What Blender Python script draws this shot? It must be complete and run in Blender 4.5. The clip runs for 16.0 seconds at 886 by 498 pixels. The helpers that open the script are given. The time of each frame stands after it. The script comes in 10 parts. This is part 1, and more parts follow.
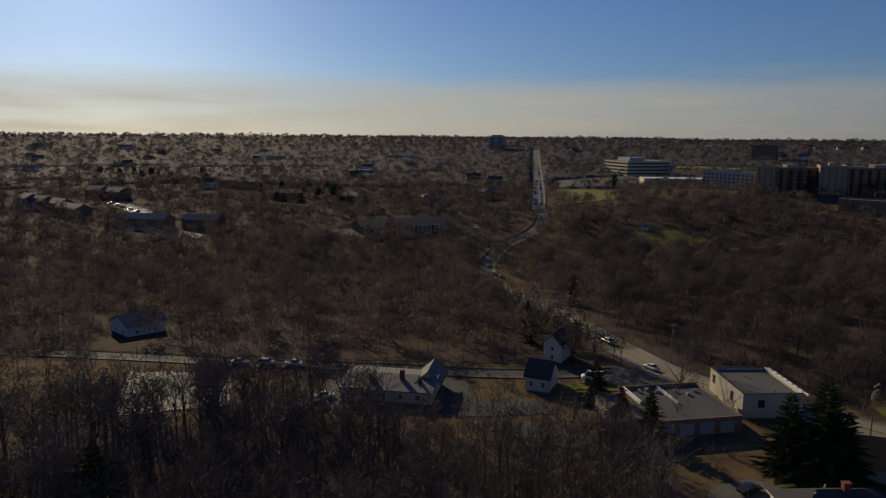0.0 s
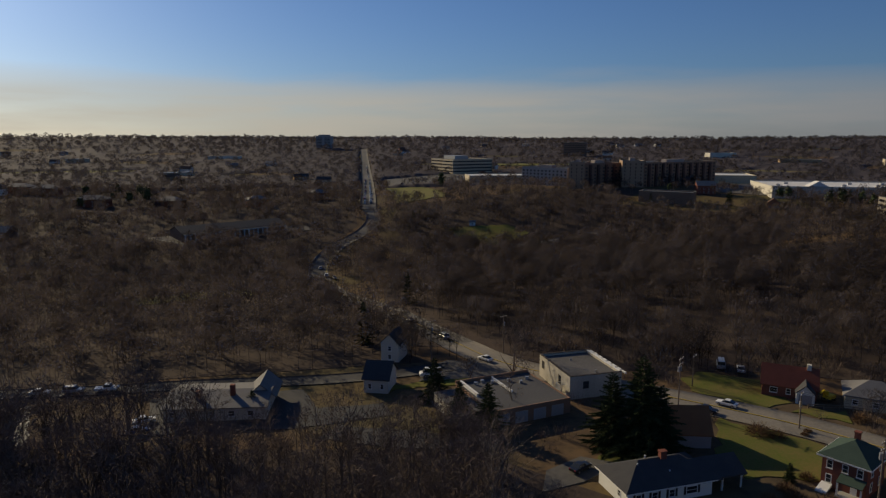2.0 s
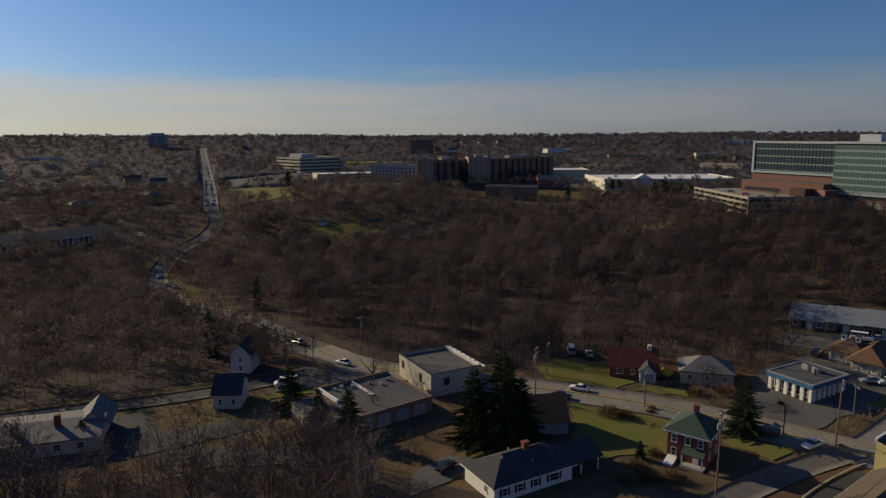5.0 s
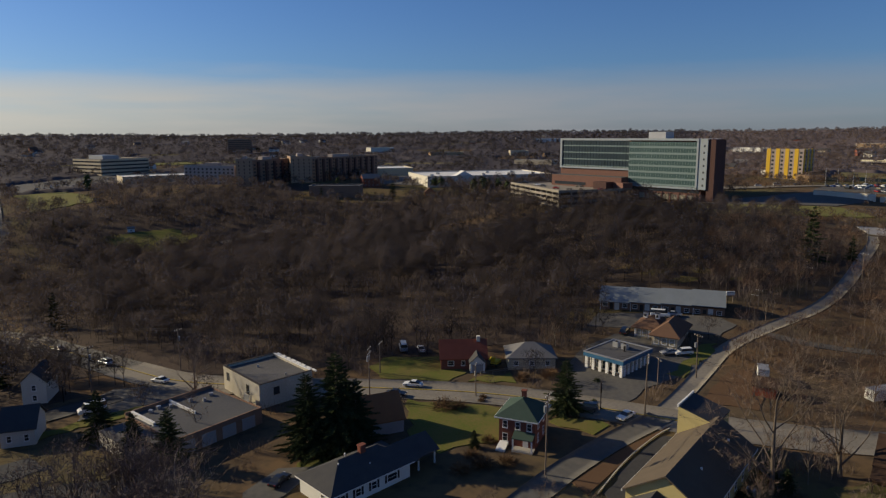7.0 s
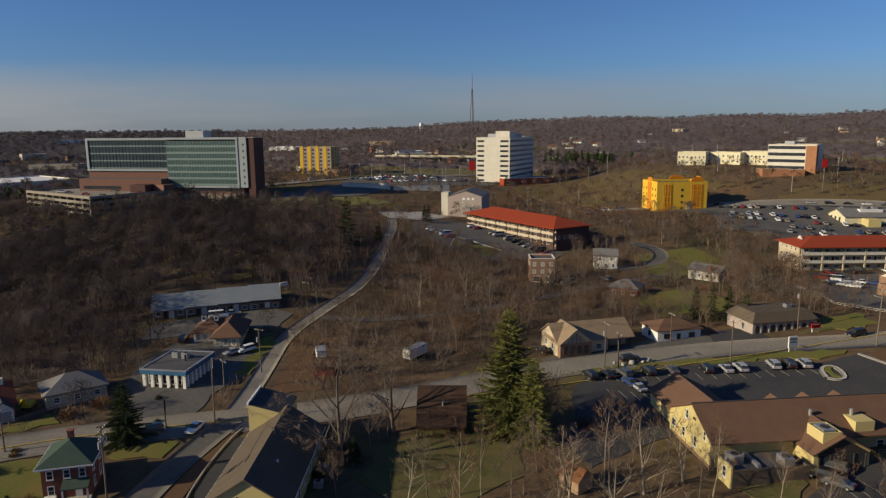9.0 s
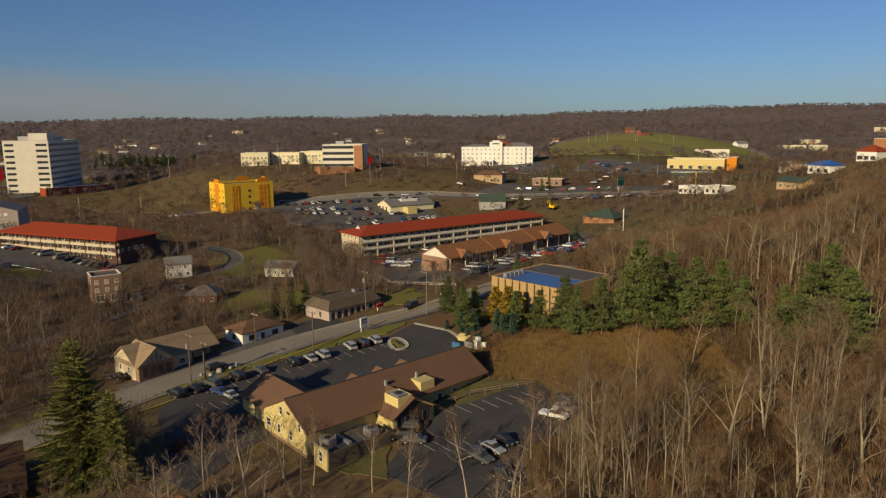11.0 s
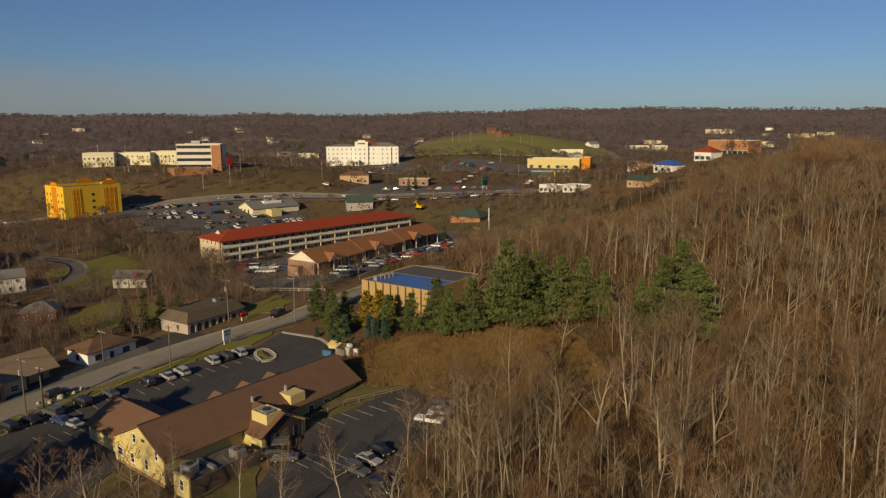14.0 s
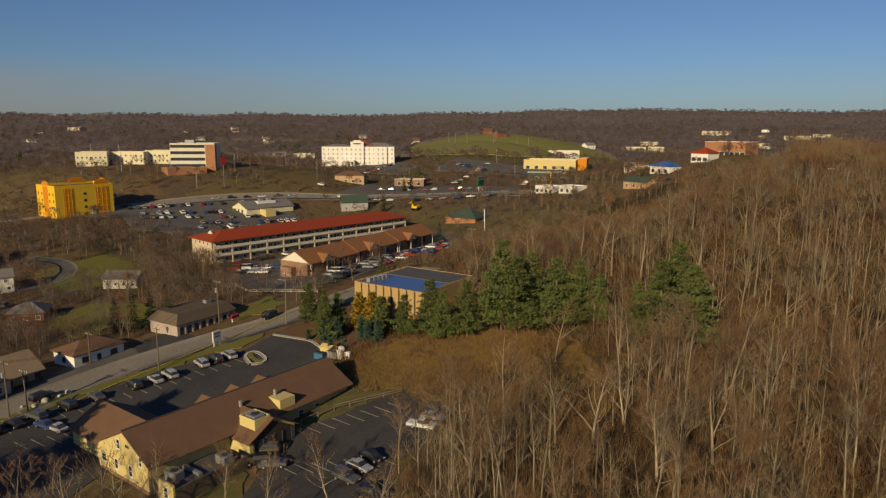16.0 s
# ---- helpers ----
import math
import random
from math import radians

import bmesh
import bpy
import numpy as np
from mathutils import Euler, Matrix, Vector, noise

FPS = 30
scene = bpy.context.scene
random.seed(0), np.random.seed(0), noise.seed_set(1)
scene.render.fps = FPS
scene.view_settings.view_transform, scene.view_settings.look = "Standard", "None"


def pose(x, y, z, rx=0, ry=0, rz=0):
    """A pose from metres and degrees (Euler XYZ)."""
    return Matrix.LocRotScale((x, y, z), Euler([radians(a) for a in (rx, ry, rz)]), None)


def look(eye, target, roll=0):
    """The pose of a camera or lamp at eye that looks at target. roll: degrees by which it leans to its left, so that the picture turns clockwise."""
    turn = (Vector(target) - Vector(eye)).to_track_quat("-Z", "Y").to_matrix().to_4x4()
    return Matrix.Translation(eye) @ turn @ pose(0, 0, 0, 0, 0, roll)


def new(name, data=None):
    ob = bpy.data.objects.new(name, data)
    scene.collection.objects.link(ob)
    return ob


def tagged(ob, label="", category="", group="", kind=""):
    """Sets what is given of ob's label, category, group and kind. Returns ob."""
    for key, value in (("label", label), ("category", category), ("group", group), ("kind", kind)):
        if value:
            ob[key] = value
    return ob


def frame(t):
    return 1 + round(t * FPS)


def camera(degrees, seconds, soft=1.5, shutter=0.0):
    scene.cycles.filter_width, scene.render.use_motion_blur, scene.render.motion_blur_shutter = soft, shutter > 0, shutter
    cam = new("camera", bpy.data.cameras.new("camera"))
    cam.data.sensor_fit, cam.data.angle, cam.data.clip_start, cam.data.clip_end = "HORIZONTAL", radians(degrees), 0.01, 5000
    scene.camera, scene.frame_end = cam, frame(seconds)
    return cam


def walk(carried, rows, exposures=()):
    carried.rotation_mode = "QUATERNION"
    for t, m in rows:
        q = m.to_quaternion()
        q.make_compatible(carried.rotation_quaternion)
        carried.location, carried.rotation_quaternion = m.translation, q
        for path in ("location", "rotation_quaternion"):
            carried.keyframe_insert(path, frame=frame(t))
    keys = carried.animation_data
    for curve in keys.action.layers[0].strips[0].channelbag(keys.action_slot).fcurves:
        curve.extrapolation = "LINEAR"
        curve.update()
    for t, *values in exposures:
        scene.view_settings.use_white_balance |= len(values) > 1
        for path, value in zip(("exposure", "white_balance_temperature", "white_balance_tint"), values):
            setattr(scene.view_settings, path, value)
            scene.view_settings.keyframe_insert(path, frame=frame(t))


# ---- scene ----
cam = camera(66.5, 16.0, soft=1.3)
walk(cam, [
    (0.0, pose(-1.97, 2.88, 59.38, 80.45, -0.32, 4.26)),
    (0.5, pose(-1.80, 3.62, 59.31, 80.48, -0.23, 2.20)),
    (1.0, pose(-1.76, 4.38, 59.19, 80.46, -0.18, -1.31)),
    (1.5, pose(-1.77, 5.25, 59.09, 80.48, -0.14, -5.69)),
    (2.0, pose(-1.77, 5.90, 59.07, 80.47, -0.02, -10.11)),
    (2.5, pose(-1.70, 6.48, 59.05, 80.44, 0.05, -13.36)),
    (3.0, pose(-1.64, 7.16, 59.04, 80.40, 0.12, -15.81)),
    (5.5, pose(-1.18, 10.72, 58.52, 80.26, 0.25, -25.72)),
    (6.0, pose(-0.77, 11.23, 58.39, 80.24, 0.32, -29.43)),
    (6.5, pose(-0.39, 11.82, 58.22, 80.20, 0.33, -33.26)),
    (7.0, pose(0.02, 12.39, 58.06, 80.15, 0.31, -37.63)),
    (7.5, pose(0.58, 12.98, 57.84, 80.12, 0.35, -44.25)),
    (8.0, pose(1.34, 13.55, 57.54, 80.09, 0.36, -53.66)),
    (8.5, pose(2.35, 14.24, 57.24, 80.00, 0.41, -64.23)),
    (9.0, pose(3.35, 14.57, 56.97, 79.96, 0.41, -74.93)),
    (9.5, pose(3.90, 14.74, 56.79, 79.91, 0.45, -85.27)),
    (10.0, pose(4.90, 14.60, 56.53, 79.90, 0.44, -94.78)),
    (12.5, pose(7.34, 15.20, 57.01, 79.76, 0.20, -123.23)),
    (13.0, pose(8.07, 14.92, 57.10, 79.76, 0.06, -123.93)),
    (13.5, pose(8.66, 14.42, 57.02, 79.75, 0.06, -122.89)),
    (14.0, pose(9.19, 13.81, 56.99, 79.76, 0.02, -121.77)),
    (14.5, pose(9.58, 13.30, 57.07, 79.77, -0.03, -121.00)),
    (15.0, pose(10.04, 12.77, 57.02, 79.80, -0.10, -120.94)),
    (15.5, pose(10.40, 12.28, 57.01, 79.81, -0.17, -121.35)),
    (16.0, pose(10.97, 12.03, 56.72, 79.82, -0.23, -122.04)),
], exposures=[(0.0, -0.32, 6850, 11), (3.0, -0.15, 6750, 10), (5.5, 0.0, 6600, 10), (7.0, 0.2, 6500, 10), (8.5, 0.22, 6400, 10), (10.0, 0.2, 6950, 10), (12.5, 0.04, 7800, 11), (16.0, 0.04, 7800, 11)])

# ---- sky and sun ----
SUN_AZ, SUN_EL = -32.0, 21.0   # degrees clockwise from +y, and above the horizon
world = bpy.data.worlds.new("sky")
scene.world = world
world.use_nodes = True
wn, wl = world.node_tree.nodes, world.node_tree.links
wn.clear()
w_out, w_bg = wn.new("ShaderNodeOutputWorld"), wn.new("ShaderNodeBackground")
w_sky = wn.new("ShaderNodeTexSky")
w_sky.sky_type, w_sky.sun_disc = "NISHITA", False
w_sky.sun_elevation, w_sky.sun_rotation = radians(SUN_EL), radians(SUN_AZ)
w_sky.altitude, w_sky.air_density, w_sky.dust_density, w_sky.ozone_density = 300, 1.0, 0.7, 5.0
w_bg.inputs["Strength"].default_value = 0.06
# thin stratus low over the western horizon
w_tc, w_sep = wn.new("ShaderNodeTexCoord"), wn.new("ShaderNodeSeparateXYZ")
wl.new(w_tc.outputs["Generated"], w_sep.inputs[0])
w_map = wn.new("ShaderNodeMapping")
w_map.inputs["Scale"].default_value = (3.0, 3.0, 26.0)
wl.new(w_tc.outputs["Generated"], w_map.inputs[0])
w_noise = wn.new("ShaderNodeTexNoise")
w_noise.inputs["Scale"].default_value, w_noise.inputs["Detail"].default_value = 1.6, 6.0
wl.new(w_map.outputs[0], w_noise.inputs["Vector"])


def w_math(op, a, b):
    n = wn.new("ShaderNodeMath")
    n.operation = op
    for i, v in enumerate((a, b)):
        if isinstance(v, (int, float)):
            n.inputs[i].default_value = v
        else:
            wl.new(v, n.inputs[i])
    return n.outputs[0]


def w_range(v, a, b, c=0.0, d=1.0):
    n = wn.new("ShaderNodeMapRange")
    n.interpolation_type = "SMOOTHSTEP"
    wl.new(v, n.inputs[0])
    for i, x in zip((1, 2, 3, 4), (a, b, c, d)):
        n.inputs[i].default_value = x
    return n.outputs[0]


edge = w_math("ADD", w_sep.outputs["Z"], w_math("MULTIPLY", w_math("SUBTRACT", w_noise.outputs[0], 0.5), 0.05))
band = w_range(edge, 0.05, 0.095, 1.0, 0.0)
side = w_range(w_sep.outputs["X"], 0.35, 1.0, 1.0, 0.75)
side = w_math("MULTIPLY", side, w_range(w_sep.outputs["Y"], -0.75, 0.25, 0.15, 1.0))
cover = w_math("MULTIPLY", w_math("MULTIPLY", band, side), w_range(w_noise.outputs[0], 0.25, 0.75, 0.45, 0.85))
w_mix = wn.new("ShaderNodeMix")
w_mix.data_type = "RGBA"
cloud = wn.new("ShaderNodeMix")
cloud.data_type = "RGBA"
cloud.inputs[6].default_value, cloud.inputs[7].default_value = (9.0, 8.4, 7.2, 1), (3.9, 4.0, 4.5, 1)
wl.new(w_range(w_sep.outputs["X"], -0.2, 1.0), cloud.inputs[0])
tint = wn.new("ShaderNodeMix")
tint.data_type, tint.blend_type = "RGBA", "MULTIPLY"
tint.inputs[0].default_value, tint.inputs[7].default_value = 1.0, (0.74, 0.93, 1.24, 1)
wl.new(w_sky.outputs[0], tint.inputs[6])
wl.new(cover, w_mix.inputs[0])
wl.new(cloud.outputs[2], w_mix.inputs[7])
wl.new(tint.outputs[2], w_mix.inputs[6])
wl.new(w_mix.outputs[2], w_bg.inputs["Color"])
wl.new(w_bg.outputs[0], w_out.inputs[0])

sun_way = Vector((math.sin(radians(SUN_AZ)) * math.cos(radians(SUN_EL)), math.cos(radians(SUN_AZ)) * math.cos(radians(SUN_EL)), math.sin(radians(SUN_EL))))
sun = new("sun", bpy.data.lights.new("sun", "SUN"))
sun.data.energy, sun.data.angle, sun.data.color = 4.5, radians(0.53), (1.0, 0.85, 0.58)
sun.matrix_world = look(sun_way * 300, (0, 0, 0))

# ---- materials ----
MATS = {}


def mat(name, colour, rough=0.8, metal=0.0, second=None, scale=2.0, amount=0.5, bump=0.0, fine=14.0, spread=0.0, world_space=False, stretch=(1, 1, 1), spec=0.12, emit=0.0, gaps=0.0):
    """A material of two colours mingled at two scales, with relief; spread: brightness varied from piece to piece; gaps: the open share of a spray of twigs."""
    m = bpy.data.materials.new(name)
    m.use_nodes = True
    n, l = m.node_tree.nodes, m.node_tree.links
    b = n["Principled BSDF"]
    b.inputs["Roughness"].default_value, b.inputs["Metallic"].default_value = rough, metal
    b.inputs["Specular IOR Level"].default_value = spec
    if second is None:
        second = tuple(c * 0.7 for c in colour)
    if world_space:
        vec = n.new("ShaderNodeNewGeometry").outputs["Position"]
    else:
        vec = n.new("ShaderNodeTexCoord").outputs["Object"]
    mp = n.new("ShaderNodeMapping")
    mp.inputs["Scale"].default_value = stretch
    l.new(vec, mp.inputs[0])
    facs = []
    for sc, det in ((scale, 4), (scale * fine, 3)):
        t = n.new("ShaderNodeTexNoise")
        t.inputs["Scale"].default_value, t.inputs["Detail"].default_value = sc, det
        l.new(mp.outputs[0], t.inputs["Vector"])
        facs.append(t.outputs[0])
    a = n.new("ShaderNodeMath")
    a.operation = "ADD"
    l.new(facs[0], a.inputs[0]), l.new(facs[1], a.inputs[1])
    r = n.new("ShaderNodeMapRange")
    r.inputs[1].default_value, r.inputs[2].default_value = 1 - 0.35, 1 + 0.35
    r.inputs[3].default_value, r.inputs[4].default_value = 0.5 - amount / 2, 0.5 + amount / 2
    l.new(a.outputs[0], r.inputs[0])
    mix = n.new("ShaderNodeMix")
    mix.data_type = "RGBA"
    mix.inputs[6].default_value, mix.inputs[7].default_value = (*colour, 1), (*second, 1)
    l.new(r.outputs[0], mix.inputs[0])
    out = mix.outputs[2]
    if spread:
        oi = n.new("ShaderNodeObjectInfo")
        rr = n.new("ShaderNodeMapRange")
        rr.inputs[3].default_value, rr.inputs[4].default_value = 1 - spread, 1 + spread
        l.new(oi.outputs["Random"], rr.inputs[0])
        hs = n.new("ShaderNodeHueSaturation")
        l.new(rr.outputs[0], hs.inputs["Value"]), l.new(out, hs.inputs["Color"])
        out = hs.outputs[0]
    l.new(out, b.inputs["Base Color"])
    if bump:
        bp = n.new("ShaderNodeBump")
        bp.inputs["Strength"].default_value, bp.inputs["Distance"].default_value = bump, 0.05
        l.new(facs[1], bp.inputs["Height"]), l.new(bp.outputs[0], b.inputs["Normal"])
    if emit:
        b.inputs["Emission Color"].default_value, b.inputs["Emission Strength"].default_value = (*colour, 1), emit
    if gaps:
        tl, tp, m1, m2 = n.new("ShaderNodeBsdfTranslucent"), n.new("ShaderNodeBsdfTransparent"), n.new("ShaderNodeMixShader"), n.new("ShaderNodeMixShader")
        l.new(out, tl.inputs["Color"])
        m1.inputs[0].default_value, m2.inputs[0].default_value = 0.4, gaps
        l.new(b.outputs[0], m1.inputs[1]), l.new(tl.outputs[0], m1.inputs[2])
        l.new(m1.outputs[0], m2.inputs[1]), l.new(tp.outputs[0], m2.inputs[2])
        l.new(m2.outputs[0], n["Material Output"].inputs["Surface"])
    MATS[name] = m
    return m


mat("bark", (0.22, 0.175, 0.135), 0.9, second=(0.12, 0.095, 0.075), scale=0.7, bump=0.4, spread=0.3, spec=0.03)
mat("dark_bark", (0.19, 0.155, 0.125), 0.9, second=(0.1, 0.08, 0.066), scale=0.7, bump=0.4, spread=0.3, spec=0.03)
mat("grey_stem", (0.33, 0.265, 0.185), 0.9, second=(0.15, 0.12, 0.085), scale=0.05, amount=1.0, world_space=True, spec=0.03)
mat("pale_bark", (0.42, 0.355, 0.265), 0.85, second=(0.2, 0.165, 0.12), scale=0.8, amount=0.9, spread=0.2, spec=0.03)
mat("twig", (0.2, 0.145, 0.105), 0.9, second=(0.13, 0.095, 0.072), scale=0.3, spread=0.3, spec=0.03)
mat("russet_twig", (0.2, 0.115, 0.058), 0.9, second=(0.12, 0.08, 0.05), scale=0.3, spread=0.3, spec=0.03)
# twigs with the shade of slopes turned from the sun in their colour
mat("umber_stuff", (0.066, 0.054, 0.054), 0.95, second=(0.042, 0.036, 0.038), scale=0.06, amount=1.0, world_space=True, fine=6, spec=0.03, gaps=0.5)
mat("mauve_stuff", (0.175, 0.134, 0.116), 0.95, second=(0.11, 0.086, 0.076), scale=0.06, amount=1.0, world_space=True, fine=6, spec=0.03)
mat("mauve_spray", (0.14, 0.112, 0.106), 0.95, second=(0.088, 0.073, 0.071), scale=0.06, amount=1.0, world_space=True, fine=6, spec=0.03, gaps=0.5)
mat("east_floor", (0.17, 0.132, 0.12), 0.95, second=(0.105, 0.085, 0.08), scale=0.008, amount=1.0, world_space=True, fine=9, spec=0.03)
# western canopy floor: backlit shade and dark crown gaps put into the colour
mat("shaded_far_floor", (0.1, 0.086, 0.088), 0.95, second=(0.065, 0.057, 0.06), scale=0.008, amount=1.0, world_space=True, fine=9, spec=0.03)
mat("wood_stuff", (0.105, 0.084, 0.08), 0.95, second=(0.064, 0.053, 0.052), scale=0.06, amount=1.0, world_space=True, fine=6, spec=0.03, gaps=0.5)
mat("russet_stuff", (0.19, 0.1, 0.046), 0.95, second=(0.105, 0.07, 0.042), scale=0.05, amount=1.0, world_space=True, fine=6, spec=0.03)
mat("ash_stuff", (0.2, 0.152, 0.095), 0.95, second=(0.12, 0.095, 0.064), scale=0.05, amount=1.0, world_space=True, fine=6, spec=0.03)
mat("brown_stuff", (0.15, 0.088, 0.055), 0.95, second=(0.085, 0.058, 0.044), scale=0.05, amount=1.0, world_space=True, fine=6, spec=0.03)
mat("grey_stuff", (0.165, 0.125, 0.105), 0.95, second=(0.095, 0.075, 0.068), scale=0.05, amount=1.0, world_space=True, fine=6, spec=0.03)
mat("brown_spray", (0.19, 0.115, 0.075), 0.95, second=(0.11, 0.076, 0.056), scale=0.05, amount=1.0, world_space=True, fine=6, spec=0.03, gaps=0.5)
mat("grey_spray", (0.2, 0.155, 0.13), 0.95, second=(0.12, 0.095, 0.085), scale=0.05, amount=1.0, world_space=True, fine=6, spec=0.03, gaps=0.5)
mat("olive_needles", (0.23, 0.215, 0.06), 0.85, second=(0.11, 0.125, 0.04), scale=0.5, amount=0.9, spread=0.2, spec=0.03)
# western far trees: far_wood darkened for their backlit sides, bluer for haze
mat("shaded_far_wood", (0.1, 0.088, 0.096), 0.95, second=(0.068, 0.062, 0.069), scale=0.008, amount=1.0, world_space=True, fine=9, spec=0.03, gaps=0.5)
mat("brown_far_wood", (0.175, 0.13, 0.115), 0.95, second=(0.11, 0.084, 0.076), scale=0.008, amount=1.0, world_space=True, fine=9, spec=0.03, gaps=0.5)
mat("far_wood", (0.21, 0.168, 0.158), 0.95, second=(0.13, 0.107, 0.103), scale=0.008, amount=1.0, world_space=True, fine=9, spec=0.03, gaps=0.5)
mat("needles", (0.06, 0.075, 0.03), 0.85, second=(0.034, 0.046, 0.022), scale=0.5, amount=0.9, spread=0.25, spec=0.03)
mat("pine_needles", (0.125, 0.15, 0.048), 0.85, second=(0.05, 0.072, 0.03), scale=0.5, amount=0.9, spread=0.2, spec=0.03)
mat("gold_needles", (0.36, 0.24, 0.035), 0.8, second=(0.2, 0.15, 0.03), scale=0.8, spread=0.1)
mat("blue_needles", (0.07, 0.12, 0.085), 0.8, second=(0.04, 0.075, 0.05), scale=0.8, spread=0.1)
mat("rough_grass", (0.125, 0.105, 0.045), 0.95, second=(0.13, 0.085, 0.05), scale=0.05, amount=1.0, world_space=True, fine=10, spec=0.03)
mat("lawn", (0.1, 0.125, 0.027), 0.95, second=(0.165, 0.13, 0.05), scale=0.16, amount=1.0, world_space=True, fine=12, spec=0.03)
mat("field", (0.15, 0.16, 0.045), 0.95, second=(0.2, 0.17, 0.075), scale=0.02, amount=0.9, world_space=True, fine=12, spec=0.03)
mat("meadow", (0.21, 0.135, 0.05), 0.95, second=(0.13, 0.085, 0.036), scale=0.07, amount=1.0, world_space=True, fine=10, spec=0.03)
mat("asphalt", (0.035, 0.035, 0.039), 0.9, second=(0.062, 0.06, 0.058), scale=0.12, amount=0.9, world_space=True, fine=16, spec=0.2)
mat("old_asphalt", (0.25, 0.22, 0.18), 0.9, second=(0.16, 0.145, 0.12), scale=0.1, amount=1.0, world_space=True, fine=16, spec=0.15)
mat("lot_asphalt", (0.08, 0.077, 0.073), 0.9, second=(0.13, 0.12, 0.105), scale=0.09, amount=1.0, world_space=True, fine=9, spec=0.15)
mat("wet_asphalt", (0.10, 0.095, 0.085), 0.75, second=(0.17, 0.16, 0.13), scale=0.15, amount=1.0, world_space=True, fine=10, spec=0.35)
mat("concrete", (0.42, 0.39, 0.34), 0.85, second=(0.3, 0.28, 0.25), scale=0.3, world_space=True)
mat("line_paint", (0.3, 0.29, 0.26), 0.7, second=(0.17, 0.165, 0.15), scale=0.6, amount=0.9, world_space=True)
mat("yellow_line", (0.5, 0.36, 0.07), 0.7, second=(0.33, 0.26, 0.1), scale=0.6, amount=0.9, world_space=True)
# leaf litter with the shade under the trees put into its colour
mat("shaded_litter", (0.095, 0.07, 0.054), 0.95, second=(0.055, 0.044, 0.037), scale=0.12, amount=1.0, world_space=True, fine=10, spec=0.03)
mat("tan_grass", (0.21, 0.17, 0.085), 0.95, second=(0.13, 0.12, 0.05), scale=0.04, amount=1.0, world_space=True, fine=10, spec=0.03)
mat("litter", (0.1, 0.068, 0.033), 0.95, second=(0.055, 0.042, 0.025), scale=0.12, amount=1.0, world_space=True, fine=10, spec=0.03)
mat("yard_grass", (0.15, 0.11, 0.055), 0.95, second=(0.07, 0.085, 0.026), scale=0.35, amount=1.0, world_space=True, fine=9, spec=0.03)
mat("mulch", (0.14, 0.085, 0.05), 0.95, second=(0.1, 0.062, 0.038), scale=0.3, world_space=True, spec=0.03)


def ground_material():
    m = bpy.data.materials.new("ground_cover")
    m.use_nodes = True
    n, l = m.node_tree.nodes, m.node_tree.links
    b = n["Principled BSDF"]
    b.inputs["Roughness"].default_value, b.inputs["Specular IOR Level"].default_value = 0.95, 0.03
    pos = n.new("ShaderNodeNewGeometry").outputs["Position"]
    cols = [(0.11, 0.08, 0.05), (0.16, 0.10, 0.055), (0.115, 0.11, 0.042), (0.06, 0.047, 0.035)]
    last = None
    for i, (sc, lo, hi) in enumerate(((0.0, 0, 1), (0.03, 0.42, 0.62), (0.011, 0.5, 0.66), (0.4, 0.45, 0.75))):
        rgb = n.new("ShaderNodeRGB")
        rgb.outputs[0].default_value = (*cols[i], 1)
        if last is None:
            last = rgb.outputs[0]
            continue
        t = n.new("ShaderNodeTexNoise")
        t.inputs["Scale"].default_value, t.inputs["Detail"].default_value = sc, 6
        l.new(pos, t.inputs["Vector"])
        r = n.new("ShaderNodeMapRange")
        r.inputs[1].default_value, r.inputs[2].default_value = lo, hi
        r.inputs[4].default_value = 0.85
        l.new(t.outputs[0], r.inputs[0])
        mx = n.new("ShaderNodeMix")
        mx.data_type = "RGBA"
        l.new(r.outputs[0], mx.inputs[0]), l.new(last, mx.inputs[6]), l.new(rgb.outputs[0], mx.inputs[7])
        last = mx.outputs[2]
    l.new(last, b.inputs["Base Color"])
    MATS["ground_cover"] = m


ground_material()

# ---- ground ----
def rise(a, b, x):
    t = np.clip((x - a) / (b - a), 0.0, 1.0)
    return t * t * (3 - 2 * t)


HILLS = [(200, -168, 60, 60, -15), (720, -520, 170, 150, 38), (150, -225, 130, 130, 40), (360, 5, 75, 75, 12), (290, 150, 140, 140, 6), (105, 380, 190, 105, -14), (-140, 300, 180, 100, -8),
         (450, 420, 160, 160, 8), (250, 600, 180, 120, 10), (-380, 640, 230, 170, 10), (820, 290, 290, 230, 14)]
TERRACES = [(370, 236, 15.5), (496, 99, 16.2), (387, -2, 12.3), (551, -238, 23.8), (464, -95, 28.8), (548, 262, 18.8), (504, -39, 31.3), (372, -91, 9.6),
            (406, -319, 25.1), (297, -368, 33), (379, -304, 19.4), (370, 100, 8.5), (370, 281, 13.9), (292, 42, 6.0), (275, -49, 4.5), (285, -110, 4.8),
            (225, -75, 8.8), (240, -115, 9.0), (160, -62, 8.7), (313, 123, 13.6), (458, 171, 20.0), (552, -339, 33.2), (364, -225, 18.6)]
# the skyline: bearing, and how far the last ridge stands above eye level (degrees)
SKYLINE = ((-180, 0.3), (-60, -0.1), (-37, -0.12), (-5, 0.03), (14, 0.0), (28, -0.18), (43, 0.0), (62, 0.02), (70, 0.2), (77, 0.7), (86, 0.98), (98, 1.0), (106, 1.15), (115, 1.1), (127, 1.4), (138, 1.62), (150, 1.4), (165, 1.4), (180, 0.3))
LIFT = np.zeros(len(TERRACES))


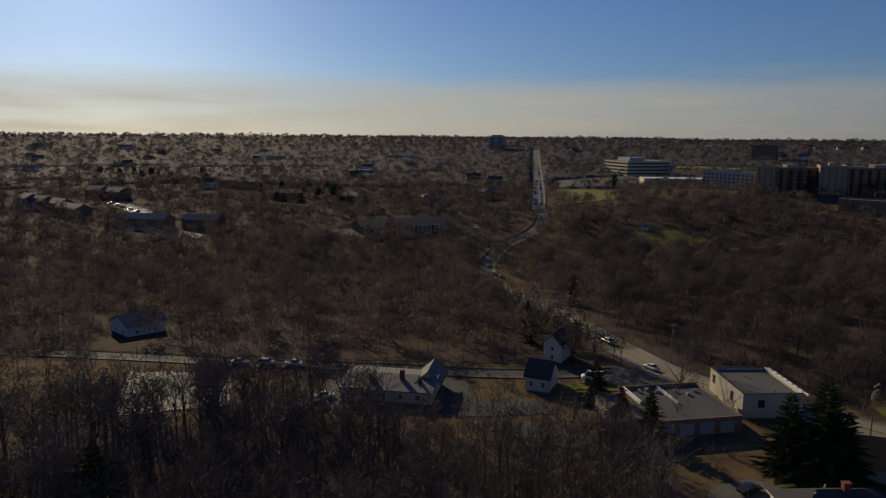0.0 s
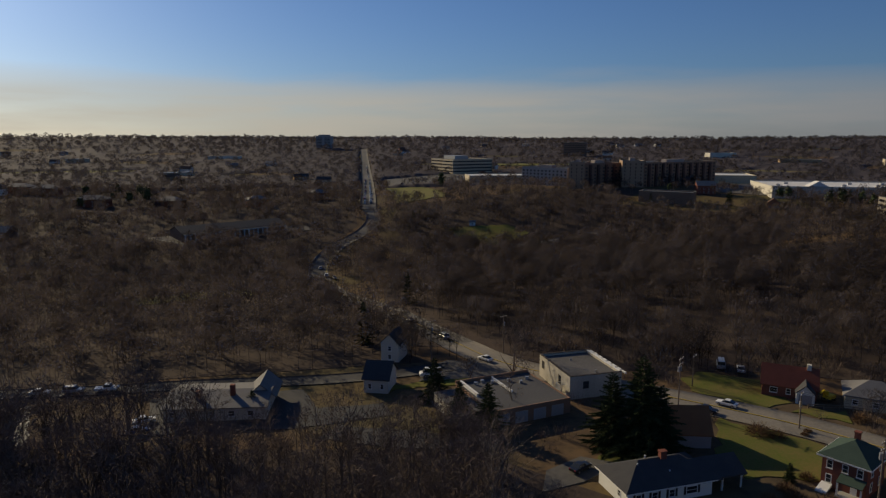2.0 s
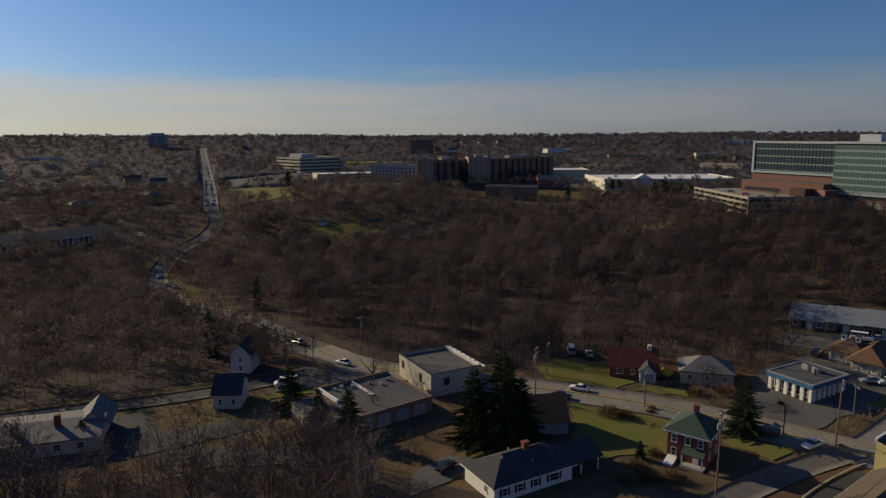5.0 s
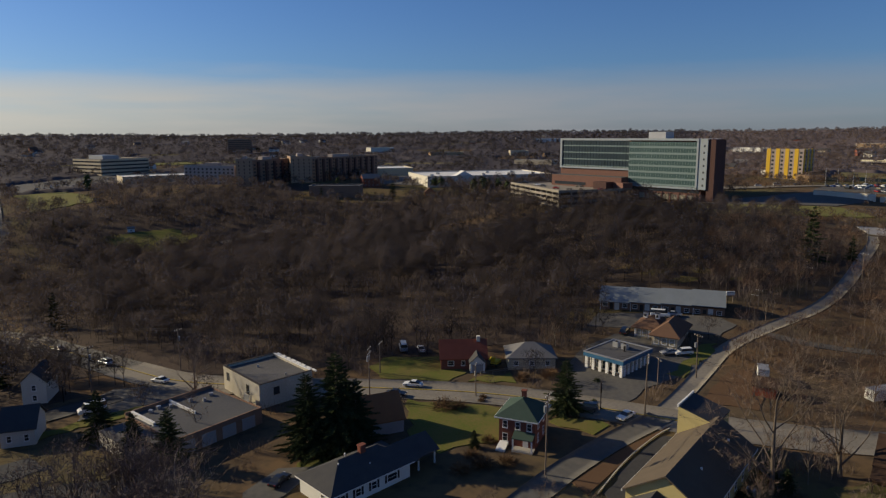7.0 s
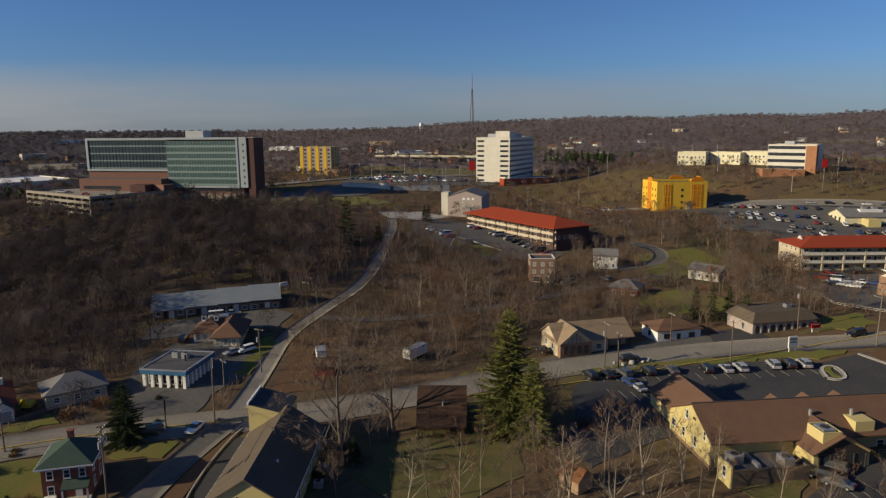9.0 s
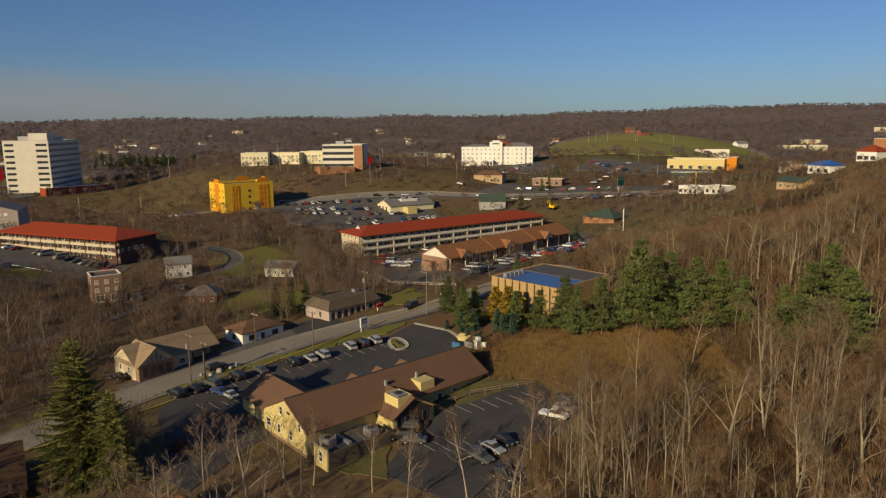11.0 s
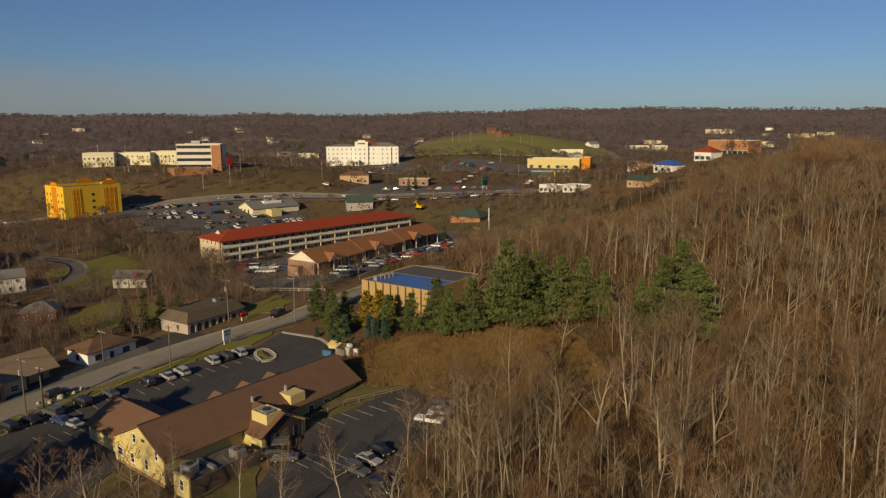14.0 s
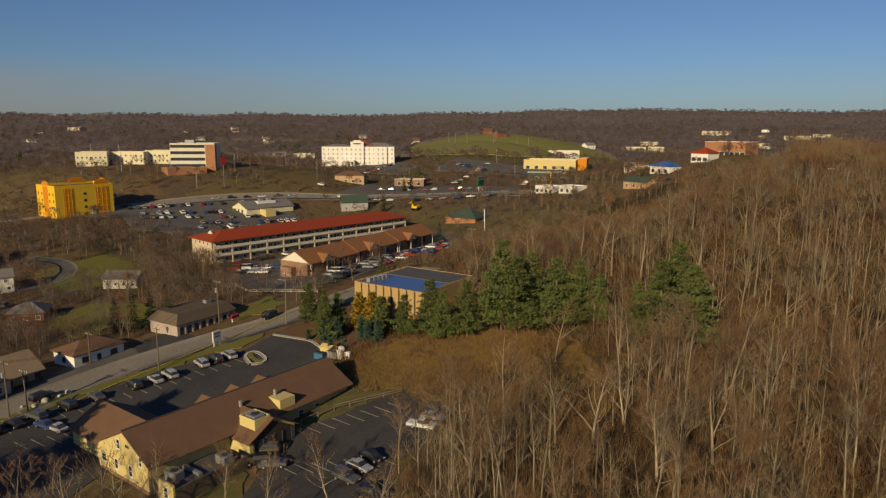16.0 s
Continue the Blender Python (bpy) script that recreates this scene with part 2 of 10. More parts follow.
def heights(x, y):
    """The ground's height at arrays of places."""
    x, y = np.asarray(x, float), np.asarray(y, float)
    r = np.hypot(x, y)
    h = 52 * rise(430, 2100, r) + 3.0 * np.sin(x * 0.0031 + 1.3) * np.sin(y * 0.0027 + 0.4) * rise(500, 1200, r)
    h = h + 7 * rise(1300, 2200, r) * np.sin(x * 0.0019 + 0.7) * np.cos(y * 0.0017)
    crest = 42 + 2900 * np.tan(np.radians(np.interp(np.degrees(np.arctan2(x, y)), *zip(*SKYLINE))))
    crest = crest + 5 * np.sin(x * 0.0062 + y * 0.0045) * np.sin(x * 0.0023 - y * 0.0071) + 4 * np.sin(x * 0.013 + y * 0.004) * np.sin(y * 0.011 - x * 0.005)
    far = rise(1350, 2900, r)
    h = h * (1 - far) + crest * far
    for bx, by, sx, sy, bh in HILLS:
        h = h + bh * np.exp(-((x - bx) / sx) ** 2 - ((y - by) / sy) ** 2)
    a = d = 0.0
    for (tx, ty, tz), b in zip(TERRACES, LIFT):
        k = np.exp(-((x - tx) ** 2 + (y - ty) ** 2) / 4900.0)
        a, d = a + k * b, d + k
    return h + a / (d + 0.05)


for _ in range(5):
    LIFT = LIFT + np.array([tz - float(heights(tx, ty)) for tx, ty, tz in TERRACES])


def height(x, y):
    return float(heights(x, y))


def mesh_from(name, verts, faces, material=None):
    """A mesh from numpy arrays of corners and of faces (all of one size)."""
    verts, faces = np.asarray(verts, np.float32), np.asarray(faces, np.int32)
    me = bpy.data.meshes.new(name)
    k = faces.shape[1]
    me.vertices.add(len(verts)), me.loops.add(faces.size), me.polygons.add(len(faces))
    me.vertices.foreach_set("co", verts.ravel())
    me.loops.foreach_set("vertex_index", faces.ravel())
    me.polygons.foreach_set("loop_start", np.arange(len(faces), dtype=np.int32) * k)
    me.update(calc_edges=True)
    me.validate()
    if material:
        me.materials.append(MATS[material])
    return me


def build_ground():
    rings = [0.0, 0.3]
    r = 0.3
    while r < 4900:
        step = max(3.0, r * 0.022)
        r += step
        rings.append(r)
    rings, seg = np.array(rings[1:]), 340
    a = np.linspace(0, 2 * math.pi, seg, endpoint=False)
    R, A = np.meshgrid(rings, a, indexing="ij")
    X, Y = R * np.sin(A), R * np.cos(A)
    verts = np.stack([X, Y, heights(X, Y)], -1).reshape(-1, 3)
    i, j = np.meshgrid(np.arange(len(rings) - 1), np.arange(seg), indexing="ij")
    jn = (j + 1) % seg
    quads = np.stack([i * seg + j, (i + 1) * seg + j, (i + 1) * seg + jn, i * seg + jn], -1).reshape(-1, 4)[:, ::-1]
    me = mesh_from("ground", verts, quads, "ground_cover")
    me.shade_smooth()
    tagged(new("ground", me), "brown winter ground with leaf litter and thin grass", "ground", kind="structure")


build_ground()
KEEP_CLEAR = []     # (kind, data): where no tree stands


def ribbon(name, pts, width, material, label, category="road", lift=0.2, clear=2.5, kind="structure"):
    """A road along a line, laid on the ground."""
    pts = [Vector((*p, 0)) for p in pts]
    # smooth the line
    for _ in range(3):
        q = [pts[0]]
        for a, b in zip(pts, pts[1:]):
            q += [a.lerp(b, 0.25), a.lerp(b, 0.75)]
        pts = q + [pts[-1]]
    line = [pts[0]]
    for p in pts[1:]:
        d = (p - line[-1]).length
        for k in range(1, int(d // 5) + 1):
            line.append(line[-1].lerp(p, 5 / max((p - line[-1]).length, 5.001)))
        if (p - line[-1]).length > 1.0:
            line.append(p)
    xs, cross = [], 4
    for i, p in enumerate(line):
        t = (line[min(i + 1, len(line) - 1)] - line[max(i - 1, 0)]).normalized()
        nrm = Vector((-t.y, t.x, 0))
        for c in range(cross + 1):
            v = p + nrm * width * (c / cross - 0.5)
            xs.append((v.x, v.y))
    xs = np.array(xs)
    z = heights(xs[:, 0], xs[:, 1]) + lift
    n = cross + 1
    top = np.column_stack([xs, z])
    i, c = np.meshgrid(np.arange(len(line) - 1), np.arange(cross), indexing="ij")
    f = np.stack([i * n + c, i * n + c + 1, (i + 1) * n + c + 1, (i + 1) * n + c], -1).reshape(-1, 4)[:, ::-1]
    low = top.copy()
    low[:, 2] -= 0.35
    e = np.arange(len(line) - 1)
    m = len(top)
    s1 = np.stack([e * n, (e + 1) * n, (e + 1) * n + m, e * n + m], -1)
    s2 = np.stack([e * n + cross, e * n + cross + m, (e + 1) * n + cross + m, (e + 1) * n + cross], -1)
    ob = new(name, mesh_from(name, np.vstack([top, low]), np.vstack([f, s1, s2]), material))
    if clear is not None:
        KEEP_CLEAR.append(("line", ([(p.x, p.y) for p in line[::2]] + [(line[-1].x, line[-1].y)], width / 2 + clear)))
    return tagged(ob, label, category, kind=kind), line


def patch(name, pts, material, label, category, lift=0.12, cell=6.0, clear=1.5, kind="structure"):
    """A lawn or car park of the given outline, laid on the ground."""
    bm = bmesh.new()
    rim = pts
    if category in ("lawn", "field", "meadow", "car park", "yard", "forecourt"):
        ragged = 0.2 if category in ("lawn", "field", "meadow") else 0.07
        # grass meets its surroundings in an uneven line
        rp = np.random.default_rng(len(name) + int(abs(pts[0][0])))
        rim = []
        for (x0, y0), (x1, y1) in zip(pts, pts[1:] + pts[:1]):
            n = max(1, int(math.hypot(x1 - x0, y1 - y0) / (cell * 0.4)))
            rim += [(x0 + (x1 - x0) * k / n + rp.uniform(-ragged, ragged) * cell, y0 + (y1 - y0) * k / n + rp.uniform(-ragged, ragged) * cell) for k in range(n)]
    bm.faces.new([bm.verts.new((x, y, 0)) for x, y in rim])
    xs, ys = [p[0] for p in pts], [p[1] for p in pts]
    for axis, lo, hi in ((0, min(xs), max(xs)), (1, min(ys), max(ys))):
        c = math.ceil(lo / cell) * cell
        while c < hi:
            co, no = [0, 0, 0], [0, 0, 0]
            co[axis], no[axis] = c, 1
            bmesh.ops.bisect_plane(bm, geom=bm.verts[:] + bm.edges[:] + bm.faces[:], plane_co=co, plane_no=no)
            c += cell
    bm.normal_update()
    if sum(f.normal.z for f in bm.faces) < 0:
        bmesh.ops.reverse_faces(bm, faces=bm.faces[:])
    rim = [e for e in bm.edges if e.is_boundary]
    for v in bm.verts:
        v.co.z = height(v.co.x, v.co.y) + lift
    low = bmesh.ops.extrude_edge_only(bm, edges=rim)["geom"]
    for v in low:
        if isinstance(v, bmesh.types.BMVert):
            v.co.z -= 0.6
    me = bpy.data.meshes.new(name)
    bm.to_mesh(me), bm.free()
    me.materials.append(MATS[material])
    if clear is not None:
        KEEP_CLEAR.append(("area", (pts, clear)))
    return tagged(new(name, me), label, category, kind=kind)


# roads
ribbon("road_valley", [(128, 62), (116, 80), (106, 100), (94, 120), (76, 139), (58, 156), (43, 172), (36, 193)],
       11.0, "old_asphalt", "worn grey two-lane road past the wooded ravine", clear=0.3)
# same road carried on in darker asphalt, which stands for the trees' shade
ribbon("road_valley_far", [(36.4, 191.8), (29, 216), (20, 256), (6, 292), (-6, 350), (-4, 392), (6, 430), (25, 462), (36, 500), (34, 540)],
       10.4, "lot_asphalt", "two-lane road winding through the wooded valley, tree shade in its colour", clear=-0.5)
ribbon("road_far_hill", [(33, 538), (39, 620), (46, 727), (58, 950), (66, 1091), (75, 1257), (84, 1420)], 13, "lot_asphalt", "wide straight highway climbing the far hill with traffic", lift=0.7, clear=1)
ribbon("road_village_east", [(122, 70), (135, 54), (147, 40), (155.7, 27), (162, 14.5), (168, 3), (172.6, -8.6), (176, -22), (177.5, -34), (179, -46), (184, -62), (190, -80), (194, -100)],
       10.5, "old_asphalt", "sunlit pale asphalt road past the houses", lift=0.2)
ribbon("road_side", [(112, 88), (122, 90), (143, 96), (160, 101), (181, 100.5), (208, 98), (239, 103), (270, 111), (298, 118), (318, 126)], 4.2, "old_asphalt",
       "narrow pale side road climbing from the crossing", lift=0.16, clear=0.8)
ribbon("road_driveway_south", [(113, 87.5), (97, 87), (83.5, 85.5), (72, 83), (60, 80)], 5.6, "lot_asphalt", "asphalt street past the brick house", lift=0.22)
ribbon("road_lane_upper", [(176, 98), (180, 83), (193, 67), (213, 47), (232, 31), (252, 12), (262, -2)], 3.6, "lot_asphalt", "narrow lane through brown scrub", lift=0.2, clear=0.3)
ribbon("road_hook", [(306, 11), (298, 0), (284, -1), (272, 6), (268, 18)], 6, "lot_asphalt", "curved hotel driveway", lift=0.3)
ribbon("road_park", [(85, 416), (95, 418), (125, 422), (163, 432), (185, 440)], 5, "concrete", "pale park path along the green", lift=0.4)
ribbon("road_retail", [(394, 40), (404, -40), (408, -100), (400, -150), (372, -190), (330, -215), (290, -222)], 12, "old_asphalt", "busy retail road lined with cars", lift=0.5)
ribbon("road_highway", [(420, 330), (470, 225), (520, 180), (600, 120), (700, 60)], 16, "old_asphalt", "highway beyond the car dealer lots", lift=0.7)
ribbon("road_west", [(-150, 178), (-100, 176), (-60, 172), (-30, 172), (0, 168), (30, 172)], 7, "asphalt", "dark valley road behind the wood", lift=0.25)

# ---- lawns, car parks and yards ----
patch("car_park_restaurant", [(121, 8.5), (111, 18), (118, 24), (130, 22), (142, 24), (153, 21), (159, 5), (164, -13), (163, -28), (168, -36), (171, -43), (158, -43), (146, -42), (141, -36), (132, -12), (124, 6)], "asphalt", "dark asphalt car park in front of the restaurant", "car park", lift=0.14)
patch("car_park_back", [(103, -11), (109, -15), (113, -19), (119, -26), (121, -38), (121, -47), (107, -51), (103, -44), (100, -35), (92, -30), (86, -22), (96, -15)], "asphalt", "dark asphalt car park behind the restaurant", "car park", lift=0.14)
patch("meadow", [(141, -44), (147, -56), (137, -74), (116, -86), (92, -80), (88, -64), (104, -54), (122, -49), (128, -41)], "meadow", "rough russet meadow of dry grass", "meadow", lift=0.16)
patch("planting_bed", [(169, -39), (173, -47), (168, -52), (153, -60), (142, -57), (147, -44), (157, -44.5)], "mulch", "mulched bed with evergreens beside the car park", "planting bed", lift=0.17)
patch("lawn_restaurant", [(112, -3), (106, -6), (102, -10), (110, -14), (116, -13)], "yard_grass", "worn lawn beside the restaurant", "lawn", lift=0.17)
patch("verge_restaurant", [(150, 28), (156, 20), (162, 9), (166.3, -8), (171.3, -28), (171, -36), (167, -32), (166, -20), (164, -10), (160, 5), (153, 22)], "lawn", "grass verge along the road", "lawn", lift=0.2)
patch("lawn_brick_house", [(79, 127), (90, 114), (95, 104), (90, 98), (76, 102), (70, 104), (69, 112), (73, 120)], "lawn", "sunlit green lawn between the houses", "lawn", lift=0.15)
patch("lawn_roadside", [(90, 155), (104, 142), (98, 132), (92, 131), (82, 142), (84, 150)], "lawn", "green lawn across the road", "lawn", lift=0.15)
patch("lawn_cottage", [(99, 129), (106, 124), (104, 120), (96, 127)], "lawn", "cottage front lawn", "lawn", lift=0.17)
patch("lawn_crossing", [(93, 99), (97.3, 102), (102, 95), (101, 92.5), (97, 92)], "lawn", "corner lawn below the spruce", "lawn", lift=0.17)
patch("lawn_ranch", [(48, 116), (58, 118), (63, 113), (55, 110), (46, 112)], "lawn", "patch of lawn beneath the spruces", "lawn", lift=0.15)
patch("drive_ranch", [(33, 106), (41, 108), (50, 113), (44, 117), (36, 113)], "lot_asphalt", "driveway beside the ranch house", "driveway", lift=0.17)
patch("car_park_bank", [(118, 117), (126, 122), (135, 126), (147, 126), (155, 122), (150, 108), (146, 98), (140, 97), (128, 98), (122, 98), (112, 96), (106, 106)], "lot_asphalt", "asphalt car park round the low offices", "car park", lift=0.13)
patch("car_park_row", [(147, 136), (158, 141), (178, 113), (176, 107), (166, 106), (156, 123)], "lot_asphalt", "asphalt forecourt of the row units", "car park", lift=0.15)
patch("verge_bank", [(134, 97.5), (150, 100.5), (160, 103.5), (159, 106), (146, 103), (133, 100)], "lawn", "grass strip by the side road", "lawn", lift=0.2)
patch("lot_hall", [(106, 82.6), (93.5, 80.4), (81.5, 76), (79, 71), (88, 73), (100, 78), (108, 80)], "asphalt", "asphalt lot beside the hall", "car park", lift=0.14)
patch("lot_scrub", [(126, 86), (133, 89), (146.7, 92), (152, 89), (142, 81), (131, 77)], "mulch", "brown earth yard beyond the hall", "yard", lift=0.14)
patch("lawn_yard", [(99, 56), (112, 54), (123, 49), (124, 34), (106, 28), (97, 36), (94, 46)], "yard_grass", "back yard lawn in long shadows", "lawn", lift=0.15)
patch("lawn_road_corner", [(140, 51), (152, 47), (158, 33), (150, 30), (143, 43)], "lawn", "bright grass by the road", "lawn", lift=0.15)
patch("forecourt_porch_house", [(152, 26), (160, 32), (168, 26), (174, 12), (180, 6), (186, -6), (178, -10), (169, -4), (160, 12)], "lot_asphalt", "gravelled asphalt forecourt of the roadside buildings", "forecourt", lift=0.16)
patch("lot_mansard", [(176, -8), (186, -8), (191, -18), (182, -22)], "asphalt", "asphalt lot beside the tan office", "car park", lift=0.18)
patch("lawn_mansard", [(185, -30), (192, -49), (204, -48), (196, -34), (190, -36)], "lawn", "lawn in front of the tan office", "lawn", lift=0.2)
patch("lawn_slope_east", [(232, 12), (238, -6), (226, -16), (211, -19), (202, 3), (214, 8)], "lawn", "sloping lawn behind the roadside houses", "lawn", lift=0.2)
patch("lawn_hotel", [(288, 10), (304, -14), (290, -22), (268, -20), (258, -6), (264, 8)], "lawn", "bright green lawn below the hotel drive", "lawn", lift=0.22)
patch("car_park_red_motel", [(276, 90), (294, 108), (318, 114), (334, 108), (330, 92), (286, 38), (274, 42), (264, 64)], "lot_asphalt", "motel car park with striped islands", "car park", lift=0.22)
patch("island_red_motel", [(276, 84), (292, 86), (278, 64), (268, 66)], "lawn", "grass island with a white-edged kerb", "lawn", lift=0.3)
patch("car_park_strip", [(240, -46), (268, -48), (294, -150), (262, -154), (240, -142), (224, -112), (204, -76), (208, -54), (222, -46)], "lot_asphalt", "full car park between motel and shops", "car park", lift=0.22)
patch("car_park_yellow_hotel", [(392, 0), (404, -20), (402, -110), (352, -120), (330, -60), (345, -30), (380, -30)], "lot_asphalt", "broad car park behind the yellow hotel", "car park", lift=0.3)
patch("car_park_hotel", [(530, -225), (548, -275), (500, -275), (470, -235), (490, -215)], "lot_asphalt", "car park in front of the white hotel", "car park", lift=0.4)
patch("car_park_supermarket", [(470, -265), (520, -320), (450, -330), (405, -345), (385, -320), (425, -290)], "lot_asphalt", "car park of the supermarket", "car park", lift=0.4)
patch("car_park_corner", [(400, -150), (430, -190), (380, -240), (340, -260), (320, -230), (360, -195)], "lot_asphalt", "corner lots along the retail road", "car park", lift=0.4)
patch("lawn_retail", [(440, -110), (500, -180), (470, -215), (425, -160)], "rough_grass", "grass below the retail lots", "field", lift=0.35, cell=12, clear=None)
patch("field_hill", [(570, -305), (660, -350), (790, -430), (720, -620), (560, -560), (455, -455), (500, -370)], "field", "grassy green hill beyond the shops", "field", lift=0.6, cell=20)
patch("field_retail", [(405, -60), (440, -90), (430, -180), (412, -130)], "rough_grass", "grass bank along the retail road", "field", lift=0.4, cell=12, clear=None)
patch("car_park_chapel", [(325, 130), (350, 145), (372, 128), (356, 105), (330, 112)], "concrete", "pale concrete yard by the gabled building", "yard", lift=0.25)
patch("hospital_drive", [(345, 250), (360, 232), (400, 175), (430, 165), (450, 200), (400, 230), (372, 234)], "lot_asphalt", "hospital approach road", "road", lift=0.35)
patch("hospital_lawn", [(342, 262), (398, 172), (390, 150), (330, 190), (322, 225)], "field", "green bank below the hospital", "lawn", lift=0.3)
patch("car_dealer_lot", [(450, 210), (480, 215), (545, 160), (520, 100), (480, 110), (455, 160)], "lot_asphalt", "car dealer lot packed with cars", "car park", lift=0.4)
patch("green_park", [(80, 470), (128, 472), (138, 450), (112, 424), (92, 430)], "lawn", "open green lawn above the ravine", "lawn", lift=0.35)
patch("field_far_road", [(60, 560), (110, 590), (100, 690), (62, 690)], "field", "rough grass beside the far highway", "field", lift=0.5, cell=15)
patch("far_car_park", [(62, 700), (150, 760), (240, 800), (230, 880), (150, 860), (70, 800)], "lot_asphalt", "car parks below the beige offices", "car park", lift=0.6, cell=25)
patch("mall_lot", [(330, 540), (390, 470), (480, 450), (560, 500), (470, 620), (380, 640)], "lot_asphalt", "mall car park", "car park", lift=0.5, cell=25)
patch("glare_lot", [(-84, 134), (-60, 142), (-68, 164), (-94, 163)], "wet_asphalt", "damp asphalt lot glinting in low sun", "car park", lift=0.15)
patch("west_lot", [(-42, 163), (-8, 163), (-4, 150), (10, 150), (12, 143), (-8, 140), (-38, 142)], "asphalt", "asphalt yard round the grey-roofed building", "yard", lift=0.15, clear=None)
patch("low_garage_yard", [(0, 140), (24, 130), (33, 128), (30, 122), (8, 128), (-4, 134)], "asphalt", "yard in front of the garage", "yard", lift=0.15, clear=None)
patch("forecourt_white_block", [(20, 160), (46, 164), (46, 170), (30, 178), (22, 172)], "lot_asphalt", "forecourt by the road bend", "yard", lift=0.16)
patch("lawn_bend", [(10, 158), (40, 158), (40, 162), (12, 162)], "lawn", "grass strip by the road bend", "lawn", lift=0.17)
patch("field_valley", [(-92, 300), (-60, 318), (-36, 322), (-32, 306), (-62, 300), (-94, 286)], "field", "sunlit strip of grass in the valley", "field", lift=0.2)
patch("hill_floor", [(62, -20), (100, -50), (148, -57), (196, -104), (232, -150), (230, -230), (150, -320), (60, -330), (20, -200), (20, -60)], "litter", "russet leaf litter of the wooded hill", "ground", lift=0.1, cell=10, clear=None)
# ravine floor sheet: shade below the crowns painted as darker litter
patch("ravine_floor", [(16, 196), (34, 190), (52, 172), (66, 160), (80, 158), (106, 150), (128, 136), (150, 150), (176, 140), (196, 118), (228, 112), (262, 150), (322, 212), (306, 290), (262, 320), (230, 372), (128, 412), (60, 404), (26, 330)], "shaded_litter", "leaf litter of the ravine, darkened for shade", "ground", lift=0.08, cell=12, clear=None)
patch("lawn_plateau", [(228, 512), (262, 478), (318, 438), (344, 446), (336, 482), (306, 528), (262, 540)], "rough_grass", "thin grass and drives among the plateau houses", "lawn", lift=0.3, cell=12)
# plateau, valley, western and near wood floors, painted dark for tree shade
patch("plateau_floor", [(60, 404), (128, 412), (230, 372), (300, 330), (330, 400), (350, 455), (300, 560), (200, 600), (110, 560), (60, 560), (45, 480)], "shaded_litter", "leaf litter under the plateau trees, darkened for shade", "ground", lift=0.07, cell=14, clear=None)
patch("valley_floor", [(-150, 184), (-60, 178), (24, 178), (14, 250), (-6, 300), (-12, 400), (-200, 390), (-270, 300), (-210, 205)], "shaded_litter", "leaf litter of the valley, darkened for shade", "ground", lift=0.08, cell=12, clear=None)
patch("west_floor", [(-518, 500), (-440, 575), (-360, 630), (-240, 680), (-125, 712), (24, 716), (22, 480), (-12, 402), (-200, 392), (-268, 302), (-400, 360)], "shaded_litter", "leaf litter under the western woods, darkened for shade", "ground", lift=0.07, cell=16, clear=None)
patch("near_floor", [(-90, 40), (-95, 125), (-40, 136), (24, 124), (50, 96), (40, 40), (0, 30)], "shaded_litter", "leaf litter of the near wood, darkened for shade", "ground", lift=0.06, cell=10, clear=None)
patch("field_highway", [(560, 250), (590, 150), (700, 78), (760, 140), (640, 270)], "tan_grass", "pale dry grass beside the highway", "field", lift=0.45, cell=14)
patch("field_tower", [(520, 90), (505, 0), (440, -50), (425, 30), (455, 90)], "rough_grass", "dry grass below the office tower", "field", lift=0.4, cell=12, clear=None)
for i, (x, y, a, b, t) in enumerate(((930, 250, 120, 26, 60), (1050, 120, 150, 24, 95), (980, -240, 130, 22, 110), (860, -640, 110, 20, 130), (700, -860, 120, 20, 140), (1250, -420, 170, 26, 115), (-330, 900, 120, 22, -20), (-560, 820, 150, 24, -35), (260, 1000, 140, 20, 15), (520, 820, 120, 20, 33))):
    c, q = math.cos(radians(-t)), math.sin(radians(-t))
    patch("field_far", [(x + u * a * c - v * b * q, y + u * a * q + v * b * c) for u, v in ((-1, -0.7), (-0.2, -1), (0.8, -0.8), (1, 0.4), (0.3, 1), (-0.7, 0.8))], "tan_grass" if i % 2 else "field", "far open grass between the woods", "field", lift=0.8, cell=25)
patch("mulch_strip", [(112, 84), (96, 83.8), (80, 81.5), (79, 77.5), (93.5, 81), (106, 83.2)], "mulch", "russet mulched strip between street and hall", "planting bed", lift=0.2)
patch("townhouse_road", [(-300, 500), (-262, 470), (-236, 420), (-205, 400), (-180, 398), (-182, 408), (-226, 430), (-250, 478), (-290, 512)], "concrete", "pale curving estate road", "road", lift=0.4)
patch("school_yard", [(-110, 440), (-84, 424), (-30, 462), (-8, 470), (-16, 484), (-60, 470)], "lot_asphalt", "yard of the long low school", "yard", lift=0.3)

# ---- building kit ----
def link_mesh(name, me, parent=None, m=None, label=""):
    ob = new(name, me)
    if parent is not None:
        ob.parent = parent
    if m is not None:
        ob.matrix_basis = m
    if label:
        ob["label"] = label
    return ob


def part(name, bm, material, parent, label="", m=None):
    """One mesh object under a thing or under a part."""
    me = bpy.data.meshes.new(name)
    bm.normal_update()
    bm.to_mesh(me), bm.free()
    for k in ([material] if isinstance(material, str) else material):
        me.materials.append(MATS[k])
    return link_mesh(name, me, parent, m, label)


def thing(name, m, label, category, group=""):
    ob = new(name)
    ob.matrix_basis = m
    ob.empty_display_size = 0.5
    return tagged(ob, label, category, group)


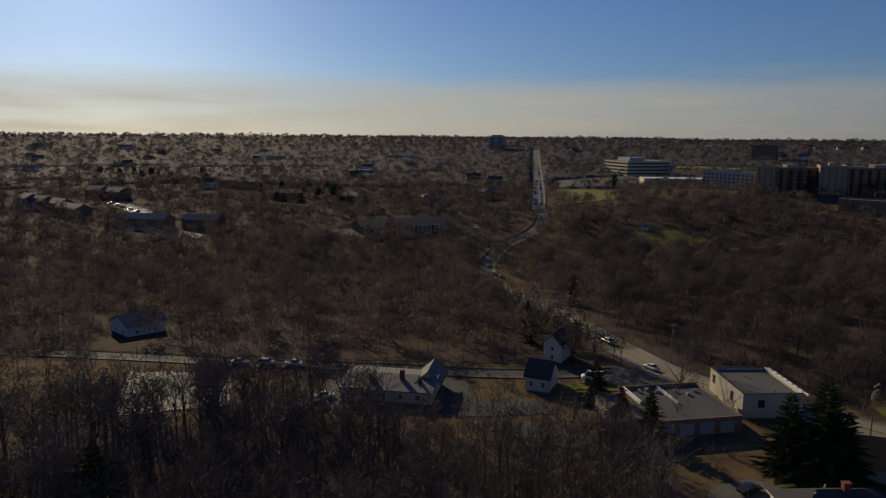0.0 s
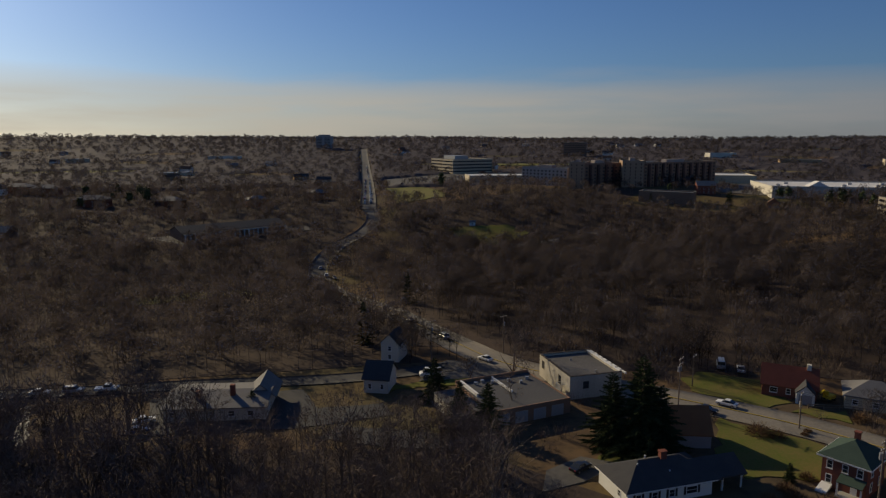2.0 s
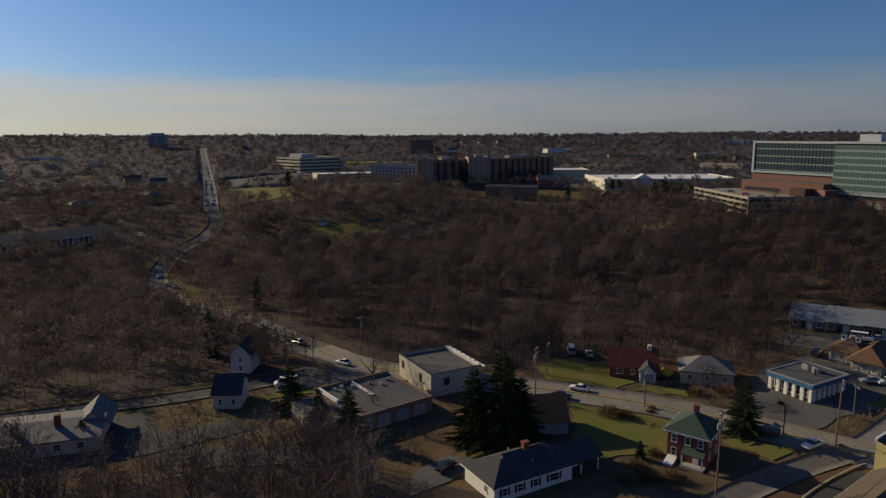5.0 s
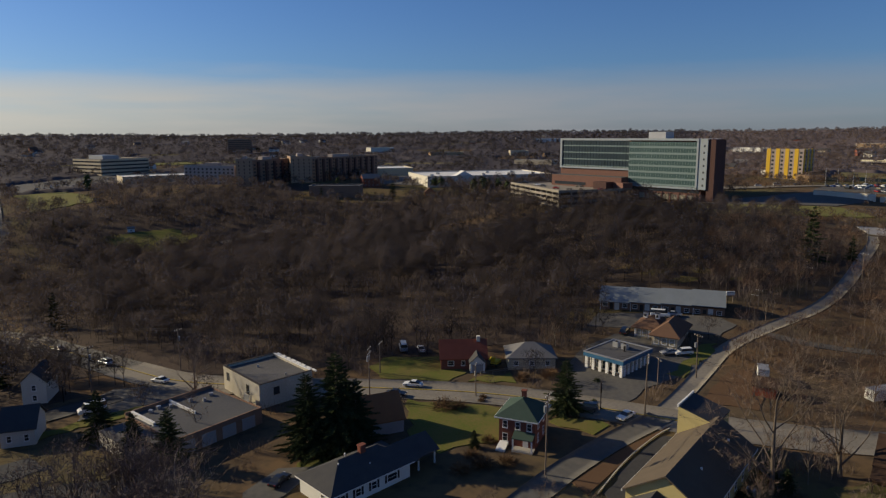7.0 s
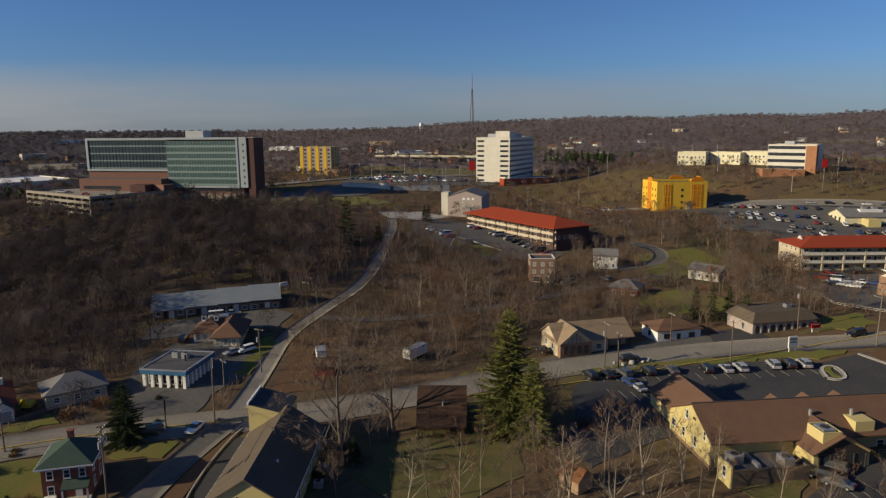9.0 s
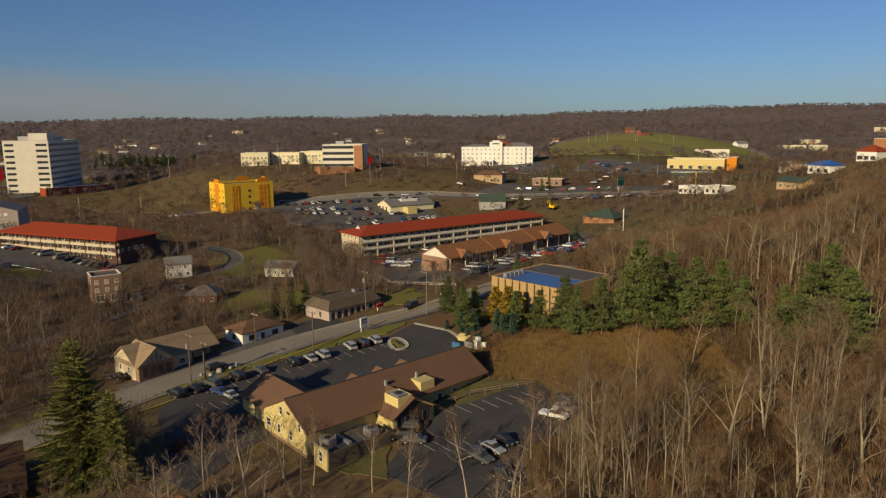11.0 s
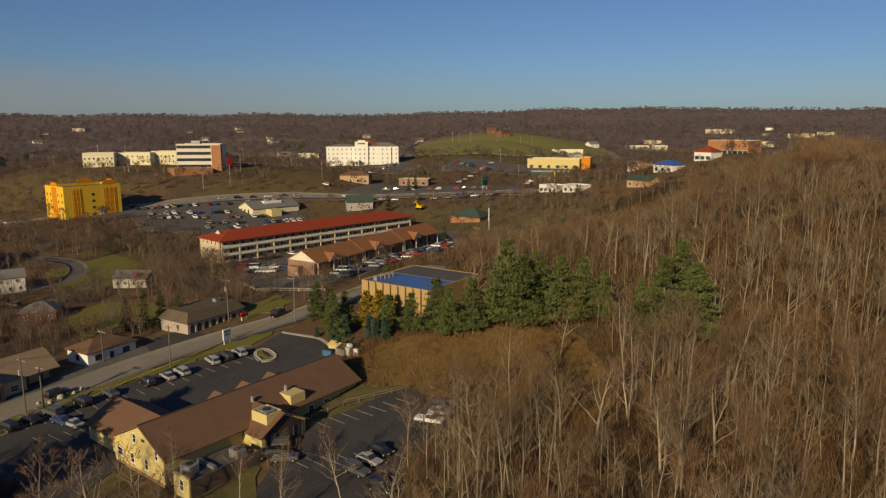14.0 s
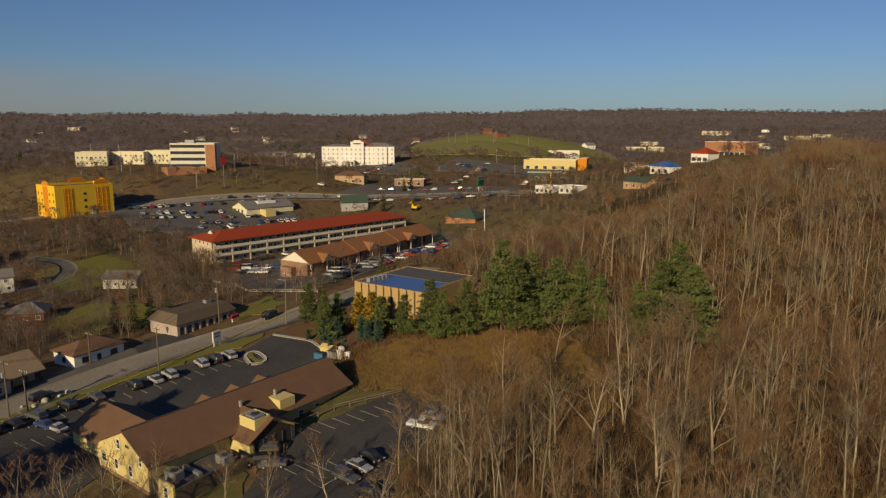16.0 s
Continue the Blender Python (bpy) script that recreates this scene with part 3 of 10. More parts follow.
def box(bm, x0, x1, y0, y1, z0, z1, mi=0):
    v = [bm.verts.new(p) for p in ((x0, y0, z0), (x1, y0, z0), (x1, y1, z0), (x0, y1, z0), (x0, y0, z1), (x1, y0, z1), (x1, y1, z1), (x0, y1, z1))]
    for f in ((3, 2, 1, 0), (4, 5, 6, 7), (0, 1, 5, 4), (1, 2, 6, 5), (2, 3, 7, 6), (3, 0, 4, 7)):
        bm.faces.new([v[i] for i in f]).material_index = mi
    return bm


def slab(bm, pts, thick=0.2, mi=0):
    """A plate with the given upper outline (counter-clockwise from above)."""
    up = [bm.verts.new(p) for p in pts]
    dn = [bm.verts.new((p[0], p[1], p[2] - thick)) for p in pts]
    bm.faces.new(up).material_index = mi
    bm.faces.new(dn[::-1]).material_index = mi
    for i in range(len(up)):
        j = (i + 1) % len(up)
        bm.faces.new((up[i], dn[i], dn[j], up[j])).material_index = mi
    return bm


def B(*boxes):
    bm = bmesh.new()
    for b in boxes:
        box(bm, *b)
    return bm


def cyl(bm, x, y, z0, z1, r, n=10, r2=None, mi=0):
    r2 = r if r2 is None else r2
    lo = [bm.verts.new((x + r * math.cos(2 * math.pi * i / n), y + r * math.sin(2 * math.pi * i / n), z0)) for i in range(n)]
    hi = [bm.verts.new((x + r2 * math.cos(2 * math.pi * i / n), y + r2 * math.sin(2 * math.pi * i / n), z1)) for i in range(n)]
    for i in range(n):
        j = (i + 1) % n
        bm.faces.new((lo[i], lo[j], hi[j], hi[i])).material_index = mi
    bm.faces.new(hi).material_index = mi
    bm.faces.new(lo[::-1]).material_index = mi
    return bm


mat("white_siding", (0.74, 0.73, 0.68), 0.6, second=(0.6, 0.59, 0.54), scale=0.4, amount=0.7, bump=0.15, stretch=(1, 1, 9))
mat("pale_cream", (0.68, 0.62, 0.42), 0.7, second=(0.55, 0.5, 0.34), scale=0.3, amount=0.7)
mat("cream_siding", (0.58, 0.48, 0.22), 0.65, second=(0.48, 0.39, 0.17), scale=0.4, amount=0.6, bump=0.15, stretch=(1, 1, 9))
mat("beige_wall", (0.55, 0.47, 0.33), 0.75, second=(0.42, 0.35, 0.25), scale=0.3, amount=0.8, bump=0.1)
mat("pale_wall", (0.66, 0.62, 0.53), 0.75, second=(0.52, 0.48, 0.4), scale=0.25, amount=0.8, bump=0.1)
mat("tan_concrete", (0.3, 0.265, 0.215), 0.85, second=(0.22, 0.195, 0.16), scale=0.3, amount=0.8, world_space=True)
mat("dirty_white_wall", (0.54, 0.49, 0.39), 0.8, second=(0.38, 0.34, 0.27), scale=0.35, amount=1.0, bump=0.1, stretch=(1, 1, 0.5))
mat("hospital_brick", (0.2, 0.105, 0.08), 0.85, second=(0.14, 0.078, 0.064), scale=0.6, amount=0.8, bump=0.3)
mat("red_brick", (0.24, 0.085, 0.055), 0.85, second=(0.16, 0.06, 0.045), scale=0.6, amount=0.8, bump=0.3)
mat("brown_brick", (0.29, 0.175, 0.115), 0.85, second=(0.2, 0.125, 0.088), scale=0.5, amount=0.8, bump=0.3)
mat("umber_brick", (0.42, 0.28, 0.18), 0.85, second=(0.32, 0.22, 0.15), scale=0.4, amount=0.8, bump=0.2)
mat("gold_panel", (0.42, 0.285, 0.13), 0.8, second=(0.33, 0.225, 0.105), scale=0.4, amount=0.8, bump=0.15)
mat("tan_brick", (0.44, 0.3, 0.17), 0.85, second=(0.34, 0.23, 0.14), scale=0.4, amount=0.8, bump=0.2)
mat("orange_brick", (0.38, 0.185, 0.095), 0.85, second=(0.28, 0.135, 0.075), scale=0.4, amount=0.8, bump=0.2)
mat("grey_wall", (0.36, 0.34, 0.33), 0.8, second=(0.28, 0.27, 0.26), scale=0.3, amount=0.7)
mat("taupe_wall", (0.4, 0.33, 0.29), 0.8, second=(0.33, 0.27, 0.24), scale=0.3, amount=0.7)
mat("yellow_wall", (0.71, 0.46, 0.055), 0.7, second=(0.6, 0.35, 0.03), scale=0.35, amount=0.6)
mat("orange_panel", (0.55, 0.19, 0.015), 0.7, second=(0.5, 0.19, 0.02), scale=0.5, amount=0.7)
mat("red_roof", (0.31, 0.052, 0.018), 0.7, second=(0.24, 0.045, 0.02), scale=0.3, amount=0.7, bump=0.15, stretch=(6, 1, 1))
mat("dark_red_roof", (0.25, 0.075, 0.045), 0.8, second=(0.18, 0.055, 0.035), scale=0.6, amount=0.8, bump=0.3)
mat("orange_tile_roof", (0.27, 0.125, 0.055), 0.8, second=(0.21, 0.09, 0.045), scale=0.5, amount=0.8, bump=0.3)
mat("brown_shingle", (0.165, 0.095, 0.06), 0.85, second=(0.12, 0.07, 0.048), scale=0.5, amount=0.8, bump=0.35, spec=0.1)
mat("umber_shingle", (0.125, 0.098, 0.07), 0.85, second=(0.092, 0.073, 0.055), scale=0.5, amount=0.8, bump=0.35, spec=0.1)
mat("tan_shingle", (0.3, 0.22, 0.14), 0.85, second=(0.22, 0.16, 0.105), scale=0.5, amount=0.8, bump=0.35, spec=0.1)
mat("dark_shingle", (0.05, 0.05, 0.055), 0.85, second=(0.075, 0.072, 0.07), scale=0.5, amount=0.8, bump=0.35, spec=0.1)
mat("grey_shingle", (0.2, 0.19, 0.18), 0.8, second=(0.14, 0.135, 0.13), scale=0.5, amount=0.8, bump=0.35, spec=0.1)
mat("green_shingle", (0.06, 0.09, 0.07), 0.85, second=(0.04, 0.06, 0.05), scale=0.5, amount=0.8, bump=0.35, spec=0.1)
mat("blue_grey_roof", (0.23, 0.25, 0.26), 0.7, second=(0.17, 0.19, 0.2), scale=0.3, amount=0.8, bump=0.2)
mat("blue_roof", (0.03, 0.12, 0.4), 0.6)
mat("flat_roof_grey", (0.15, 0.143, 0.138), 0.95, second=(0.10, 0.096, 0.092), scale=0.12, amount=0.9, spec=0.05)
mat("flat_roof_dark", (0.075, 0.075, 0.08), 0.75, second=(0.11, 0.105, 0.1), scale=0.15, amount=0.9, spec=0.1)
mat("flat_roof_white", (0.75, 0.73, 0.69), 0.7, second=(0.6, 0.58, 0.55), scale=0.15, amount=0.7)
mat("blue_membrane", (0.035, 0.085, 0.26), 0.35, second=(0.05, 0.11, 0.3), scale=0.2, amount=0.8, spec=0.5)
mat("blue_fascia", (0.05, 0.15, 0.27), 0.6, scale=0.5)
mat("white_trim", (0.78, 0.76, 0.71), 0.6, second=(0.66, 0.64, 0.6), scale=1.0)
mat("dark_trim", (0.06, 0.05, 0.045), 0.7, scale=1.0)
mat("brown_wood", (0.13, 0.075, 0.045), 0.8, second=(0.085, 0.05, 0.032), scale=0.8, bump=0.3, stretch=(1, 1, 6))
mat("pole_wood", (0.2, 0.16, 0.125), 0.85, second=(0.12, 0.095, 0.075), scale=0.6, bump=0.3, spread=0.2)
mat("steel", (0.5, 0.5, 0.5), 0.45, 0.7, second=(0.4, 0.4, 0.4), scale=0.8)
mat("grey_metal", (0.36, 0.37, 0.38), 0.5, 0.4, second=(0.28, 0.28, 0.29), scale=0.8)
mat("window_glass", (0.025, 0.03, 0.035), 0.12, second=(0.045, 0.05, 0.055), scale=0.3, spread=0.3, spec=0.6)
mat("brown_fence", (0.13, 0.1, 0.075), 0.85, second=(0.09, 0.07, 0.055), scale=1.2, amount=0.8)
mat("dark_brick", (0.11, 0.06, 0.05), 0.85, second=(0.075, 0.045, 0.04), scale=0.5, amount=0.8, bump=0.3)
mat("frame_metal", (0.33, 0.36, 0.38), 0.5, second=(0.27, 0.3, 0.32), scale=0.3)
mat("blue_glass", (0.03, 0.045, 0.055), 0.14, second=(0.05, 0.07, 0.08), scale=0.12, amount=0.9, spec=0.7)
mat("green_glass", (0.05, 0.085, 0.085), 0.16, second=(0.075, 0.12, 0.115), scale=0.12, amount=0.9, spec=0.7)
mat("pale_spandrel", (0.19, 0.25, 0.24), 0.35, second=(0.15, 0.2, 0.19), scale=0.2, spec=0.6)
mat("dark_glass", (0.02, 0.025, 0.03), 0.15, second=(0.045, 0.05, 0.06), scale=0.25, amount=0.9, spec=0.6)
mat("curtained_pane", (0.26, 0.27, 0.29), 0.3, second=(0.16, 0.17, 0.19), scale=0.4, amount=1.0)
mat("lit_pane", (0.4, 0.36, 0.27), 0.3, second=(0.2, 0.19, 0.16), scale=0.4, amount=1.0)
WINDOWS = {}
FAR_WINDOWS = {}


def window(parent, m, w, h, frame_mat="white_trim", pane_mat="window_glass", bars=0):
    """A framed window; x along the wall, -y outwards."""
    key = (round(w, 2), round(h, 2), frame_mat, pane_mat, bars)
    if key not in WINDOWS:
        t = min(0.12, w * 0.12)
        bm = B((-w / 2, -w / 2 + t, -0.07, 0.05, 0, h), (w / 2 - t, w / 2, -0.07, 0.05, 0, h), (-w / 2 + t, w / 2 - t, -0.07, 0.05, h - t, h), (-w / 2 - 0.04, w / 2 + 0.04, -0.12, 0.05, -0.08, t))
        for k in range(bars):
            x = -w / 2 + w * (k + 1) / (bars + 1)
            box(bm, x - 0.03, x + 0.03, -0.06, 0.03, t, h - t)
        if bars == 0:
            box(bm, -w / 2 + t, w / 2 - t, -0.055, 0.03, h * 0.5 - 0.03, h * 0.5 + 0.03)
        f = bpy.data.meshes.new("window")
        bm.to_mesh(f), bm.free()
        f.materials.append(MATS[frame_mat])
        bm = B((-w / 2 + t, w / 2 - t, -0.025, 0.0, t, h - t))
        p = bpy.data.meshes.new("pane")
        bm.to_mesh(p), bm.free()
        p.materials.append(MATS[pane_mat])
        WINDOWS[key] = (f, p)
    f, p = WINDOWS[key]
    w0 = parent.matrix_basis.translation
    if math.hypot(w0.x, w0.y) > 330:
        if key not in FAR_WINDOWS:
            t = min(0.12, w * 0.12)
            bm = B((-w / 2, w / 2, -0.04, 0.03, 0, h))
            box(bm, -w / 2 + t, w / 2 - t, -0.05, 0.0, t, h - t, 1)
            me = bpy.data.meshes.new("window")
            bm.to_mesh(me), bm.free()
            me.materials.append(MATS[frame_mat]), me.materials.append(MATS[pane_mat])
            FAR_WINDOWS[key] = me
        return link_mesh("window", FAR_WINDOWS[key], parent, m)
    ob = link_mesh("window", f, parent, m)
    link_mesh("pane", p, ob)
    return ob


def face_pose(face, L, D, u, z):
    """On the front (f), right (r), back (b) or left (l) wall, u along it as seen from outside."""
    if face == "f":
        return pose(u, 0, z)
    if face == "r":
        return pose(L, u, z, 0, 0, 90)
    if face == "b":
        return pose(L - u, D, z, 0, 0, 180)
    return pose(0, D - u, z, 0, 0, -90)


def frame_of(A, Bp, base=None, D=0.0):
    ang = math.degrees(math.atan2(Bp[1] - A[1], Bp[0] - A[0]))
    L = math.hypot(Bp[0] - A[0], Bp[1] - A[1])
    n = (-(Bp[1] - A[1]) / L, (Bp[0] - A[0]) / L)
    if base is None:
        base = min(height(*A), height(*Bp), height(A[0] + n[0] * D, A[1] + n[1] * D), height(Bp[0] + n[0] * D, Bp[1] + n[1] * D)) + 0.1
        base = 0.5 * base + 0.5 * 0.5 * (height(*A) + height(*Bp))
    return pose(A[0], A[1], base, 0, 0, ang), L


def gable(bm_wall, bm_roof, x0, x1, y0, y1, zw, rh, along="x", over=0.45, thick=0.22):
    """Gable walls' triangles and the two roof plates over a rectangle."""
    if along == "x":
        ym = (y0 + y1) / 2
        k = rh / (ym - y0)
        for x in (x0, x1):
            v = [bm_wall.verts.new(p) for p in ((x, y0, zw), (x, y1, zw), (x, ym, zw + rh))]
            bm_wall.faces.new(v if x == x1 else v[::-1])
        o = over
        slab(bm_roof, [(x0 - o, y0 - o, zw - o * k + 0.2), (x1 + o, y0 - o, zw - o * k + 0.2), (x1 + o, ym, zw + rh + 0.2), (x0 - o, ym, zw + rh + 0.2)], thick)
        slab(bm_roof, [(x1 + o, y1 + o, zw - o * k + 0.2), (x0 - o, y1 + o, zw - o * k + 0.2), (x0 - o, ym, zw + rh + 0.2), (x1 + o, ym, zw + rh + 0.2)], thick)
    else:
        xm = (x0 + x1) / 2
        k = rh / (xm - x0)
        for y in (y0, y1):
            v = [bm_wall.verts.new(p) for p in ((x0, y, zw), (x1, y, zw), (xm, y, zw + rh))]
            bm_wall.faces.new(v if y == y0 else v[::-1])
        o = over
        slab(bm_roof, [(x0 - o, y1 + o, zw - o * k + 0.2), (x0 - o, y0 - o, zw - o * k + 0.2), (xm, y0 - o, zw + rh + 0.2), (xm, y1 + o, zw + rh + 0.2)], thick)
        slab(bm_roof, [(x1 + o, y0 - o, zw - o * k + 0.2), (x1 + o, y1 + o, zw - o * k + 0.2), (xm, y1 + o, zw + rh + 0.2), (xm, y0 - o, zw + rh + 0.2)], thick)


def hip(bm_roof, x0, x1, y0, y1, zw, rh, over=0.5, thick=0.22):
    x0, x1, y0, y1 = x0 - over, x1 + over, y0 - over, y1 + over
    z0, z1 = zw, zw + rh
    if x1 - x0 >= y1 - y0:
        i = (y1 - y0) / 2
        r0, r1 = (x0 + i, (y0 + y1) / 2, z1), (x1 - i, (y0 + y1) / 2, z1)
    else:
        i = (x1 - x0) / 2
        r0, r1 = ((x0 + x1) / 2, y0 + i, z1), ((x0 + x1) / 2, y1 - i, z1)
    a, b, c, d = (x0, y0, z0), (x1, y0, z0), (x1, y1, z0), (x0, y1, z0)
    if x1 - x0 >= y1 - y0:
        plates = ([a, b, r1, r0], [b, c, r1], [c, d, r0, r1], [d, a, r0])
    else:
        plates = ([a, b, r0], [b, c, r1, r0], [c, d, r1], [d, a, r0, r1])
    for p in plates:
        slab(bm_roof, p, thick)


def house(name, label, category, A, Bp, D, wall_h, roof="gable", roof_h=2.5, wall="white_siding", top="grey_shingle", along="x", rows=(), trim="white_trim",
          chimney=None, over=0.45, base=None, foundation=True, door=None, group="", clear=2.5):
    """A building with its front corners at A and Bp and D metres deep. rows: (face, count, sill height, width, height[, pane])."""
    m, L = frame_of(A, Bp, base, D)
    ob = thing(name, m, label, category, group)
    bw, br = bmesh.new(), bmesh.new()
    if roof == "flat":
        t, zr = 0.3, wall_h - roof_h
        for b in ((0, L, 0, t), (0, L, D - t, D), (0, t, t, D - t), (L - t, L, t, D - t)):
            box(bw, *b, -2.5, wall_h)
        box(br, t, L - t, t, D - t, zr - 0.3, zr)
        part("coping", B((-0.1, L + 0.1, -0.1, t + 0.05, wall_h, wall_h + 0.12), (-0.1, L + 0.1, D - t - 0.05, D + 0.1, wall_h, wall_h + 0.12),
                         (-0.1, t + 0.05, t + 0.05, D - t - 0.05, wall_h, wall_h + 0.12), (L - t - 0.05, L + 0.1, t + 0.05, D - t - 0.05, wall_h, wall_h + 0.12)), trim, ob)
    else:
        box(bw, 0, L, 0, D, -2.5, wall_h)
        if roof == "gable":
            gable(bw, br, 0, L, 0, D, wall_h, roof_h, along, over)
        else:
            hip(br, 0, L, 0, D, wall_h + 0.12, roof_h, over)
            box(br, -over + 0.05, L + over - 0.05, -over + 0.05, D + over - 0.05, wall_h - 0.2, wall_h - 0.1)
    part("wall", bw, wall, ob)
    part("roof", br, top, ob)
    for row in rows:
        face, count, z, w, h = row[:5]
        pane = row[5] if len(row) > 5 else "window_glass"
        span = L if face in "fb" else D
        for k in range(count):
            window(ob, face_pose(face, L, D, span * (k + 0.5) / count, z), w, h, trim, pane, 1 if w > 1.6 else 0)
    if door:
        face, u, mt = door
        part("door", B((-0.5, 0.5, -0.06, 0.02, 0, 2.1)), mt, ob, m=face_pose(face, L, D, u, 0.15))
    if chimney:
        u, v, h = chimney
        part("chimney", B((u - 0.45, u + 0.45, v - 0.35, v + 0.35, wall_h - 0.5, wall_h + h), (u - 0.52, u + 0.52, v - 0.42, v + 0.42, wall_h + h, wall_h + h + 0.15)), "red_brick", ob)
    if clear is not None:
        c = m @ Vector((L / 2, D / 2, 0))
        mm = [m @ Vector(p) for p in ((0, 0, 0), (L, 0, 0), (L, D, 0), (0, D, 0))]
        KEEP_CLEAR.append(("area", ([(p.x, p.y) for p in mm], clear)))
    return ob, L

# ---- the village ----
mat("dark_brown_roof", (0.05, 0.03, 0.022), 0.85, second=(0.075, 0.045, 0.03), scale=0.6, amount=0.8, bump=0.3)
def vents(parent, places, material="grey_metal", name="roof_vent", r=0.25, h=0.6):
    for x, y, z in places:
        part(name, cyl(bmesh.new(), 0, 0, 0, h, r, 8), material, parent, m=pose(x, y, z))


def ac_unit(parent, x, y, z, w=2.4, d=1.8, h=1.3, rz=0):
    u = part("air_conditioner", B((-w / 2, w / 2, -d / 2, d / 2, 0, h)), "steel", parent, "pale grey rooftop air conditioner", m=pose(x, y, z, 0, 0, rz))
    part("fan_grille", cyl(bmesh.new(), 0, 0, h, h + 0.12, d * 0.36, 10), "dark_trim", u)
    return u


def poly_wall(bm, pts, t, axis="y"):
    """An upright plate of thickness t with the outline pts (x, z)."""
    a = [bm.verts.new((x, 0, z)) for x, z in pts]
    b = [bm.verts.new((x, t, z)) for x, z in pts]
    bm.faces.new(a), bm.faces.new(b[::-1])
    for i in range(len(a)):
        j = (i + 1) % len(a)
        bm.faces.new((a[j], a[i], b[i], b[j]))
    return bm


def mark_clear(m, x0, x1, y0, y1, by=2.0):
    KEEP_CLEAR.append(("area", ([((m @ Vector(p)).x, (m @ Vector(p)).y) for p in ((x0, y0, 0), (x1, y0, 0), (x1, y1, 0), (x0, y1, 0))], by)))


def restaurant():
    m, L = frame_of((127.6, 5.0), (114.0, -1.0), 2.3)
    m = m @ pose(0, 0, 0, 0, 0, -2.5)
    ob = thing("restaurant", m, "long cream-sided restaurant under a brown shingle roof", "restaurant")
    mark_clear(m, -12, 25, -1, 44, 1.0)
    W, RX, D, el, er, ap = L, 8.7, 42.0, 4.0, 4.9, 8.2
    # main block with its uneven gable
    bm = bmesh.new()
    a = [(0, -1.5), (W, -1.5), (W, er), (RX, ap), (0, el)]
    front = [bm.verts.new((x, 0, z)) for x, z in a]
    back = [bm.verts.new((x, D, z)) for x, z in a]
    bm.faces.new(front), bm.faces.new(back[::-1])
    for i in range(5):
        j = (i + 1) % 5
        bm.faces.new((front[j], front[i], back[i], back[j]))
    part("wall", bm, "cream_siding", ob)
    bm, o = bmesh.new(), 0.5
    k1, k2 = (ap - er) / (W - RX), (ap - el) / RX
    slab(bm, [(RX, -o, ap + 0.25), (W + 1.3, -o, er - 1.3 * k1 + 0.25), (W + 1.3, D + o, er - 1.3 * k1 + 0.25), (RX, D + o, ap + 0.25)], 0.22)
    slab(bm, [(-o, -o, el - o * k2 + 0.25), (RX, -o, ap + 0.25), (RX, D + o, ap + 0.25), (-o, D + o, el - o * k2 + 0.25)], 0.22)
    part("roof", bm, "brown_shingle", ob)
    part("stone_base", B((1.0, W + 0.1, -0.12, -0.03, -1.5, 0.2)), "brown_brick", ob, "low stone plinth")
    part("ridge_cap", B((RX - 0.15, RX + 0.15, -o, D + o, ap + 0.22, ap + 0.32)), "dark_shingle", ob)
    for x, z, w, h in ((6.6, 4.7, 1.0, 1.7), (5.6, 1.0, 1.1, 1.8), (9.8, 1.0, 1.1, 1.9), (1.8, 1.2, 1.6, 1.5), (12.9, 3.6, 0.9, 1.6)):
        window(ob, face_pose("f", W, D, x, z), w, h, "white_trim", "window_glass")
    part("vent_louvre", B((-0.5, 0.5, -0.05, 0.02, 0, 0.45)), "dark_trim", ob, m=pose(9.2, 0, 5.6))
    for y in (30, 34, 38):
        window(ob, face_pose("r", W, D, y, 1.6), 1.4, 1.4, "white_trim")
    # wing on the road side
    bw, br = bmesh.new(), bmesh.new()
    box(bw, -11, 0.5, 1.0, 12.0, -1.5, 3.0)
    gable(bw, br, -11, 4.0, 1.0, 12.0, 3.0, 3.0, "x", 0.5)
    wing = part("wing_wall", bw, "cream_siding", ob)
    part("wing_roof", br, "brown_shingle", ob)
    for y in (20.5, 27, 33.5):
        bw, br = bmesh.new(), bmesh.new()
        box(bw, -3.4, 0.5, y, y + 2.6, 0, 2.9)
        gable(bw, br, -3.4, 2.0, y, y + 2.6, 2.9, 1.0, "x", 0.35)
        e = part("entrance_porch", bw, "cream_siding", ob)
        part("porch_roof", br, "brown_shingle", e)
    # cross gable at the back door, with the air unit in its well
    bw, br = bmesh.new(), bmesh.new()
    box(bw, W - 0.5, 20.0, 14.5, 24.0, -1.5, 4.0)
    gable(bw, br, 9.5, 20.0, 14.5, 24.0, 4.0, 2.6, "x", 0.5)
    part("cross_wall", bw, "cream_siding", ob)
    part("cross_roof", br, "brown_shingle", ob)
    part("glazed_front", B((20.02, 20.15, 15.2, 23.2, 0.2, 3.6)), "window_glass", ob, "dark glazed entrance front")
    for y in (15.2, 17.1, 19.1, 21.1, 23.1):
        part("glazing_post", B((20.02, 20.3, y, y + 0.15, 0, 3.7)), "dark_trim", ob)
    w = part("air_unit_well", B((15.4, 19.4, 16.2, 16.4, 5.2, 7.0), (15.4, 19.4, 19.2, 19.4, 5.2, 7.0), (15.4, 15.6, 16.4, 19.2, 5.2, 7.0), (19.2, 19.4, 16.4, 19.2, 4.6, 7.0)), "cream_siding", ob)
    ac_unit(ob, 17.4, 17.8, 6.0, 2.6, 2.0, 1.1)
    part("roof_hatch_box", B((12.3, 15.4, 24.8, 28.2, 4.2, 6.6)), "cream_siding", ob)
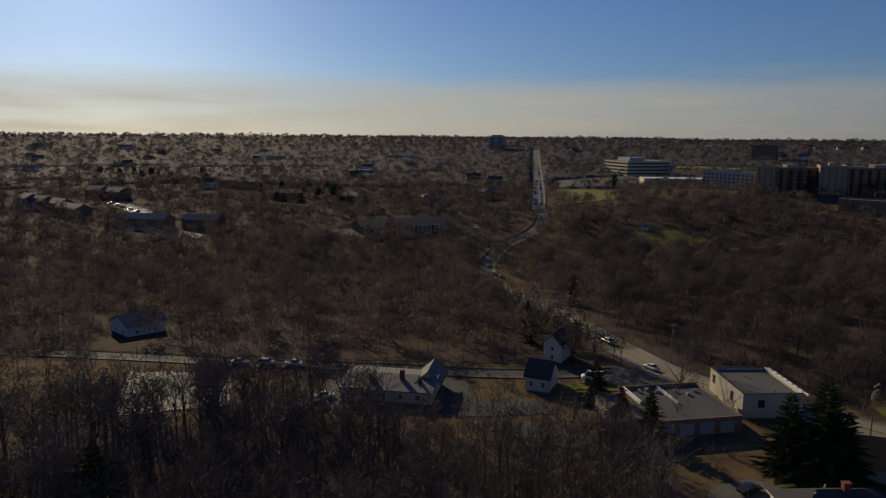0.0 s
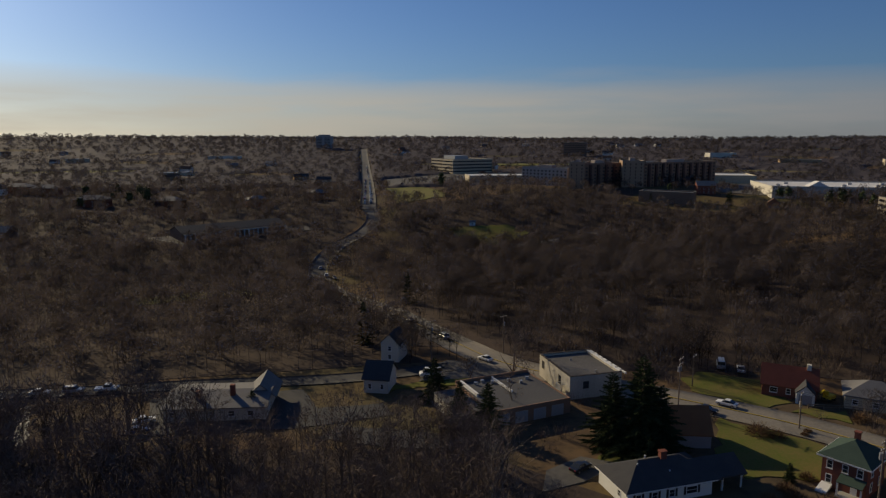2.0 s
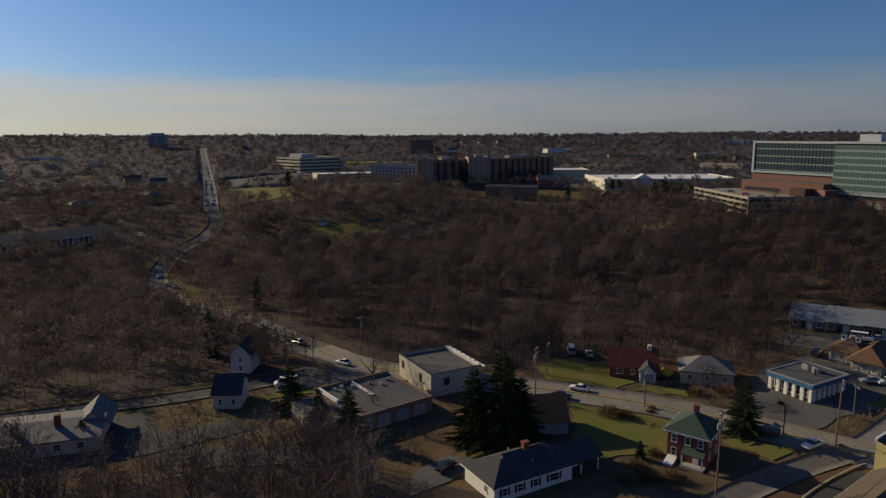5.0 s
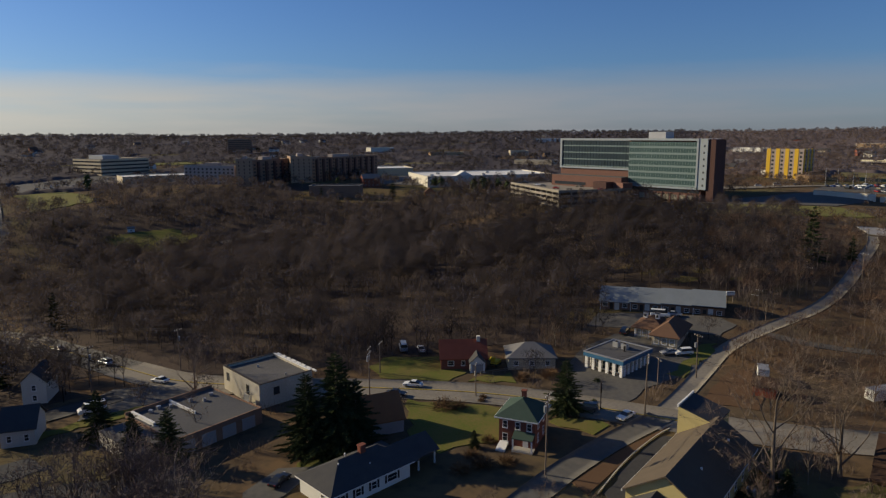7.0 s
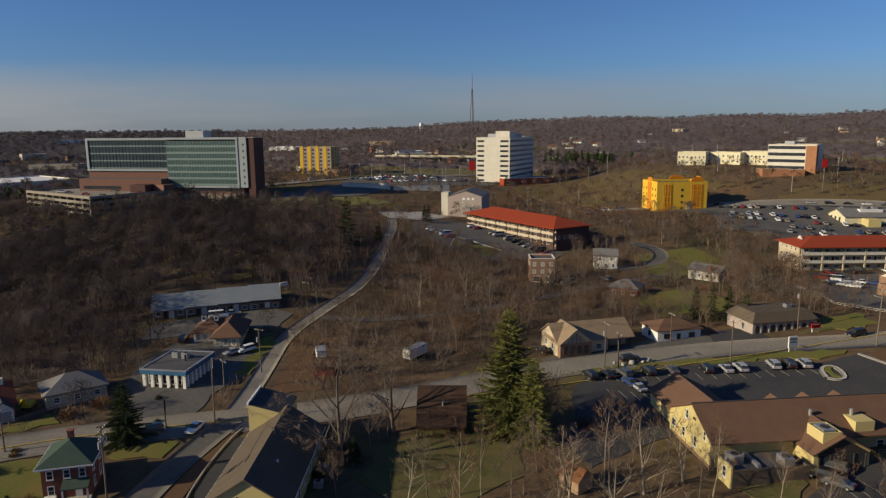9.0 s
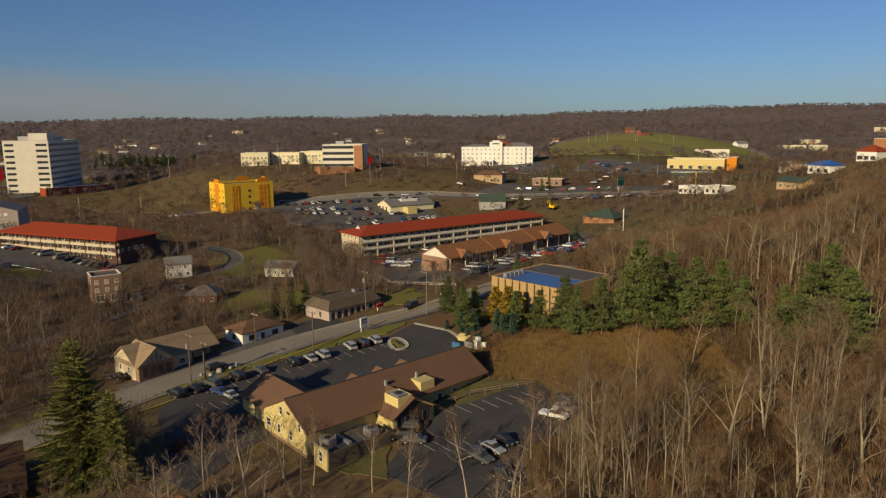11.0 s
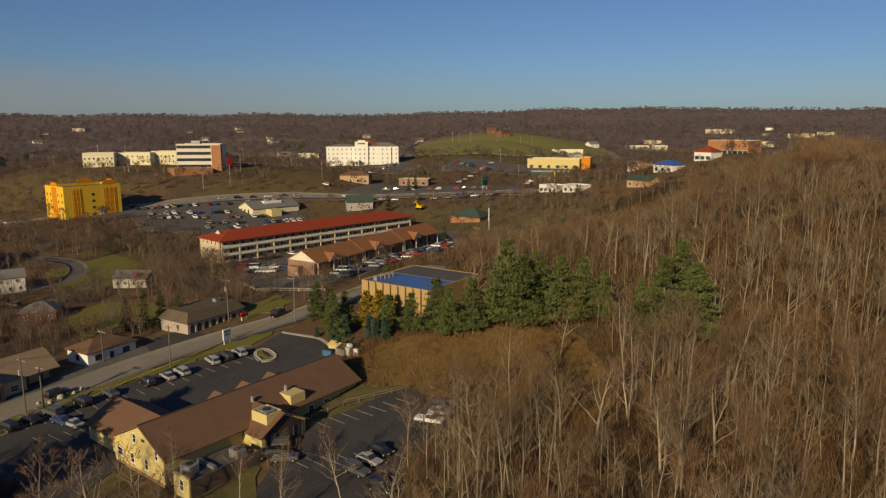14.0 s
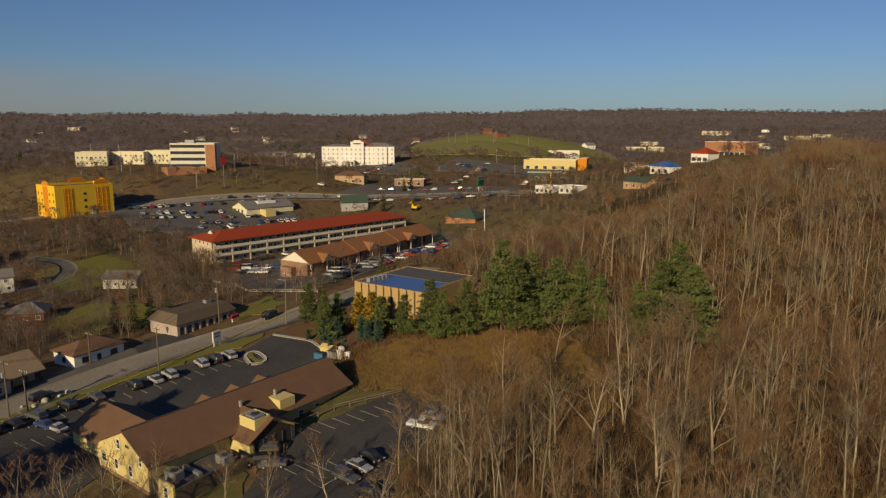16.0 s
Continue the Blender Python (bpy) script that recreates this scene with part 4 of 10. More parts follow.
    vents(ob, [(12.6, 26.0, 6.6), (12.0, 19.0, 6.6)], "steel", r=0.3, h=1.1)
    # one-storey annex with parapet
    bm = B((17.4, 21.4, 0.0, 0.3, -1.5, 3.3))
    part("annex_side", B((21.1, 21.4, 0.3, 13.0, -1.5, 2.7), (17.4, 21.1, 12.7, 13.0, -1.5, 2.7), (W - 0.3, 21.1, 0.9, 12.7, 1.7, 2.0)), "brown_fence", ob, "weathered brown board screen")
    part("annex_wall", bm, "cream_siding", ob)
    part("annex_roof", B((W + 0.02, 21.1, 0.9, 12.7, 2.02, 2.1)), "flat_roof_dark", ob)
    window(ob, face_pose("f", W, D, 19.5, 0.8), 1.2, 1.9, "white_trim")
    part("annex_door", B((15.4, 16.5, -0.05, 0.05, 0, 2.2)), "dark_trim", ob)
    for x, y, rz in ((17.6, 2.6, 10), (19.3, 10.2, 0)):
        ac_unit(ob, x, y, 2.1, 2.3, 1.7, 1.4, rz)
    part("duct", B((15.5, 20.0, 5.2, 5.8, 2.1, 2.6)), "steel", ob)
    part("gable_panel", poly_wall(bmesh.new(), [(0.4, 3.7), (9.1, 3.7), (4.75, 6.2)], 0.08), "dark_trim", ob, "dark boarded gable", m=pose(20.12, 14.5, 0, 0, 0, 90))
    # fenced service deck at the far end
    part("deck_wall", B((15, 21, 39.2, 39.4, -0.5, 2.2), (20.8, 21, 29, 39.2, -0.5, 1.8), (15, 20.8, 29, 29.2, -0.5, 1.6)), "brown_fence", ob)
    part("deck_floor", B((W, 20.8, 29.2, 39.2, 0.2, 0.45)), "flat_roof_grey", ob)
    for x, y, w2 in ((17.3, 31.0, 1.6), (18.5, 34.0, 2.0), (17.5, 36.8, 1.2)):
        ac_unit(ob, x, y, 0.45, w2, 1.4, 1.3)


restaurant()


def hall():
    m, L = frame_of((79.6, 70.7), (82.6, 59.0), 0.7)
    ob = thing("meeting_hall", m, "long hall with brown shingle roof and cream gable trim", "hall")
    D, zw, rh = 25.5, 4.0, 3.9
    mark_clear(m, -1, L + 1, -1, D + 10, 1.0)
    bw, br = bmesh.new(), bmesh.new()
    box(bw, 0, L, 0, D, -2, zw)
    gable(bw, br, 0, L, 0, D, zw, rh, "y", 0.5)
    part("wall", bw, "cream_siding", ob)
    part("roof", br, "umber_shingle", ob)
    part("barge_board", B((-0.5, -0.35, -0.6, D + 0.6, zw - 0.4, zw - 0.1), (L + 0.35, L + 0.5, -0.6, D + 0.6, zw - 0.4, zw - 0.1)), "white_trim", ob)
    # tall rear block with a single-pitch roof
    bm = bmesh.new()
    a = [(-0.4, -2), (6.2, -2), (6.2, 7.2), (-0.4, 9.0)]
    f = [bm.verts.new((x, D - 2, z)) for x, z in a]
    g = [bm.verts.new((x, D + 6, z)) for x, z in a]
    bm.faces.new(f), bm.faces.new(g[::-1])
    for i in range(4):
        j = (i + 1) % 4
        bm.faces.new((f[j], f[i], g[i], g[j]))
    part("rear_wall", bm, "cream_siding", ob, "tall cream side wall of the rear block")
    part("rear_roof", slab(bmesh.new(), [(-0.5, D - 1.9, 9.1), (6.3, D - 1.9, 7.3), (6.3, D + 6.2, 7.3), (-0.5, D + 6.2, 9.1)], 0.2), "dark_shingle", ob)
    part("rear_coping", B((-0.6, -0.3, D - 2.1, D + 6.3, 9.0, 9.4)), "white_trim", ob)
    # lower entrance gable toward the wood
    bw, br = bmesh.new(), bmesh.new()
    box(bw, 1.0, L - 3.5, -6, 0.2, -2, 2.6)
    gable(bw, br, 1.0, L - 3.5, -6, 1.0, 2.6, 2.4, "y", 0.45)
    part("porch_wall", bw, "cream_siding", ob)
    part("porch_roof", br, "dark_shingle", ob)
    for k in range(6):
        window(ob, face_pose("r", L, D, 2.4 + k * 4.1, 1.2), 1.2, 1.6, "white_trim")
        window(ob, face_pose("l", L, D, 2.4 + k * 4.1, 1.2), 1.2, 1.6, "white_trim")
    vents(ob, [(8.6, 8, 6.0), (9.0, 21, 5.8)], "white_trim", r=0.2, h=0.7)
    for y in (12, 17):
        ac_unit(ob, L + 1.8, y, -0.3, 1.4, 1.2, 1.3)


hall()


def ranch():
    m, L = frame_of((44.6, 98.6), (60.4, 100.4), 0.2)
    ob = thing("ranch_house", m, "long white ranch house with dark hipped shingle roof", "house")
    D = 9.0
    mark_clear(m, -1, L + 6, -1, D + 1, 1.5)
    part("wall", B((0, L, 0, D, -2, 2.9)), "white_siding", ob)
    br, bw = bmesh.new(), bmesh.new()
    hip(br, 0, L + 1, 0, D, 2.95, 2.7, 0.6)
    gable(bw, br, L - 3.0, L + 6.5, 0.3, 6.8, 2.95, 1.9, "x", 0.4)
    bmesh.ops.delete(bw, geom=[f for f in bw.faces if f.calc_center_median().x < L + 2], context="FACES")
    part("roof", br, "dark_shingle", ob)
    part("porch_gable", bw, "white_trim", ob, "white gable ends of the porch")
    part("oval_vent", cyl(bmesh.new(), 0, 0, -0.05, 0.05, 0.3, 10), "dark_trim", ob, m=pose(L + 6.55, 3.5, 3.7, 0, 90, 0))
    part("eave_board", B((-0.55, L + 0.6, -0.62, -0.5, 2.75, 2.95), (-0.62, -0.5, -0.5, D + 0.5, 2.75, 2.95)), "white_trim", ob)
    for x, y in ((L + 6.2, 0.5), (L + 6.2, 6.5), (L + 2.4, 0.5)):
        part("porch_post", B((-0.12, 0.12, -0.12, 0.12, -1, 2.95)), "white_trim", ob, m=pose(x, y, 0))
    part("porch_floor", B((L, L + 6.6, 0.1, 6.9, -1, 0.15)), "concrete", ob)
    for x, w in ((2.0, 1.1), (5.0, 1.2), (8.2, 1.2), (12.0, 2.2)):
        win = window(ob, face_pose("f", L, D, x, 0.9), w, 1.4, "white_trim", "window_glass")
        for s in (-1, 1):
            part("shutter", B((-0.2, 0.2, -0.06, 0, 0, 1.4)), "dark_trim", win, m=pose(s * (w / 2 + 0.24), 0, 0))
    window(ob, face_pose("l", L, D, 6.5, 1.0), 1.0, 1.2)
    part("chimney", B((8.6, 9.7, 4.0, 4.8, 4.0, 6.6), (8.5, 9.8, 3.9, 4.9, 6.6, 6.8)), "red_brick", ob)
    vents(ob, [(4.0, 3.8, 4.9), (9.0, 2.0, 3.9), (6.5, 5.5, 5.2)], "white_trim", r=0.12, h=0.6)


ranch()


def brick_house():
    m, L = frame_of((80.0, 99.6), (83.4, 93.6), 0.6)
    ob = thing("brick_house", m, "two-storey red brick house with dark green hipped roof", "house")
    D = 8.0
    mark_clear(m, -1, L + 1, -3, D + 3, 1.5)
    part("wall", B((0, L, 0, D, -2, 5.6)), "red_brick", ob)
    br = bmesh.new()
    hip(br, 0, L, 0, D, 5.7, 2.6, 0.7)
    part("roof", br, "green_shingle", ob)
    part("eave_board", B((-0.7, L + 0.7, -0.75, -0.62, 5.45, 5.7), (L + 0.62, L + 0.75, -0.62, D + 0.7, 5.45, 5.7), (-0.75, -0.62, -0.62, D + 0.7, 5.45, 5.7)), "white_trim", ob)
    for x in (1.2, 3.6, 5.8):
        window(ob, face_pose("f", L, D, x, 3.5), 1.0, 1.5)
    window(ob, face_pose("f", L, D, 1.2, 0.9), 1.0, 1.6)
    for u in (2.0, 5.8):
        window(ob, face_pose("r", L, D, u, 3.5), 1.0, 1.5)
        window(ob, face_pose("r", L, D, u, 0.9), 1.0, 1.6)
    pr = bmesh.new()
    slab(pr, [(3.0, -1.9, 2.55), (6.9, -1.9, 2.55), (6.9, 0.0, 3.3), (3.0, 0.0, 3.3)], 0.15)
    part("porch_roof", pr, "green_shingle", ob)
    for x in (3.2, 6.7):
        part("porch_post", B((-0.12, 0.12, -0.12, 0.12, -1, 2.5)), "white_trim", ob, m=pose(x, -1.7, 0))
    part("porch_floor", B((3.0, 6.9, -1.9, 0, -1, 0.3)), "concrete", ob)
    part("front_door", B((4.6, 5.6, -0.08, 0, 0.3, 2.4)), "white_trim", ob)
    part("cellar_hatch", slab(bmesh.new(), [(0.2, -2.6, 0.2), (1.9, -2.6, 0.2), (1.9, 0, 0.9), (0.2, 0, 0.9)], 0.4), "white_trim", ob)
    part("back_room", B((1.0, 6.0, D, D + 2.6, -1, 3.0)), "white_siding", ob)
    part("chimney", B((3.0, 3.8, 4.4, 5.2, 6.5, 9.2), (2.9, 3.9, 4.3, 5.3, 9.2, 9.4)), "red_brick", ob)


brick_house()


def cottage():
    m, L = frame_of((95.5, 137.5), (104.5, 131.0), 0.9)
    ob = thing("cottage", m, "brick cottage with rust-red gabled roof and white garage front", "house")
    D = 8.0
    mark_clear(m, -1, L + 1, -3, D + 1)
    bw, br = bmesh.new(), bmesh.new()
    box(bw, 0, L, 0, D, -2, 2.8)
    gable(bw, br, 0, L, 0, D, 2.8, 3.4, "x", 0.4)
    part("wall", bw, "red_brick", ob)
    part("roof", br, "dark_red_roof", ob)
    part("gable_boards", poly_wall(bmesh.new(), [(0.4, 2.9), (D - 0.4, 2.9), (D / 2, 5.9)], 0.06), "white_siding", ob, m=pose(L + 0.08, 0, 0, 0, 0, 90))
    bw, br = bmesh.new(), bmesh.new()
    box(bw, L - 4.2, L - 0.6, -2.6, 0, -1, 2.5)
    gable(bw, br, L - 4.2, L - 0.6, -2.6, 2.0, 2.5, 1.7, "y", 0.25)
    part("garage_wall", bw, "white_siding", ob)
    part("garage_roof", br, "dark_shingle", ob)
    part("garage_door", B((L - 3.7, L - 1.1, -2.68, -2.6, 0, 2.1)), "grey_wall", ob)
    window(ob, face_pose("f", L, D, 2.4, 0.9), 1.6, 1.3)
    window(ob, face_pose("f", L, D, 5.4, 0.9), 1.0, 1.3)
    window(ob, face_pose("r", L, D, 4.0, 3.6), 0.9, 1.2)
    part("chimney", B((L - 2.2, L - 1.3, 3.4, 4.4, 5.0, 7.2)), "pale_wall", ob)


cottage()


def bank():
    m, L = frame_of((122.6, 115.8), (123.8, 105.4), 1.4)
    ob = thing("bank_building", m, "low office with white columns and a blue fascia", "office")
    D = 13.0
    mark_clear(m, -1, L + 1, -2, D + 1)
    part("wall", B((0.9, L - 0.9, 1.2, D - 0.8, -2, 3.2)), "brown_brick", ob)
    part("fascia", B((-0.2, L + 0.2, -0.2, D + 0.2, 3.2, 4.1)), "blue_fascia", ob)
    part("roof", B((0.2, L - 0.2, 0.2, D - 0.2, 4.1, 4.2)), "flat_roof_dark", ob)
    part("roof_rim", B((-0.25, L + 0.25, -0.25, 0.2, 4.1, 4.35), (-0.25, L + 0.25, D - 0.2, D + 0.25, 4.1, 4.35), (-0.25, 0.2, 0.2, D - 0.2, 4.1, 4.35), (L - 0.2, L + 0.25, 0.2, D - 0.2, 4.1, 4.35)), "grey_metal", ob)
    for k in range(6):
        part("column", B((-0.35, 0.35, -0.25, 0.25, -1, 3.2)), "white_trim", ob, m=pose(0.5 + k * (L - 1) / 5, 0.35, 0))
    for k in range(7):
        part("column", B((-0.25, 0.25, -0.35, 0.35, -1, 3.2)), "white_trim", ob, m=pose(L - 0.4, 1.4 + k * (D - 2.2) / 6, 0))
    for k in range(5):
        window(ob, pose(1.5 + k * (L - 2) / 5, 1.2, 0.6), 1.1, 2.2, "white_trim")
    ac_unit(ob, 3.5, 8.5, 4.2, 1.4, 1.2, 1.3), ac_unit(ob, 6.0, 8.2, 4.2, 1.4, 1.2, 1.3)
    part("chimney", cyl(bmesh.new(), 7.0, 6.4, 4.2, 5.6, 0.25, 8), "dark_trim", ob)


bank()


def clinic():
    m, L = frame_of((149.5, 121.4), (151.8, 115.4), 2.6)
    ob = thing("clinic", m, "low tan clinic with brown hipped roofs and two dormers", "office")
    mark_clear(m, -1, 13, -6, 14)
    part("wall", B((0, 7.5, 0, 9, -2, 2.9), (6.0, 12.5, -5.0, 8, -2, 2.9)), "beige_wall", ob)
    br = bmesh.new()
    hip(br, 0, 7.5, 0, 9, 3.0, 2.6, 0.8)
    hip(br, 6.0, 12.5, -5.0, 9, 3.02, 3.0, 0.8)
    part("roof", br, "brown_shingle", ob)
    for x in (2.0, 5.2):
        d = part("dormer", B((-0.5, 0.5, -0.5, 0.9, 0, 1.5)), "white_trim", ob, m=pose(x, 3.6, 5.0))
        part("dormer_pane", B((-0.3, 0.3, -0.53, -0.5, 0.4, 1.1)), "window_glass", d)
        part("dormer_cap", B((-0.65, 0.65, -0.65, 1.0, 1.5, 1.65)), "dark_shingle", d)
    for x in (1.2, 2.8, 4.6):
        window(ob, pose(x, 0, 0.7), 1.2, 1.8, "white_trim", "lit_pane")
    for x in (7.2, 9.2, 11.2):
        window(ob, pose(x, -5.0, 0.6), 1.3, 1.9, "white_trim", "lit_pane")
    for x in (0.3, 3.9, 5.6):
        part("pilaster", B((-0.2, 0.2, -0.15, 0, -1, 2.9)), "white_trim", ob, m=pose(x, 0, 0))


clinic()


def row_units():
    m, L = frame_of((160.1, 142.2), (179.0, 112.2), 4.2)
    ob = thing("row_units", m, "long low row of brick units under a stepped grey roof", "building")
    D = 11.0
    mark_clear(m, -1, L + 1, -2, D + 1)
    part("wall", B((0, L, 1.2, D, -3, 2.8)), "brown_brick", ob)
    n = 4
    for k in range(n):
        x0, x1, z = k * L / n, (k + 1) * L / n, k * 0.28
        br, bw = bmesh.new(), bmesh.new()
        gable(bw, br, x0, x1, 0, D, 2.8 + z, 3.4, "x", 0.12 if 0 < k < n - 1 else 0.25)
        part("roof", br, "blue_grey_roof", ob)
        part("gable_end", bw, "grey_wall", ob)
        for u in range(3):
            x = x0 + (u + 0.5) * (x1 - x0) / 3
            if u == 1:
                part("door", B((-0.5, 0.5, -0.06, 0, 0, 2.1)), "dark_trim", ob, m=pose(x - 1.0, 1.2, 0.1))
                part("pale_panel", B((-0.7, 0.7, -0.05, 0, 0, 2.6)), "white_siding", ob, m=pose(x + 0.6, 1.2, 0))
            else:
                window(ob, pose(x, 1.2, 0.9), 1.5, 1.3, "white_trim")
        part("porch_post", B((-0.1, 0.1, -0.1, 0.1, -1, 2.7)), "white_trim", ob, m=pose(x0 + 0.3, 0.2, 0))


row_units()
house("hip_roof_house", "low house with a pale grey hipped roof among shrubs", "house", (108, 127), (117, 120), 9, 2.8, "hip", 2.6, "beige_wall", "grey_shingle", rows=(("f", 3, 0.9, 1.2, 1.2), ("r", 2, 0.9, 1.0, 1.2)))


def white_block():
    m, L = frame_of((50.3, 160.6), (51.9, 143.8), -0.1)
    ob = thing("commercial_building", m, "two-storey stained white block building with flat grey roof", "building")
    D, h = 13.0, 5.6
    mark_clear(m, -1, L + 1, -1, D + 1)
    t = 0.35
    part("wall", B((0, L, 0, t, -2, h), (0, L, D - t, D, -2, h), (0, t, t, D - t, -2, h), (L - t, L, t, D - t, -2, h)), "dirty_white_wall", ob)
    part("roof", B((t, L - t, t, D - t, h - 1.0, h - 0.6)), "flat_roof_grey", ob)
    part("coping", B((-0.1, L + 0.1, -0.1, t + 0.1, h, h + 0.12), (-0.1, t + 0.1, t + 0.1, D + 0.1, h, h + 0.12), (L - t - 0.1, L + 0.1, t + 0.1, D + 0.1, h, h + 0.12)), "dark_trim", ob)
    part("back_parapet", B((t, L - t, D - t - 0.1, D + 0.1, h, h + 0.12)), "white_trim", ob, "bright metal coping")
    for k in range(8):
        part("parapet_tile", B((-0.8, 0.8, -0.2, 0.2, 0, 0.35)), "white_trim", ob, m=pose(1.6 + k * 2.2, D + 0.5, h - 0.2))
    window(ob, pose(2.2, 0, 2.7), 1.3, 1.8, "dark_trim"), window(ob, pose(11.6, 0, 2.2), 1.3, 2.0, "dark_trim")
    part("stair_frame", B((12.4, 14.6, -1.4, -1.3, 0, 3.0), (12.4, 12.5, -1.3, 0, 2.9, 3.0), (14.5, 14.6, -1.3, 0, 2.9, 3.0)), "grey_metal", ob)
    window(ob, face_pose("r", L, D, 4, 2.6), 1.4, 1.6, "dark_trim")
    vents(ob, [(5, 6, h - 0.6), (14, 8, h - 0.6)], r=0.2)


white_block()


def low_garage():
    m, L = frame_of((31, 132.5), (49.5, 137), 0.0)
    ob = thing("garage_building", m, "long low brick garage with grey flat roof and clutter", "building")
    D, h = 18.0, 3.5
    mark_clear(m, -6, L + 1, -1, D + 1)
    t = 0.3
    part("wall", B((0, L, 0, t, -2, h), (0, L, D - t, D, -2, h + 0.5), (0, t, t, D - t, -2, h), (L - t, L, t, D - t, -2, h)), "brown_brick", ob)
    part("roof", B((t, L - t, t, D - t, h - 0.5, h - 0.2)), "flat_roof_dark", ob)
    part("side_wing", B((-6, 0, 3, D - 2, -2, 2.8)), "dirty_white_wall", ob)
    part("wing_roof", B((-6.1, 0, 2.9, D - 1.9, 2.8, 2.95)), "flat_roof_grey", ob)
    part("ridge_wall", slab(bmesh.new(), [(1.0, D - 9, h + 0.5), (1.5, D - 9, h + 0.5), (1.5, D - 0.4, h + 0.5), (1.0, D - 0.4, h + 0.5)], 0.8), "white_trim", ob)
    part("low_parapet", B((9.0, 9.3, 8, D - 0.5, h - 0.2, h + 0.35)), "white_trim", ob)
    for x, y in ((4, 15.5), (6, 16.2), (8, 15), (12, 14.5), (14, 12.5), (16.5, 14)):
        part("roof_bin", B((-0.4, 0.4, -0.3, 0.3, 0, 0.6)), "steel", ob, m=pose(x, y, h - 0.2, 0, 0, x * 31))
    for k in range(4):
        part("garage_door", B((-1.5, 1.5, -0.06, 0, 0, 2.5)), "grey_wall", ob, m=pose(2.6 + k * 4.4, 0, 0))


low_garage()


def tudor_house():
    """The dim gabled house with the orange roof behind the spruces."""
    m, L = frame_of((61.5, 117.5), (69.5, 115.5), 0.3)
    ob = thing("gabled_house", m, "grey gabled house with orange-brown roof behind spruces", "house")
    D = 7.5
    mark_clear(m, 0, L, 0, D, 1)
    bw, br = bmesh.new(), bmesh.new()
    box(bw, 0, L, 0, D, -2, 3.0)
    gable(bw, br, 0, L, 0, D, 3.0, 4.0, "x", 0.35)
    part("wall", bw, "grey_wall", ob)
    part("roof", br, "orange_tile_roof", ob)
    for u, z in ((2.0, 1.0), (5.2, 1.0), (3.7, 4.0)):
        window(ob, face_pose("r", L, D, u, z), 0.9, 1.2)


tudor_house()


def brown_yard_house():
    m, L = frame_of((117.5, 50.5), (119.5, 42.0), 1.1)
    ob = thing("brown_house", m, "dark brown house with rust roof and low porch roof", "house")
    mark_clear(m, -1, L + 1, -3, 12)
    bw, br = bmesh.new(), bmesh.new()
    box(bw, 0, L, 0.2, 10, -2, 3.4)
    gable(bw, br, 0, L, 0.2, 10, 3.4, 3.4, "x", 0.4)
    part("wall", bw, "brown_wood", ob)
    part("roof", br, "dark_brown_roof", ob)
    part("porch_roof", slab(bmesh.new(), [(-0.3, -3.4, 2.3), (L + 0.3, -3.4, 2.3), (L + 0.3, 0.3, 3.2), (-0.3, 0.3, 3.2)], 0.15), "dark_brown_roof", ob)
    for k in range(4):
        part("porch_post", B((-0.1, 0.1, -0.1, 0.1, -1, 2.3)), "brown_wood", ob, m=pose(0.2 + k * (L - 0.4) / 3, -3.1, 0))
    for k in range(3):
        window(ob, pose(1.6 + k * 2.7, 0.2, 0.9), 1.0, 1.2, "dark_trim")
    part("flue", cyl(bmesh.new(), 4.6, 1.4, 4.0, 5.4, 0.2, 8), "steel", ob)


brown_yard_house()


def porch_house():
    m, L = frame_of((163, 29), (173, 11.5), 2.3)
    ob = thing("gabled_store", m, "tan stone house with glazed front gable and tan roof", "house")
    D = 10.0
    mark_clear(m, -1, L + 1, -4, D + 1)
    bw, br = bmesh.new(), bmesh.new()
    box(bw, 0, 13.5, 0, D, -2, 3.6)
    box(bw, 13.5, L, 3.0, D, -2, 3.2)
    gable(bw, br, 0, L, 0, D, 3.5, 3.2, "x", 0.5)
    gable(bw, br, 0, 8.2, -1.6, 7.0, 3.5, 3.3, "y", 0.55)
    part("wall", bw, "beige_wall", ob)
    part("roof", br, "tan_shingle", ob)
    part("stone_front", B((0, 8.2, -1.6, 0, -2, 3.5)), "brown_brick", ob, "brown fieldstone front")
    part("gable_glass", poly_wall(bmesh.new(), [(1.4, 3.4), (6.8, 3.4), (4.1, 5.9)], 0.05), "lit_pane", ob, m=pose(0, -1.68, 0))
    for k in range(5):
        part("gable_mullion", B((-0.06, 0.06, -0.1, 0, 0, 0.6 + (1.8 if k == 2 else 1.0 if k in (1, 3) else 0.1))), "brown_wood", ob, m=pose(2.1 + k, -1.68, 3.4))
    for x in (1.4, 3.2, 5.0, 6.8):
        window(ob, pose(x, -1.6, 0.7), 1.2, 2.0, "brown_wood", "window_glass")
    window(ob, face_pose("l", L, D, 3, 0.9), 1.0, 1.5), window(ob, face_pose("l", L, D, 7, 0.9), 1.0, 1.5)
    window(ob, pose(11, 0, 0.8), 1.8, 1.4)
    for x in (14.0, 17.0, L - 0.3):
        part("carport_post", B((-0.15, 0.15, -0.15, 0.15, -1, 3.3)), "brown_wood", ob, m=pose(x, 0.4, 0))


porch_house()


